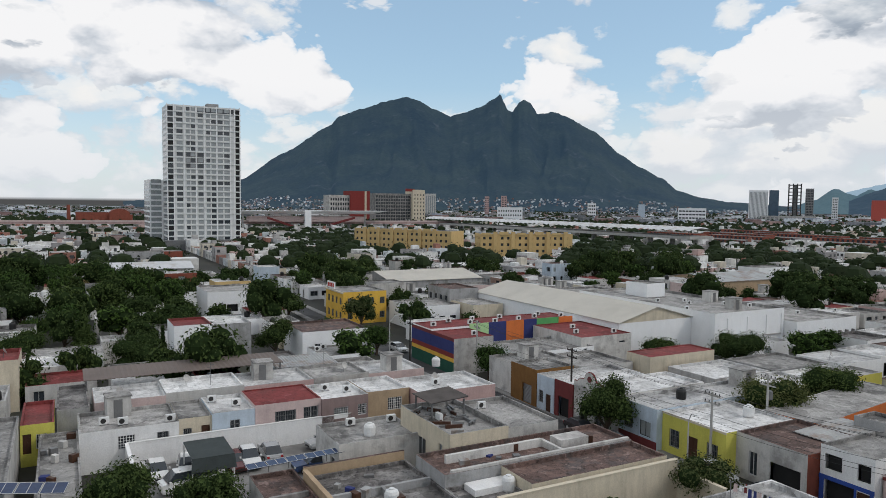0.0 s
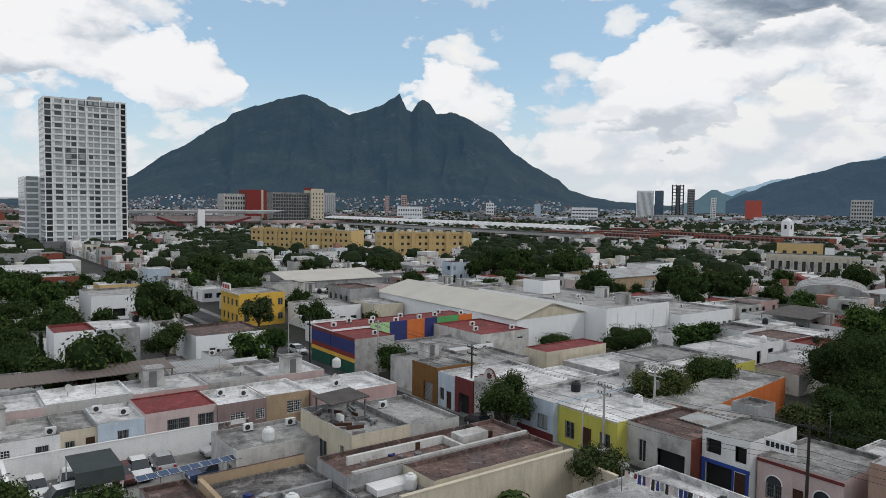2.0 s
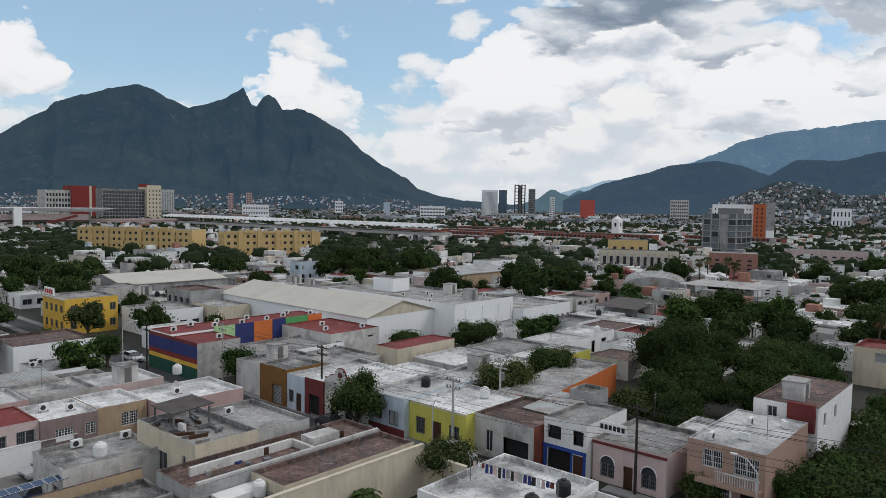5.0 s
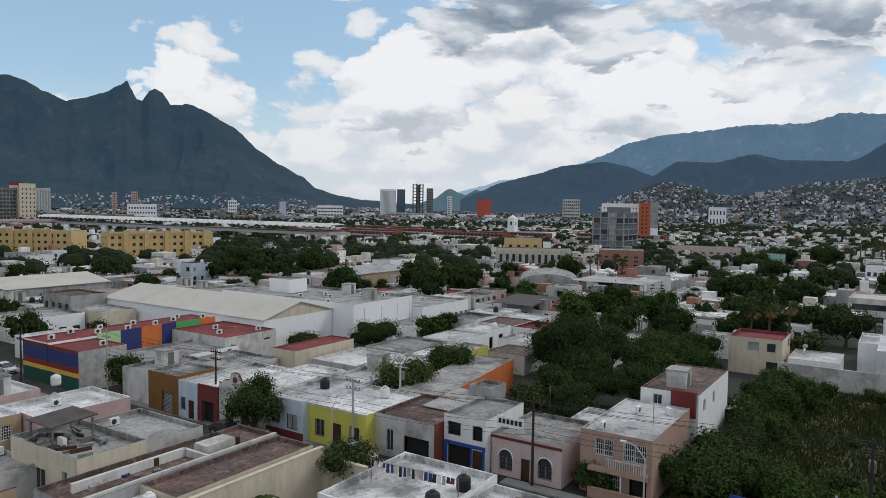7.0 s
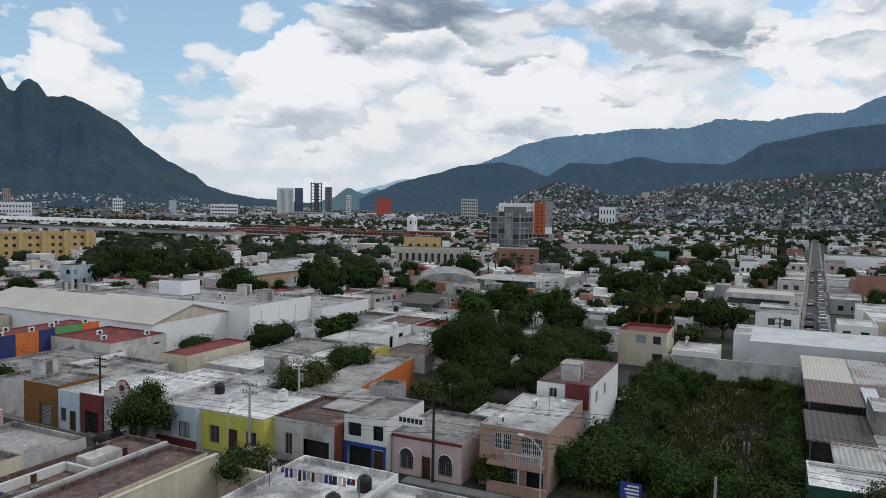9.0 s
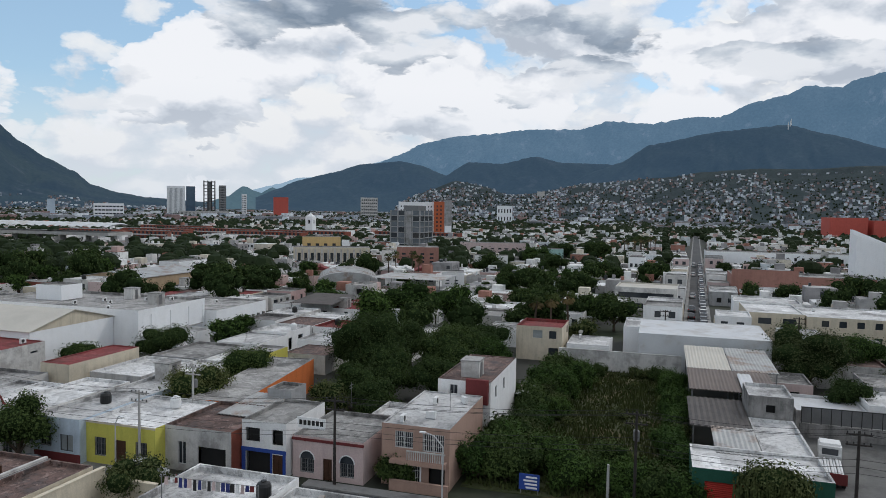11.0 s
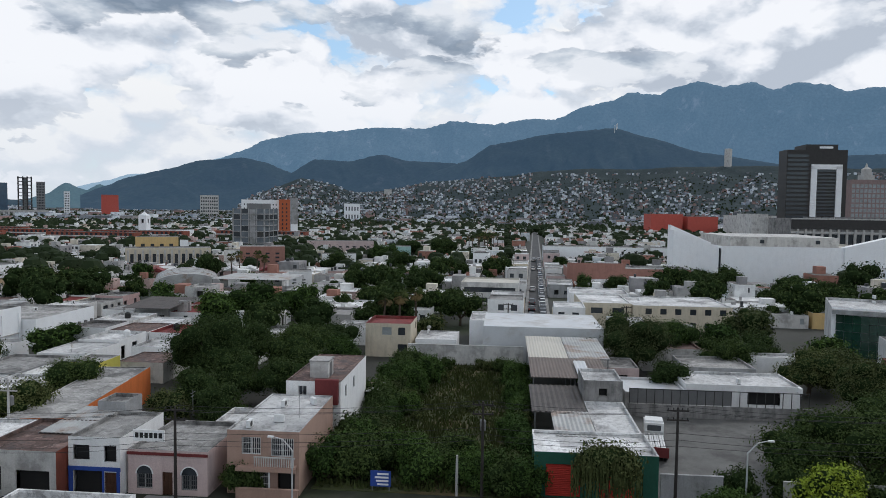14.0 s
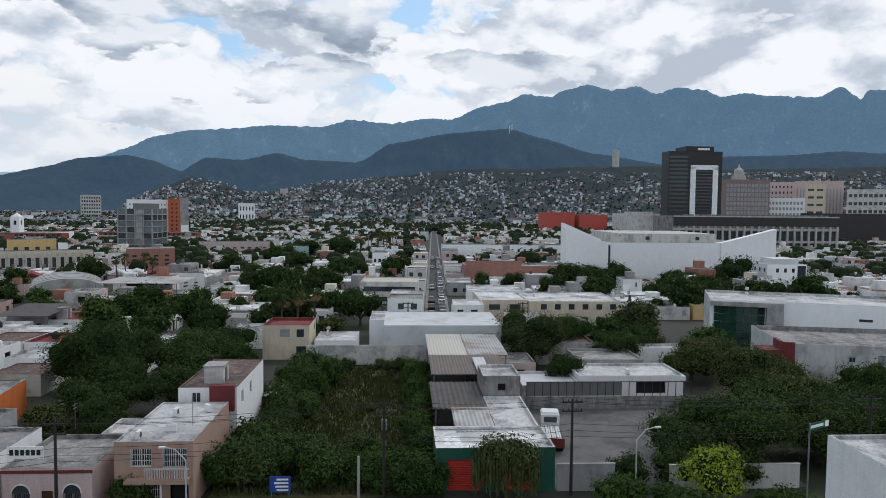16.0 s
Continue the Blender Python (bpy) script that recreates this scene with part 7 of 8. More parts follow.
for k in range(34):
    b, a, z = rk.choice(((rk.uniform(-1.8, 0.6), rk.uniform(60, 74), 2.66), (rk.uniform(27, 43), rk.uniform(47, 50.8), 4.06), (rk.uniform(17.5, 24.5), rk.uniform(44.5, 52.5), 2.96), (rk.uniform(38, 45), rk.uniform(16, 24.5), 3.71)))
    solo("crate", Geo().box(-0.3, rk.uniform(0.1, 0.5), -0.25, rk.uniform(0.1, 0.4), 0, rk.uniform(0.15, 0.7)), rk.choice((WOOD, STEEL, OFFWHITE, TIN, NAVY)), spot(b, a, z, rk.uniform(0, 180)),
         "weathered box lying on a flat roof", "clutter", "roof clutter")

# inner parapets and ducts that divide the brown roofs
for b0, b1, a0, a1, z, h, material in ((27.0, 36.5, 49.2, 49.5, 4.05, 0.7, OFFWHITE), (36.5, 36.8, 46.6, 49.5, 4.05, 0.6, OFFWHITE), (26.0, 44.0, 46.45, 46.75, 4.05, 0.55, OFFWHITE), (37.5, 40.5, 47.8, 49.4, 4.05, 0.8, OFFWHITE),
                                       (17.0, 25.2, 48.4, 48.7, 2.95, 0.6, GREYWALL), (21.0, 21.25, 43.7, 48.4, 2.95, 0.6, GREYWALL), (27.0, 34.0, 44.6, 46.3, 3.05, 0.5, WHITE), (13.1, 16.1, 50.8, 51.1, 2.85, 0.4, RAWGREY)):
    solo("roof_kerb", Geo().box(0, b1 - b0, 0, a1 - a0, 0, h), material, spot(b0, a0, z), "stained raised kerb dividing a flat roof", "kerb", "roof kerbs")

# facade extras
ga = base("mission_gable", spot(51.45, 57.8, 4.6), "curved cream gable edged in maroon", "gable")
g = Geo()
pr = [(0, 0), (0, 0.5), (0.7, 0.5), (1.2, 0.9), (1.9, 1.0)] + [(2.9 - math.cos(t) * 0.9, 1.0 + 0.9 * math.sin(t)) for t in (0.4, 0.8, 1.2, 1.57, 1.94, 2.34, 2.74)] + [(3.9, 1.0), (4.6, 0.9), (5.1, 0.5), (5.6, 0.5), (5.6, 0)]
m = len(pr)
g.add([(-0.02, y, z) for y, z in pr] + [(0.28, y, z) for y, z in pr], [tuple(range(m)), tuple(range(2 * m - 1, m - 1, -1))] + [(i, m + i, m + (i + 1) % m, (i + 1) % m) for i in range(m)])
part("gable_wall", g, OFFWHITE, ga)
g = Geo()
for (y0, z0), (y1, z1) in zip(pr[1:-1], pr[2:-1]):
    g.tube((0.1, y0, z0), (0.1, y1, z1), 0.11, n=6)
part("edging", g, MAROON, ga)
part("medallion", Geo().tube((-0.1, 2.9, 1.15), (-0.02, 2.9, 1.15), 0.34, n=14), MAROON, ga)
bal = base("balcony", spot(57.9, 17.4, 2.7), "peach balcony with a pale balustrade", "balcony")
part("floor", Geo().box(0, 1.1, 0, 3.6, -0.2, 0), PEACH, bal)
part("canopy", Geo().box(0, 1.1, 3.6, 5.1, -0.25, -0.05), PEACH, bal)
part("fascia", Geo().box(-0.06, 0.0, -0.1, 5.2, -0.45, -0.1), PEACH, bal)
for k in range(18):
    part("baluster", Geo().box(0.03, 0.1, 0.1 + k * 0.2, 0.17 + k * 0.2, 0, 0.75), OFFWHITE, bal)
part("hand_rail", Geo().box(0.0, 0.14, 0, 3.6, 0.75, 0.85), OFFWHITE, bal)
part("post", Geo().box(0.05, 0.15, 2.2, 2.3, -2.7, -0.2), WHITEMETAL, bal)
gr = base("graffiti", spot(68.36, 37.6, 2.6), "pale looping scrawl painted on the hut wall", "graffiti")
for k in range(7):
    g = Geo()
    for j in range(8):
        t0, t1 = j * 0.8, j * 0.8 + 0.8
        g.tube((0, 0.2 + k * 0.4 + 0.16 * math.cos(t0), 0.6 + 0.34 * math.sin(t0) + 0.1 * (k % 2)), (0, 0.2 + k * 0.4 + 0.16 * math.cos(t1), 0.6 + 0.34 * math.sin(t1) + 0.1 * (k % 2)), 0.03, n=4)
    part("stroke", g, WHITE, gr)
sb = base("sign_board", spot(57.3, 28.6, 4.7), "white roof sign with unreadable dark bars", "sign")
part("board", Geo().box(0, 0.08, 0, 2.8, 0, 1.0), WHITE, sb)
for k in range(6):
    part("bar", Geo().box(-0.02, 0.0, 0.2 + k * 0.42, 0.5 + k * 0.42, 0.3, 0.75), BLACKPLASTIC, sb)

# ---------------------------------------------------------------- poles, lamps and wires
def utility_pole(b, a, h, material, label, arms=2, trafo=False):
    top = base("utility_pole", spot(b, a), label, "utility pole", "utility poles")
    part("post", Geo().tube((0, 0, -0.2), (0, 0, h), 0.15, 0.10, 9), material, top)
    for k in range(arms):
        part("cross_arm", Geo().box(-0.06, 0.06, -0.9, 0.9, h - 0.35 - 0.8 * k, h - 0.23 - 0.8 * k), material, top)
        for y in (-0.8, -0.35, 0.35, 0.8):
            part("insulator", Geo().tube((0, y, h - 0.23 - 0.8 * k), (0, y, h - 0.05 - 0.8 * k), 0.05, n=6), BLACKPLASTIC, top)
    if trafo:
        part("transformer", Geo().lathe([(0.24, 0), (0.26, 0.1), (0.26, 0.8), (0.2, 0.9)], 12), STEEL, top, at=pose(0.38, 0, h - 2.6))
    return top


POLES = [(53.2, 88.0, 8.2), (53.1, 66.0, 8.2), (53.4, 45.6, 7.8), (56.6, 27.3, 8.0), (59.6, 1.5, 8.6), (60.0, -14.8, 8.6), (60.4, -42.0, 8.6)]
for i, (b, a, h) in enumerate(POLES):
    utility_pole(b, a, h, CONCRETE if i in (0, 2) else POLEWOOD, "pale concrete utility pole with cross-arms" if i in (0, 2) else "dark timber utility pole with cross-arms", 2, i in (4,))
utility_pole(63.4, 47.2, 8.0, CONCRETE, "pale concrete pole with a transformer", 2, True)
utility_pole(46.2, 96.0, 8.0, POLEWOOD, "dark timber utility pole with cross-arms")
utility_pole(60.3, 3.7, 3.6, CONCRETE, "short pale concrete post by the lot", 0)
utility_pole(128.0, -1.0, 8.0, POLEWOOD, "dark timber utility pole with cross-arms")
utility_pole(128.0, -22.0, 8.0, POLEWOOD, "dark timber utility pole with cross-arms")


def sagging(p, q, sag, r=0.017):
    """One thin swept cord that hangs between two points."""
    p, q = Vector(p), Vector(q)
    s = (q - p).cross(Vector((0, 0, 1))).normalized() * r
    u = Vector((0, 0, r))
    vs, fs = [], []
    for k in range(11):
        c = p.lerp(q, k / 10) - Vector((0, 0, sag * 4 * (k / 10) * (1 - k / 10)))
        vs += [tuple(c + s), tuple(c + u), tuple(c - s), tuple(c - u)]
    for k in range(10):
        fs += [(k * 4 + i, k * 4 + (i + 1) % 4, k * 4 + 4 + (i + 1) % 4, k * 4 + 4 + i) for i in range(4)]
    return Geo().add(vs, fs)


for (b0, a0, h0), (b1, a1, h1) in zip(POLES, POLES[1:]):
    for dy, dz, sag in ((-0.8, -0.1, 0.5), (-0.3, -0.1, 0.55), (0.8, -0.1, 0.5), (0.0, -2.2, 0.4), (0.1, -2.8, 0.5), (0.0, -3.3, 0.35)):
        p = spot(b0 + dy, a0).translation
        q = spot(b1 + dy, a1).translation
        wire = new("overhead_wire", sagging((p.x, p.y, h0 + dz), (q.x, q.y, h1 + dz), sag).mesh("overhead_wire", BLACKPLASTIC))
        tagged(wire, "thin black overhead wire along the street", "wire", "overhead wires")


def street_lamp(b, a, h, reach, turn=0):
    top = base("street_lamp", spot(b, a, 0, turn), "pale street lamp with a curved arm", "street lamp", "street lamps")
    part("post", Geo().tube((0, 0, 0), (0, 0, h), 0.09, 0.06, 8), ALU, top)
    part("arm", Geo().tube((0, 0, h), (-reach * 0.5, 0, h + 0.9), 0.05, 0.045, 6).tube((-reach * 0.5, 0, h + 0.9), (-reach, 0, h + 1.1), 0.045, 0.04, 6), ALU, top)
    part("lamp_head", Geo().box(-reach - 0.5, -reach, -0.12, 0.12, h + 1.04, h + 1.16), WHITEMETAL, top)


street_lamp(56.9, 17.3, 4.6, 1.6, -90)
street_lamp(52.6, 47.6, 4.6, 1.6, 60)
street_lamp(46.4, 104.0, 6.0, 1.8, 180)
street_lamp(59.8, -20.5, 5.0, 1.6, 90)
sg = base("street_sign", spot(46.8, -28.2, 0, -62), "green street name sign with pale bars", "street sign")
part("post", Geo().tube((0, 0, 0), (0, 0, 10.4), 0.06, n=8), STEEL, sg)
part("plate", Geo().box(-0.1, 2.3, -0.02, 0.02, 9.85, 10.35), DARKGREEN, sg)
part("bar", Geo().box(0.1, 1.6, -0.03, -0.02, 10.0, 10.2), WHITE, sg)
part("arrow_plate", Geo().box(1.8, 2.25, -0.03, -0.02, 9.9, 10.3), WHITE, sg)
bb = base("sign_board", spot(60.3, 9.5, 0, 0), "blue board with unreadable white bars on the lot", "sign")
part("board", Geo().box(0, 0.06, 0, 1.8, 0.5, 1.9), COBALT, bb)
for k in range(4):
    part("bar", Geo().box(-0.02, 0.0, 0.2, 1.2 + 0.1 * (k % 3), 0.62 + k * 0.31, 0.78 + k * 0.31), WHITE, bb)
for y in (0.1, 1.6):
    part("leg", Geo().box(0, 0.06, y, y + 0.08, -0.1, 0.5), STEEL, bb)
mast = base("radio_mast", pose(*polar(-70.6, 3390, 375)), "red and white radio masts on the hill", "mast")
for x in (-22, 0, 14):
    part("pole", Geo().tube((x, 0, 0), (x * 0.98, 0, 48 + x * 0.4), 2.2, 1.2, 4), WHITEMETAL, mast)
far_t = base("tower_block", pose(*polar(-78.8, 2600, 60)), "lone pale tower on the far slope", "tower")
part("wall", Geo().box(-12, 12, -10, 10, 0, 178), OFFWHITE, far_t)
for hd, hgt in ((-52.6, 98), (-54.0, 86), (-55.2, 80), (-56.2, 70)):
    q = base("tower_block", pose(*polar(hd, 2350, 10)), "distant pale apartment tower on the slope", "tower")
    part("wall", Geo().box(-9, 9, -9, 9, 0, hgt * 0.75), OFFWHITE, q)

# ---------------------------------------------------------------- the near trees, one by one
GREEN = [  # b, a, height, spread, leaf, leaves
    (7.8, 157.0, 8.8, 4.6, "d"), (-4.0, 216.0, 7.4, 5.5, "m"), (4.4, 243.0, 6.0, 5.5, "m"), (13.0, 151.0, 6.6, 4.4, "d"), (20.0, 147.5, 6.2, 4.6, "d"), (9.7, 108.5, 5.6, 5.2, "d"),
    (27.7, 148.0, 4.4, 3.0, "d"), (30.0, 112.0, 6.6, 3.6, "d"), (43.5, 152.0, 5.4, 4.4, "d"), (52.6, 132.0, 6.8, 3.6, "o"), (53.4, 84.9, 5.2, 2.9, "m"), (50.8, 57.3, 7.0, 3.7, "d"),
    (68.2, 50.0, 6.8, 4.5, "o"), (80.5, 51.6, 6.2, 4.6, "d"), (93.7, 75.0, 5.2, 5.0, "d"), (84.2, 82.3, 4.0, 3.4, "d"), (-6.3, 122.0, 5.6, 5.0, "d"), (-4.3, 146.0, 3.8, 3.4, "m"),
    (45.6, 107.6, 5.0, 2.9, "m"), (81.3, 196.0, 6.4, 5.0, "d"), (106.5, 187.0, 6.2, 5.0, "p"), (70.4, 139.5, 4.4, 2.4, "d"), (153.6, 75.4, 5.2, 4.6, "m"), (91.5, 37.4, 10.6, 6.6, "d"),
    (96.0, 42.0, 9.4, 5.4, "d"), (135.0, 47.5, 10.4, 6.6, "m"), (130.0, 54.0, 9.0, 5.0, "m"), (140.0, 40.0, 9.4, 5.2, "m"), (80.6, 35.4, 5.6, 4.8, "d"), (75.5, 31.0, 5.0, 3.6, "d"), (98.4, 29.6, 7.8, 5.0, "d"),
    (108.0, 31.0, 6.4, 4.6, "d"), (114.0, 27.5, 5.6, 4.4, "d"), (150.0, 9.0, 8.0, 5.4, "d"), (139.0, 21.0, 9.2, 5.2, "d"), (137.0, 26.5, 6.4, 4.0, "d"), (132.0, 13.6, 5.0, 3.4, "o"), (160.0, 14.0, 6.4, 4.4, "m"), (110.5, -20.8, 8.8, 6.0, "o"), (129.0, -44.0, 8.2, 5.4, "o"), (121.0, -36.0, 6.4, 4.0, "m"),
    (89.6, -45.0, 7.4, 5.2, "o"), (70.0, -29.8, 5.6, 4.6, "d"), (64.6, -27.0, 5.0, 3.8, "d"), (65.8, -33.5, 7.4, 5.8, "d"), (72.0, -38.0, 7.2, 5.8, "d"), (78.5, -46.0, 6.2, 5.0, "o"), (70.0, -46.0, 6.4, 5.2, "d"), (84.0, -58.0, 6.4, 5.0, "m"),
    (80.0, -68.0, 6.6, 5.0, "m"), (57.4, -26.2, 5.2, 3.2, "l"), (57.2, -18.4, 2.8, 2.4, "m"), (54.0, -22.0, 3.0, 2.6, "m"), (53.4, -30.5, 2.8, 2.6, "m"), (45.9, 39.4, 4.8, 3.4, "o"), (3.4, 56.6, 5.5, 3.3, "d"), (9.6, 55.0, 4.6, 3.4, "d"),
    (-5.6, 54.6, 5.0, 2.8, "d"), (208.0, -64.0, 8.6, 4.4, "d"), (214.0, -62.0, 7.4, 3.6, "d"), (224.0, -89.0, 5.4, 5.0, "d"), (215.0, -95.0, 5.0, 3.6, "d"), (238.0, -65.0, 6.0, 4.0, "d"), (175.0, 33.0, 5.4, 5.0, "d"),
    (203.0, 24.0, 5.4, 5.0, "d"), (330.0, 28.0, 11.5, 9.0, "d"), (345.0, 45.0, 9.5, 8.0, "d"), (310.0, 52.0, 8.5, 8.0, "m"), (262.0, 62.0, 8.0, 7.5, "d"), (276.0, 40.0, 8.0, 7.0, "d"), (243.0, 14.0, 6.5, 4.5, "d"), (186.0, 30.0, 5.4, 4.4, "d"),
    (210.0, -33.0, 6.0, 4.2, "d"), (214.0, -44.0, 5.6, 4.6, "d"), (300.0, -24.0, 5.4, 4.0, "d"), (86.0, 27.0, 6.2, 4.6, "d"), (85.0, 33.0, 6.6, 4.4, "d"), (103.0, 37.0, 7.6, 4.6, "d"), (105.0, 24.0, 5.0, 3.8, "m"), (74.0, 36.6, 4.6, 3.0, "o"),
    (100.0, -42.0, 6.4, 4.8, "o"), (104.0, -48.0, 6.0, 4.4, "o"), (116.0, -52.0, 5.6, 4.4, "m"), (92.0, -52.5, 5.0, 4.0, "o"), (76.0, -54.0, 5.6, 4.6, "d"), (66.0, -42.0, 6.4, 5.0, "d"), (120.0, -28.0, 6.8, 4.6, "m"), (96.5, -22.4, 5.0, 3.4, "d"), (110.0, -13.0, 5.2, 3.2, "d"), (96.0, -12.0, 3.6, 2.4, "m"), (109.0, -33.5, 6.2, 4.0, "d"), (115.0, -40.0, 6.0, 4.0, "d"), (122.0, -20.0, 5.6, 3.6, "d"), (56.5, 48.4, 2.0, 1.0, "d")]
LEAVES = {"d": (LEAF_DARK, "dense dark green tree with a rounded crown"), "m": (LEAF_MID, "fresh green broadleaf tree"), "o": (LEAF_OLIVE, "olive-green tree with a loose crown"),
          "p": (LEAF_PURPLE, "purple-leaved tree beside the shed"), "l": (LEAF_LIME, "bright yellow-green tree beside the street")}
for k, (b, a, h, s, leaf) in enumerate(GREEN[:-1]):
    near_one = math.hypot(b, a) < 125
    n = int((6600 if near_one else 1700) * min(1.7, max(0.5, s * h / 26)))
    make_tree("tree", h, s, min(1.5, h * 0.2), LEAVES[leaf][0], n, 0.12 if near_one else 0.25, 100 + k, LEAVES[leaf][1], spot(b, a, 0, 37 * k % 360), count=8 if s > 4 else 6, trunk_r=0.16 + 0.02 * s)
    taken(b - s * 0.55, b + s * 0.55, a - s * 0.55, a + s * 0.55)

# the weeping tree by the red shop
r = random.Random(77)
top = base("tree", spot(58.6, -8.9), "drooping willow-like tree before the red shutters", "tree")
part("trunk", Geo().tube((0, 0, -0.1), (0.1, 0, 3.2), 0.2, 0.14, 8).tube((0.1, 0, 3.0), (0.8, 0.9, 5.0), 0.1, 0.04, 6).tube((0.1, 0, 3.0), (-0.7, -0.8, 5.0), 0.1, 0.04, 6), BARK, top)
g = crown_geo([(0, 0, 4.4, 2.3, 2.6, 1.5), (0.4, 1.2, 4.2, 1.5, 1.5, 1.3), (-0.3, -1.3, 4.2, 1.5, 1.5, 1.3)], 2600, 0.13, r)
for _ in range(520):
    ang, d = r.uniform(0, 6.28), r.uniform(0.8, 3.0)
    x, y = d * math.cos(ang), d * math.sin(ang)
    z = 5.4 - 0.18 * d * d + r.uniform(-0.3, 0.3)
    for k in range(9):
        z -= r.uniform(0.18, 0.34)
        if z < 0.9:
            break
        x += r.uniform(-0.05, 0.05)
        e = Vector((r.uniform(-1, 1), r.uniform(-1, 1), 0)).normalized() * 0.07
        g.add([(x - e.x, y - e.y, z), (x, y, z - 0.22), (x + e.x, y + e.y, z), (x, y, z + 0.2)], [(0, 1, 2, 3)])
part("crown", g, (LEAF_OLIVE, CORE), top)


def conifer(b, a, h, w, seed, label):
    r = random.Random(seed)
    top = base("conifer", spot(b, a), label, "tree")
    part("trunk", Geo().tube((0, 0, -0.1), (0, 0, h * 0.95), 0.18, 0.03, 7), BARK, top)
    lobes = [(0, 0, h * (0.1 + 0.88 * k / 12), w * (1.0 - 0.9 * k / 12) * r.uniform(0.85, 1.1), w * (1.0 - 0.9 * k / 12), h * 0.07) for k in range(13)]
    part("crown", crown_geo(lobes, 2200, 0.24, r), (LEAF_DARK, CORE), top)


conifer(2.9, 129.0, 8.2, 1.9, 5, "tall dark conifer with a ragged outline")
conifer(13.6, 117.5, 5.4, 0.5, 6, "slim dark cypress beside the white house")
make_palm(8.4, 3, spot(131.5, 19.2))
make_palm(7.6, 4, spot(133.0, 22.4))
make_palm(8.8, 8, spot(134.5, 16.6))
for b, a, h in ((338, 6, 12.5), (341, 9, 12), (344, 3, 12.5), (347, 8, 11.5), (350, 12, 12), (336, 12, 12), (353, 5, 12), (340, 15, 11), (358, 10, 12), (346, 17, 11.5), (228, 90, 8), (236, 84, 8.5), (231, 80, 7.5), (240, 92, 8), (344, -46, 9), (342, -62, 8.5)):
    make_palm(h, int(b), spot(b, a), "tall palm in a dense group" if b > 300 and a > 0 else "fan palm among the houses", b < 300)

# broad-leaved plant by the cream wall
top = base("banana_plant", spot(36.2, 39.6), "broad-leaved dark green plant before a cream wall", "plant")
r = random.Random(12)
part("stem", Geo().tube((0, 0, 0), (0, 0, 2.6), 0.2, 0.12, 8), LEAF_OLIVE, top)
for k in range(13):
    ang = 6.283 * k / 13 + r.uniform(-0.2, 0.2)
    d = Vector((math.cos(ang), math.sin(ang), 0))
    s = Vector((-d.y, d.x, 0))
    n, length, lift = 7, r.uniform(1.3, 1.9), r.uniform(0.9, 1.6)
    spine = [Vector((0, 0, 2.5)) + d * length * (i / n) + Vector((0, 0, lift * (i / n) - 1.7 * (i / n) ** 2)) for i in range(n + 1)]
    g = Geo()
    for i in range(n):
        w0, w1 = 0.34 * math.sin(math.pi * (i + 0.3) / (n + 0.6)), 0.34 * math.sin(math.pi * (i + 1.3) / (n + 0.6))
        for side_s in (-1, 1):
            g.quad(tuple(spine[i]), tuple(spine[i + 1]), tuple(spine[i + 1] + s * w1 * side_s + Vector((0, 0, 0.1))), tuple(spine[i] + s * w0 * side_s + Vector((0, 0, 0.1))))
    part("leaf", g, LEAF_DARK, top)

# ---------------------------------------------------------------- growth on the vacant lot
def make_bush(h, s, leaf, n, seed, label):
    r = random.Random(seed)
    top = base("shrub", pose(0, 0, 0), label, "shrub", "shrubs on the vacant lot")
    g = Geo()
    for k in range(5):
        a = 6.283 * k / 5
        g.tube((0, 0, -0.1), (s * 0.5 * math.cos(a), s * 0.5 * math.sin(a), h * 0.6), 0.05, 0.02, 5)
    part("stem", g, BARK, top)
    lobes = [(0, 0, h * 0.5, s * 0.6, s * 0.6, h * 0.48)]
    for k in range(7):
        a = r.uniform(0, 6.28)
        q = s * r.uniform(0.3, 0.5)
        lobes.append((s * 0.6 * math.cos(a), s * 0.6 * math.sin(a), h * r.uniform(0.25, 0.72), q, q, h * 0.26))
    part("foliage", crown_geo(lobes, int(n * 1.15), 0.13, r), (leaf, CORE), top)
    return top


BUSH = [make_bush(4.4, 2.6, LEAF_MID, 2600, 1, "rank green shrub on the vacant lot"), make_bush(3.2, 2.2, LEAF_OLIVE, 2000, 2, "olive-green shrub on the vacant lot"),
        make_bush(3.8, 2.4, LEAF_DARK, 2400, 3, "dark green shrub on the vacant lot"), make_bush(1.6, 1.5, LEAF_OLIVE, 900, 4, "low weedy shrub on the vacant lot")]
first = set()
rb = random.Random(31)
PLACES = []
for k in range(14):
    PLACES.append((rb.uniform(60.8, 68.0), -1.8 + 1.25 * k + rb.uniform(-0.4, 0.4), rb.choice((0, 2, 2, 0)), rb.uniform(0.85, 1.1)))
for k in range(20):
    PLACES.append((62.5 + 2.35 * k, rb.uniform(12.6, 15.8), rb.choice((0, 1, 2)), rb.uniform(0.8, 1.15)))
    if k % 2:
        PLACES.append((62.5 + 2.35 * k, rb.uniform(9.5, 12.5), rb.choice((0, 1, 3)), rb.uniform(0.6, 0.95)))
for k in range(17):
    PLACES.append((66 + 2.3 * k, rb.uniform(-2.6, -1.0), rb.choice((0, 0, 1)), rb.uniform(0.65, 0.95)))
for k in range(10):
    PLACES.append((rb.uniform(106, 110.4), -2 + 1.7 * k, rb.choice((1, 3, 2)), rb.uniform(0.5, 0.8)))
for k in range(14):
    PLACES.append((rb.uniform(70, 106), rb.uniform(0, 10), 3, rb.uniform(0.5, 1.1)))
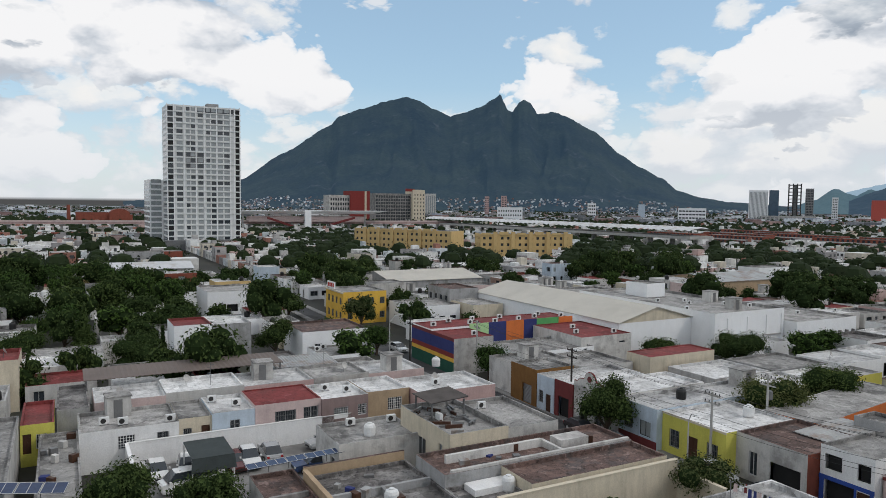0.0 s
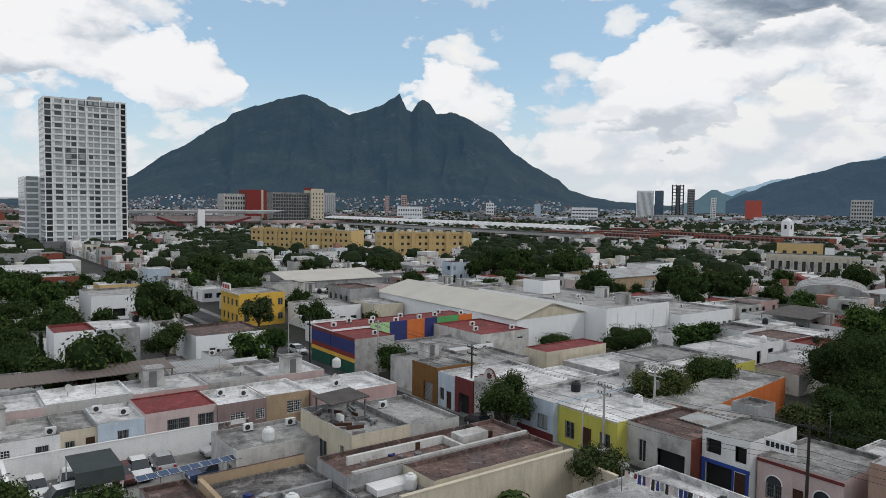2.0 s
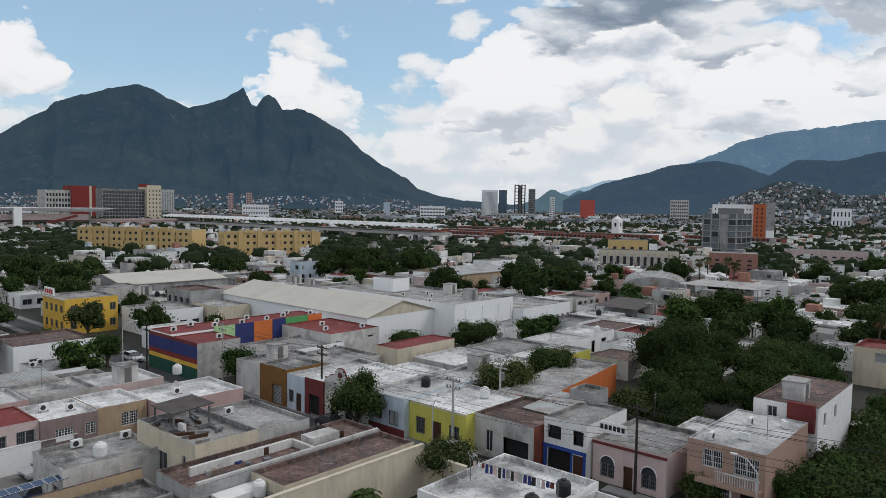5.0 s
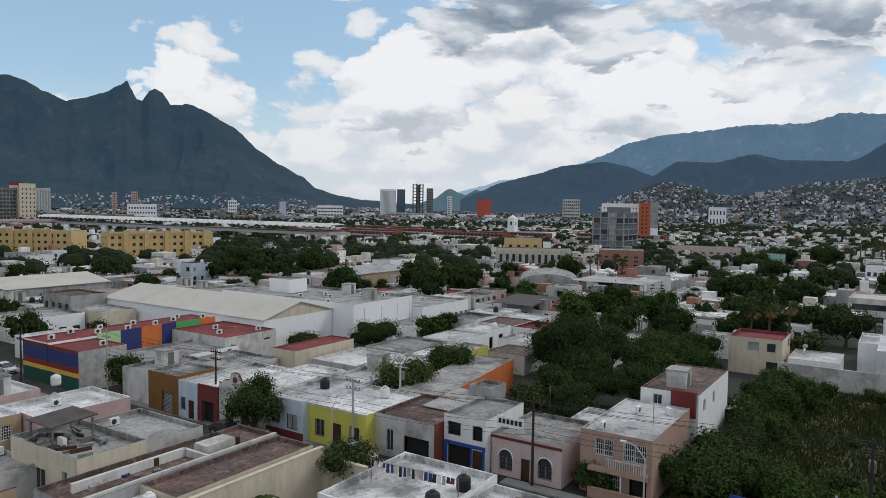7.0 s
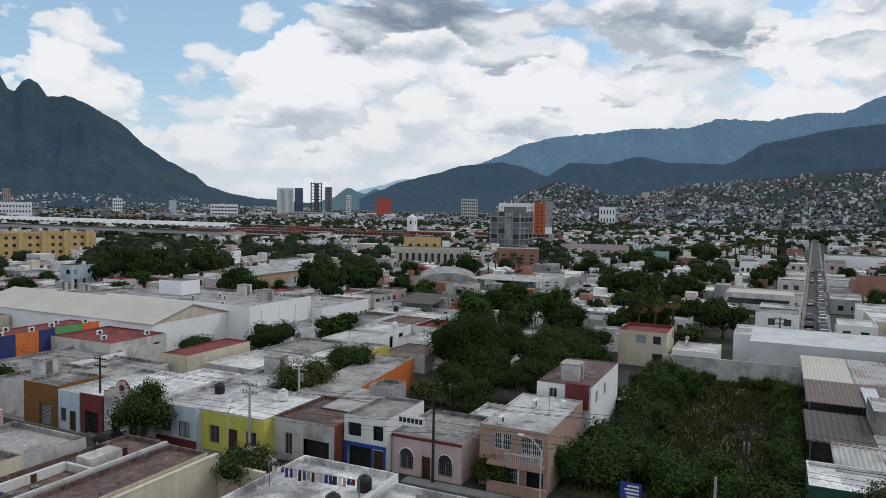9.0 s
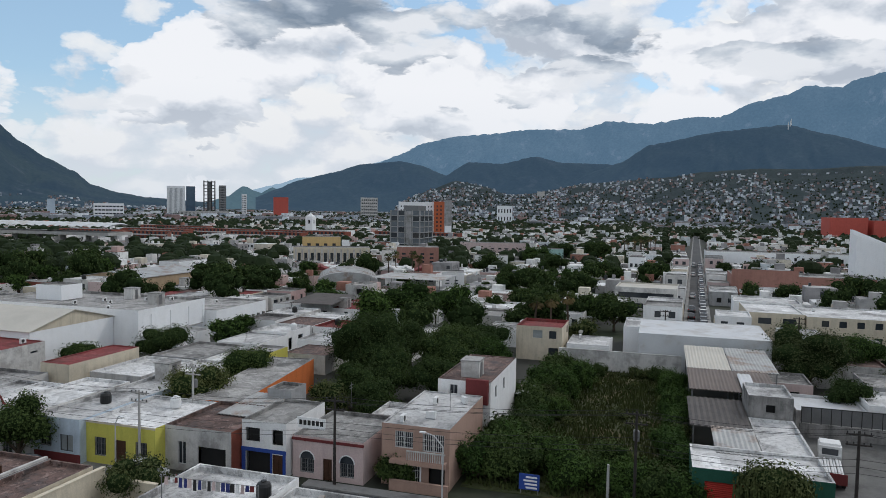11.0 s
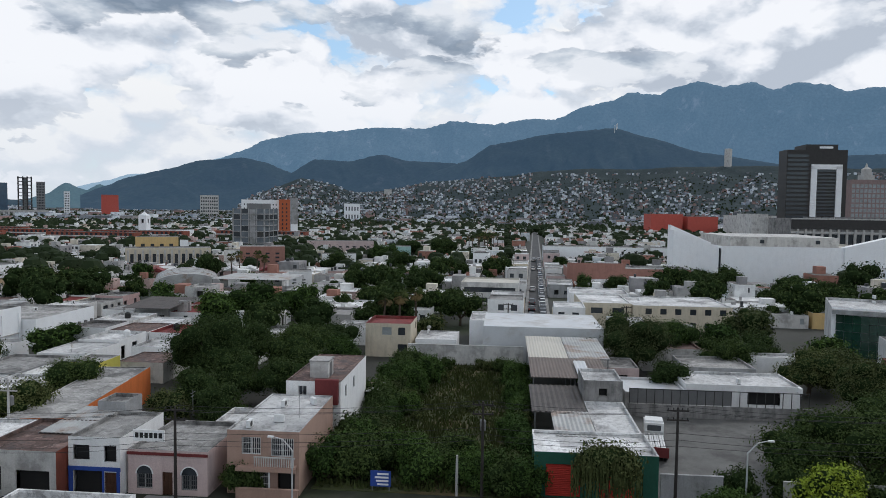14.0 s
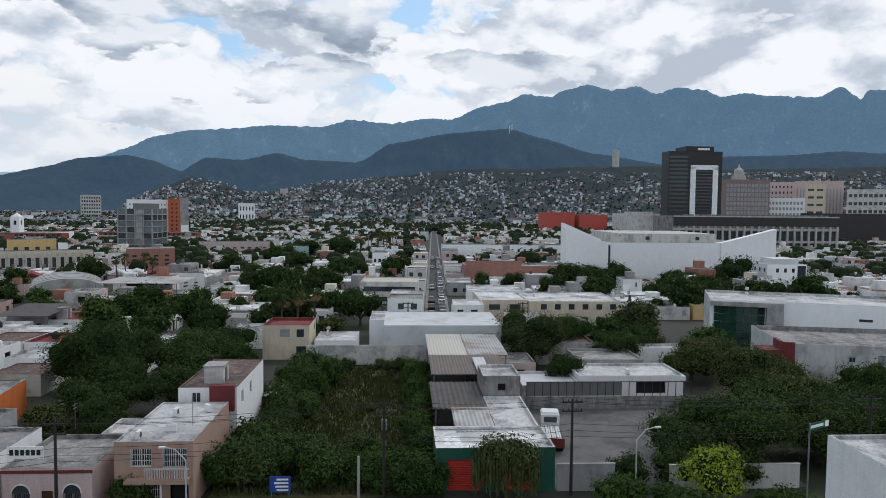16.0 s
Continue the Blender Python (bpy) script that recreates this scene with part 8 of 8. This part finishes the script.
PLACES += [(59.0, 23.0, 1, 0.7), (58.8, 22.0, 2, 0.75), (70.0, 24.0, 2, 1.1), (66.8, 24.6, 2, 0.9), (62.0, -20.5, 2, 0.8), (62.5, -25.0, 2, 0.9), (62.0, -30.5, 2, 1.0), (27.6, 43.6, 3, 0.8), (92, 12, 0, 1.2), (99, 10.5, 0, 1.15)]
for b, a, k, s in PLACES:
    m = scaled(spot(b, a, 0.05, rb.uniform(0, 360)), s)
    if k in first:
        copy_thing(BUSH[k], m)
    else:
        BUSH[k].matrix_basis = m
        first.add(k)
g = Geo()
for _ in range(14000):
    b, a = rb.uniform(60.5, 111), rb.uniform(-3, 16.4)
    p = spot(b, a).translation
    tall = rb.uniform(0.25, 0.7) * (1 + 0.7 * noise.noise((b * 0.2, a * 0.2, 1)))
    ang = rb.uniform(0, 6.28)
    dx, dy = math.cos(ang) * 0.13, math.sin(ang) * 0.13
    lx, ly = rb.uniform(-0.25, 0.25), rb.uniform(-0.25, 0.25)
    g.add([(p.x - dx, p.y - dy, 0.1), (p.x + dx, p.y + dy, 0.1), (p.x + lx, p.y + ly, 0.1 + tall)], [(0, 1, 2)])
tagged(new("weeds", g.mesh("weeds", GRASS)), "rank grass and weeds over the vacant lot", "grass", "", "stuff")

# ---------------------------------------------------------------- the rest of the city
def free(b0, b1, a0, a1, gap=1.0):
    return all(b1 + gap <= u[0] or b0 - gap >= u[1] or a1 + gap <= u[2] or a0 - gap >= u[3] for u in USED)


def in_view(b, a, margin=4.0):
    x, y = b * CB - a * SB, b * SB + a * CB
    head = math.degrees(math.atan2(-x, y))
    return -99 - margin < head < 33 + margin, math.hypot(x, y)


taken(60.0, 111.6, -3.4, 16.8)      # the vacant lot
taken(61.0, 87.2, -60, -13.4)       # the yard
taken(4.9, 27, 58, 71)              # the car park
taken(-60, 45, -45, 40)             # under the drone
near(86.4, 91.5, 51.8, 56.0, 4.4, YELLOW, R_GREY, (), "small yellow house behind the orange storehouse")
near(94.0, 101.0, 47.0, 53.5, 2.9, OFFWHITE, R_BROWN, (), "low house with a dark brown roof", par=0.1)
near(84.0, 93.5, 56.5, 61.0, 3.2, OFFWHITE, R_WHITE, [("a0", 2.0, 0.9, 1.4, 1.3, "win"), ("b0", 2.0, 0.9, 1.4, 1.3, "dark")], "low off-white house with a pale roof")
near(74.0, 83.6, 54.2, 61.0, 3.4, WHITE, R_WHITE, [("a0", 2.0, 0.9, 1.4, 1.3, "win")], "low white house with a sealed roof")
near(84.0, 95.0, 61.5, 69.5, 3.3, GREYWALL, R_GREY, [("b0", 2.0, 0.9, 1.4, 1.3, "dark")], "low grey house with a weathered roof")
near(73.0, 83.5, 62.0, 70.0, 3.2, OFFWHITE, R_WHITE, [("a0", 3.0, 0.9, 1.4, 1.3, "win")], "low off-white house with a pale roof")
near(102.0, 110.0, 48.0, 56.0, 3.4, WHITE, R_WHITE, [("b0", 2.0, 0.9, 1.6, 1.3, "win"), ("a0", 3.0, 0.9, 1.4, 1.3, "dark")], "low white house with a sealed roof")
near(99.0, 106.0, -19.0, -11.0, 3.2, ROSE, R_GREY, [("b0", 1.5, 0.9, 1.2, 1.3, "dark"), ("b0", 4.5, 0.2, 1.0, 2.1, "dark"), ("a1", 2.0, 0.9, 1.3, 1.2, "win")], "small pink house behind the yard")
near(100.0, 108.0, -35.0, -25.5, 3.4, GREYWALL, R_GREY, [("b0", 2.0, 0.9, 1.3, 1.3, "bars"), ("b0", 6.0, 0.2, 1.1, 2.1, "dark"), ("a1", 3.0, 0.9, 1.3, 1.2, "win")], "grey house with a weathered roof")
near(112.0, 120.0, -31.0, -22.0, 3.6, OFFWHITE, R_BROWN, [("b0", 3.0, 0.9, 1.6, 1.3, "win"), ("a1", 3.0, 0.9, 1.3, 1.2, "dark")], "off-white house with a brown roof")
near(108.5, 112.0, -46.0, -36.0, 3.4, WHITE, R_WHITE, [("b0", 3.0, 0.9, 1.6, 1.3, "win")], "low white house among trees")

rc = random.Random(21)
# terraces along both kerbs of the straight street
for x in range(2, 226, 9):
    for y, far in ((-3.4, False), (-17.0, True)):
        b0 = 128 + x * math.cos(radians(2.4))
        a0 = y - x * math.sin(radians(2.4))
        depth = rc.choice((6.0, 7.0, 7.4))
        a0 += 7.4 - depth if far else 0.0
        if not free(b0, b0 + 8.6, a0 + 0.2, a0 + depth, 0.0) or rc.random() < 0.12:
            continue
        two = rc.random() < 0.25
        wall, roof = rc.choice((WHITE, WHITE, OFFWHITE, CREAM, GREYWALL, ROSE)), rc.choice((R_WHITE, R_GREY, R_GREY, R_WHITE))
        taken(b0, b0 + 8.6, a0, a0 + depth)
        house(b0, b0 + rc.choice((7.6, 8.6, 8.8)), a0, a0 + depth, 6.0 if two else rc.uniform(3.0, 3.8), wall, roof,
              [("b0", 1.2, 0.9, 1.3, 1.3, "win"), ("b0", 4.0, 0.9, 1.2, 1.3, "dark"), ("a1" if far else "a0", 1.5, 0.9, 1.3, 1.4, "bars"), ("a1" if far else "a0", 4.6, 0.1, 1.2, 2.2, "door")]
              + ([("b0", 1.2, 3.7, 1.3, 1.3, "pane"), ("b0", 4.0, 3.7, 1.2, 1.3, "pane")] if two else []),
              label=f"{wall.name.replace('_', ' ')} terrace house at the straight street", turn=-2.4, group="houses of the quarter", par=0.3)
for strip in STREET_STRIPS:
    taken(*strip)
WALLS = [WHITE] * 8 + [BRIGHT] * 3 + [OFFWHITE] * 5 + [CREAM] * 2 + [GREYWALL] + [ROSE, PINK, PEACH, SKYBLUE, TAN, BRICKRED, OCHRE]
ROOFS = [R_WHITE] * 11 + [R_GREY] * 6 + [R_DARK] + [R_RED] * 2 + [R_BROWN] * 2
NEAR_TREES, FAR_TREES, FAR_HOUSES, ROOFTOPS = [], [], [], []
count = 0
LOTB, LOTA = 9.2, 7.6
# heading and distance of the densest woods between the houses
WOODS = [(-9.5, -19.5, 215, 420), (13.0, 6.0, 235, 460), (-45.0, -48.8, 255, 350), (-27.0, -31.5, 190, 290), (-21.0, -25.5, 300, 380), (20, 28, 115, 190), (33, 22, 190, 270), (-52, -58, 190, 240)]
for ib in range(-17, 120):
    for ia in range(-72, 120):
        # four rows of plots, then a street; streets cross every eleven plots
        b = 56.0 + ib * LOTB + (max(ib, -1) // 4) * 5.0
        a = ia * LOTA + (ia // 11) * 5.0
        w, d = LOTB - rc.choice((0.0, 0.6, 1.5, 3.5)), LOTA - rc.choice((0.0, 0.2, 0.8, 2.4))
        ok, r = in_view(b + 5, a + 4)
        if not ok or r < 58 or r > 900:
            continue
        if not free(b, b + w, a, a + d, 0.4):
            continue
        head = math.degrees(math.atan2(-(b * CB - a * SB), b * SB + a * CB))
        green = 0.15 + 0.42 * max(0.0, noise.noise((b * 0.012, a * 0.012, 3.3)) + 0.2)
        if any(min(q[0], q[1]) < head < max(q[0], q[1]) and q[2] < r < q[3] for q in WOODS):
            green = 0.8
        if rc.random() < green:
            (NEAR_TREES if r < 300 else FAR_TREES).append((b + rc.uniform(2, 7), a + rc.uniform(2, 6), rc.uniform(0.8, 1.2)))
            if rc.random() < 0.6:
                continue
            w *= 0.6
        storeys = 2 if rc.random() < (0.12 if r < 300 else 0.2) else 1
        h = storeys * 2.7 + rc.uniform(0.1, 0.9)
        if r < 255 and count < 225:
            holes = []
            for face, length in (("b0", d), ("a0" if a > 0 else "a1", w)):
                if length < 5:
                    continue
                for s in range(storeys):
                    u = rc.uniform(0.5, 1.2)
                    while u < length - 2.0:
                        ww = rc.choice((0.9, 1.2, 1.6, 2.0))
                        if rc.random() < 0.62 and u + ww < length - 0.3:
                            if s == 0 and rc.random() < 0.35:
                                holes.append((face, u, 0.05, min(ww, 1.2), 2.1, "dark"))
                            else:
                                holes.append((face, u, s * 2.8 + 0.9, ww, 1.3, rc.choice(("win", "pane", "pane", "dark", "pale"))))
                        u += ww + rc.uniform(0.6, 1.8)
            edge = rc.choice((0.15, 0.3, 0.5))
            wall, roof = rc.choice(WALLS if r > 170 else WALLS[:18]), rc.choice(ROOFS)
            house(b, b + w, a, a + d, h, wall, roof, holes, par=edge, group="houses of the quarter",
                  label=f"{wall.name.replace('_', ' ')} house of {'two storeys' if storeys > 1 else 'one storey'} with a {roof.name.replace('_', ' ')}")
            ROOFTOPS.append((b, b + w, a, a + d, h - edge))
            count += 1
        else:
            FAR_HOUSES.append((b, a, w, d, h, r))
        if rc.random() < 0.2:
            (NEAR_TREES if r < 300 else FAR_TREES).append((b + w + 0.3, a + rc.uniform(1, 6), rc.uniform(0.55, 1.0)))


def turned_box(g, b0, b1, a0, a1, z0, z1, slot=0, head=0.0):
    """A box on the street grid in world coordinates, turned by head degrees about its middle."""
    cb, ca = (b0 + b1) / 2, (a0 + a1) / 2
    co, si = math.cos(radians(head)), math.sin(radians(head))
    vs = []
    for z in (z0, z1):
        for b, a in ((b0, a0), (b1, a0), (b1, a1), (b0, a1)):
            p, q = (b - cb) * co - (a - ca) * si + cb, (b - cb) * si + (a - ca) * co + ca
            vs.append((p * CB - q * SB, p * SB + q * CB, z))
    g.add(vs, [(4, 5, 6, 7), (0, 1, 5, 4), (1, 2, 6, 5), (2, 3, 7, 6), (3, 0, 4, 7)], slot)


FARWALL = by_island("far_plaster", [(0.76, 0.76, 0.75), (0.62, 0.61, 0.58), (0.76, 0.75, 0.73), (0.42, 0.41, 0.40), (0.60, 0.55, 0.46), (0.74, 0.74, 0.73),
                                    (0.50, 0.37, 0.34), (0.29, 0.28, 0.28), (0.70, 0.70, 0.68), (0.34, 0.17, 0.13), (0.58, 0.62, 0.64)])
FARROOF = by_island("far_roofs", [(0.68, 0.68, 0.67), (0.36, 0.35, 0.34), (0.66, 0.66, 0.65), (0.18, 0.17, 0.16), (0.46, 0.45, 0.44), (0.62, 0.62, 0.61),
                                  (0.22, 0.12, 0.10), (0.45, 0.44, 0.43), (0.27, 0.26, 0.26)])
# distance haze put into the colours: duller and bluer than the nearer houses
TOWNWALL = by_island("hazed_town_plaster", [(0.72, 0.75, 0.79), (0.27, 0.28, 0.30), (0.58, 0.60, 0.64), (0.16, 0.165, 0.18), (0.31, 0.29, 0.28), (0.36, 0.38, 0.43),
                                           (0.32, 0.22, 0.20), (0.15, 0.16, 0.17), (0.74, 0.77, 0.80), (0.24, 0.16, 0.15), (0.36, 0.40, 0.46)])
TOWNROOF = by_island("hazed_town_roofs", [(0.40, 0.42, 0.45), (0.17, 0.175, 0.185), (0.28, 0.29, 0.31), (0.11, 0.115, 0.125), (0.20, 0.205, 0.215), (0.46, 0.48, 0.51), (0.15, 0.11, 0.11)])
FARGLASS = surface("far_windows", (0.05, 0.055, 0.06), rough=0.3, vary=0.2, bump=0)
g = Geo()
for b, a, w, d, h, r in FAR_HOUSES:
    head = -2.6 if a < 60 else 0.0
    turned_box(g, b, b + w, a, a + d, -0.3, h, 0, head)
    turned_box(g, b + 0.2, b + w - 0.2, a + 0.2, a + d - 0.2, h - 0.2, h + 0.06, 1, head)
    for _ in range(rc.choice((0, 1, 1, 2, 3)) if r < 480 else 0):
        p, q, e = rc.uniform(0.05, 0.85), rc.uniform(0.05, 0.85), rc.uniform(0.4, 1.1)
        turned_box(g, b + w * p, b + w * p + e, a + d * q, a + d * q + e, h, h + rc.uniform(0.6, 1.5), rc.choice((0, 1, 2)), head)
    if rc.random() < 0.35:
        q = rc.uniform(0, 0.5)
        turned_box(g, b + w * q, b + w * (q + 0.35), a + d * 0.3, a + d * 0.7, h, h + rc.uniform(1.2, 2.6), 0, head)
    if r < 620:
        for s in range(int(h // 3)):
            u = 0.8
            while u < d - 1.6:
                if rc.random() < 0.6:
                    turned_box(g, b - 0.05, b + 0.02, a + u, a + u + 1.2, s * 3 + 1.0, s * 3 + 2.2, 2, 0)
                u += rc.uniform(2.0, 3.2)
            u = 0.8
            while u < w - 1.6:
                if rc.random() < 0.6:
                    if a > 0:
                        turned_box(g, b + u, b + u + 1.2, a - 0.05, a + 0.02, s * 3 + 1.0, s * 3 + 2.2, 2, 0)
                    else:
                        turned_box(g, b + u, b + u + 1.2, a + d - 0.02, a + d + 0.05, s * 3 + 1.0, s * 3 + 2.2, 2, 0)
                u += rc.uniform(2.0, 3.2)
tagged(new("far_houses", g.mesh("far_houses", FARWALL, FARROOF, FARGLASS)), "crowd of small pale flat-roofed houses", "houses", "", "stuff")

# the city's far reaches and the built-up slopes
def low_box(g, x, y, w, d, z0, z1, head):
    """A far house: walls and roof in one closed box with its own two colours."""
    co, si = math.cos(radians(head)), math.sin(radians(head))
    vs = [(x + u * co - v * si, y + u * si + v * co, z) for z in (z0, z1) for u, v in ((0, 0), (w, 0), (w, d), (0, d))]
    k = len(g.v)
    g.v.extend(vs)
    g.f.extend([(k + 4, k + 5, k + 6, k + 7), (k, k + 1, k + 5, k + 4), (k + 1, k + 2, k + 6, k + 5), (k + 2, k + 3, k + 7, k + 6), (k + 3, k, k + 4, k + 7)])
    g.m.extend([1, 0, 0, 0, 0])


g = Geo()
for _ in range(62000):
    head = rc.uniform(-101, 36)
    r = 880 + 1950 * rc.random() ** 1.1
    z = town_ground(head, r)
    clump = noise.noise((head * 0.5, r * 0.004, 8.0))
    if z > 3 and (clump > 0.22 or z > 150 or rc.random() < 0.5):
        continue
    if z <= 3 and clump > 0.35:
        continue
    if z < 2 and r > 1500 and rc.random() < 0.55:
        continue
    if r > 2300 and head > -24 and z > 48:
        continue
    x, y, _z = polar(head, r)
    big = z < 2 and rc.random() < 0.03
    w, d = (rc.uniform(12, 24), rc.uniform(10, 20)) if big else (rc.uniform(3.0, 7.0), rc.uniform(3.0, 7.0))
    h = rc.choice((4.5, 5.5, 7, 10)) if big else rc.choice((2.8, 3.2, 3.6, 5.6, 6.2))
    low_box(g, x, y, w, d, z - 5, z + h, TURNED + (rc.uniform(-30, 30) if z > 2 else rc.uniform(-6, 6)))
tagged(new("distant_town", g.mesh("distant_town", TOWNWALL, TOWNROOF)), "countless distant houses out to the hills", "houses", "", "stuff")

# ---------------------------------------------------------------- trees of the city
PROTO = [make_tree("tree", 6.2, 4.0, 1.0, LEAF_DARK, 1000, 0.23, 1, "dense dark green street tree"),
         make_tree("tree", 5.4, 3.5, 0.9, LEAF_DARK, 900, 0.22, 2, "rounded dark green garden tree", count=6),
         make_tree("tree", 7.4, 4.8, 1.2, LEAF_DARK, 1200, 0.24, 3, "broad dark green tree", count=8),
         make_tree("tree", 5.2, 3.1, 1.0, LEAF_MID, 900, 0.21, 4, "loose green tree among houses", count=6)]
rt = random.Random(5)
NEAR_TREES.sort(key=lambda q: math.hypot(q[0], q[1]))
used_proto = set()
for b, a, s in NEAR_TREES[:205]:
    k = rt.randrange(4)
    m = scaled(spot(b, a, 0, rt.uniform(0, 360)), s, s * rt.uniform(0.85, 1.15))
    if k in used_proto:
        copy_thing(PROTO[k], m)
    else:
        PROTO[k].matrix_basis = m
        used_proto.add(k)

g = Geo()
FAR_TREES += NEAR_TREES[205:]
for _ in range(16000):
    head = rc.uniform(-101, 36)
    r = 300 + 2100 * rc.random() ** 1.3
    x, y, _z = polar(head, r)
    b, a = x * CB + y * SB, -x * SB + y * CB
    if r > 620 or free(b - 3, b + 3, a - 3, a + 3, 0):
        if r < 620 and any(f[0] - 1 < b < f[0] + f[2] + 1 and f[1] - 1 < a < f[1] + f[3] + 1 for f in FAR_HOUSES):
            continue
        FAR_TREES.append((b, a, rc.uniform(0.55, 1.05)))
far_lobes = []
for b, a, s in FAR_TREES:
    x, y = b * CB - a * SB, b * SB + a * CB
    r = math.hypot(x, y)
    z = town_ground(math.degrees(math.atan2(-x, y)), r)
    k = s * (1.0 if r < 700 else 1.25 if z < 3 else 0.95)
    rad, tall = 4.0 * k, 3.2 * k
    n = 160 if r < 235 else 90 if r < 320 else 24 if r < 500 else 4 if r < 1000 else 1
    size = 0.34 if r < 235 else 0.42 if r < 320 else 0.6 if r < 500 else 1.3 if r < 1000 else 2.2
    sub = crown_geo([(0, 0, 4.0 * k, rad, rad * rc.uniform(0.8, 1.2), tall), (rad * 0.5, rad * 0.3, 4.6 * k, rad * 0.6, rad * 0.6, tall * 0.7)], n, size, rc, core=False)
    q = [(0.3, 0.2), (0.85, 0.35), (0.95, 0.6), (0.6, 0.9), (0.1, 1.0)]
    e = rc.uniform(0, 6)
    m, q = (7, q) if r < 700 else (5, [q[0], q[2], q[4]])
    ring = [(x + 0.88 * rad * c * (1 + 0.25 * math.sin(i * 2.1 + e)) * math.cos(6.283 * i / m + e), y + 0.88 * rad * c * (1 + 0.25 * math.sin(i * 1.7 + e)) * math.sin(6.283 * i / m + e), z + 6.7 * k * t) for c, t in q for i in range(m)]
    g.add(ring, [(j * m + i, j * m + (i + 1) % m, (j + 1) * m + (i + 1) % m, (j + 1) * m + i) for j in range(len(q) - 1) for i in range(m)] + [tuple(range(len(ring) - m, len(ring)))])
    g.add([(vx + x, vy + y, vz + z) for vx, vy, vz in sub.v], sub.f)
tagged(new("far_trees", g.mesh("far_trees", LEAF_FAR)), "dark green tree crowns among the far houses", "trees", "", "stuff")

# ---------------------------------------------------------------- fittings on the roofs of the quarter
rr = random.Random(44)
for b0, b1, a0, a1, h in ROOFTOPS:
    for _ in range(rr.choice((0, 0, 1, 1, 2))):
        src = rr.choice((ac, ac, tank, tank_b, hut, antenna, dish))
        if b1 - b0 < 4.5 and src is hut:
            continue
        copy_thing(src, spot(rr.uniform(b0 + 0.8, b1 - (2.8 if src is hut else 0.8)), rr.uniform(a0 + 0.8, a1 - (2.8 if src is hut else 0.8)), h, rr.choice((0, 0, 0, 90)) if src is not hut else 0))
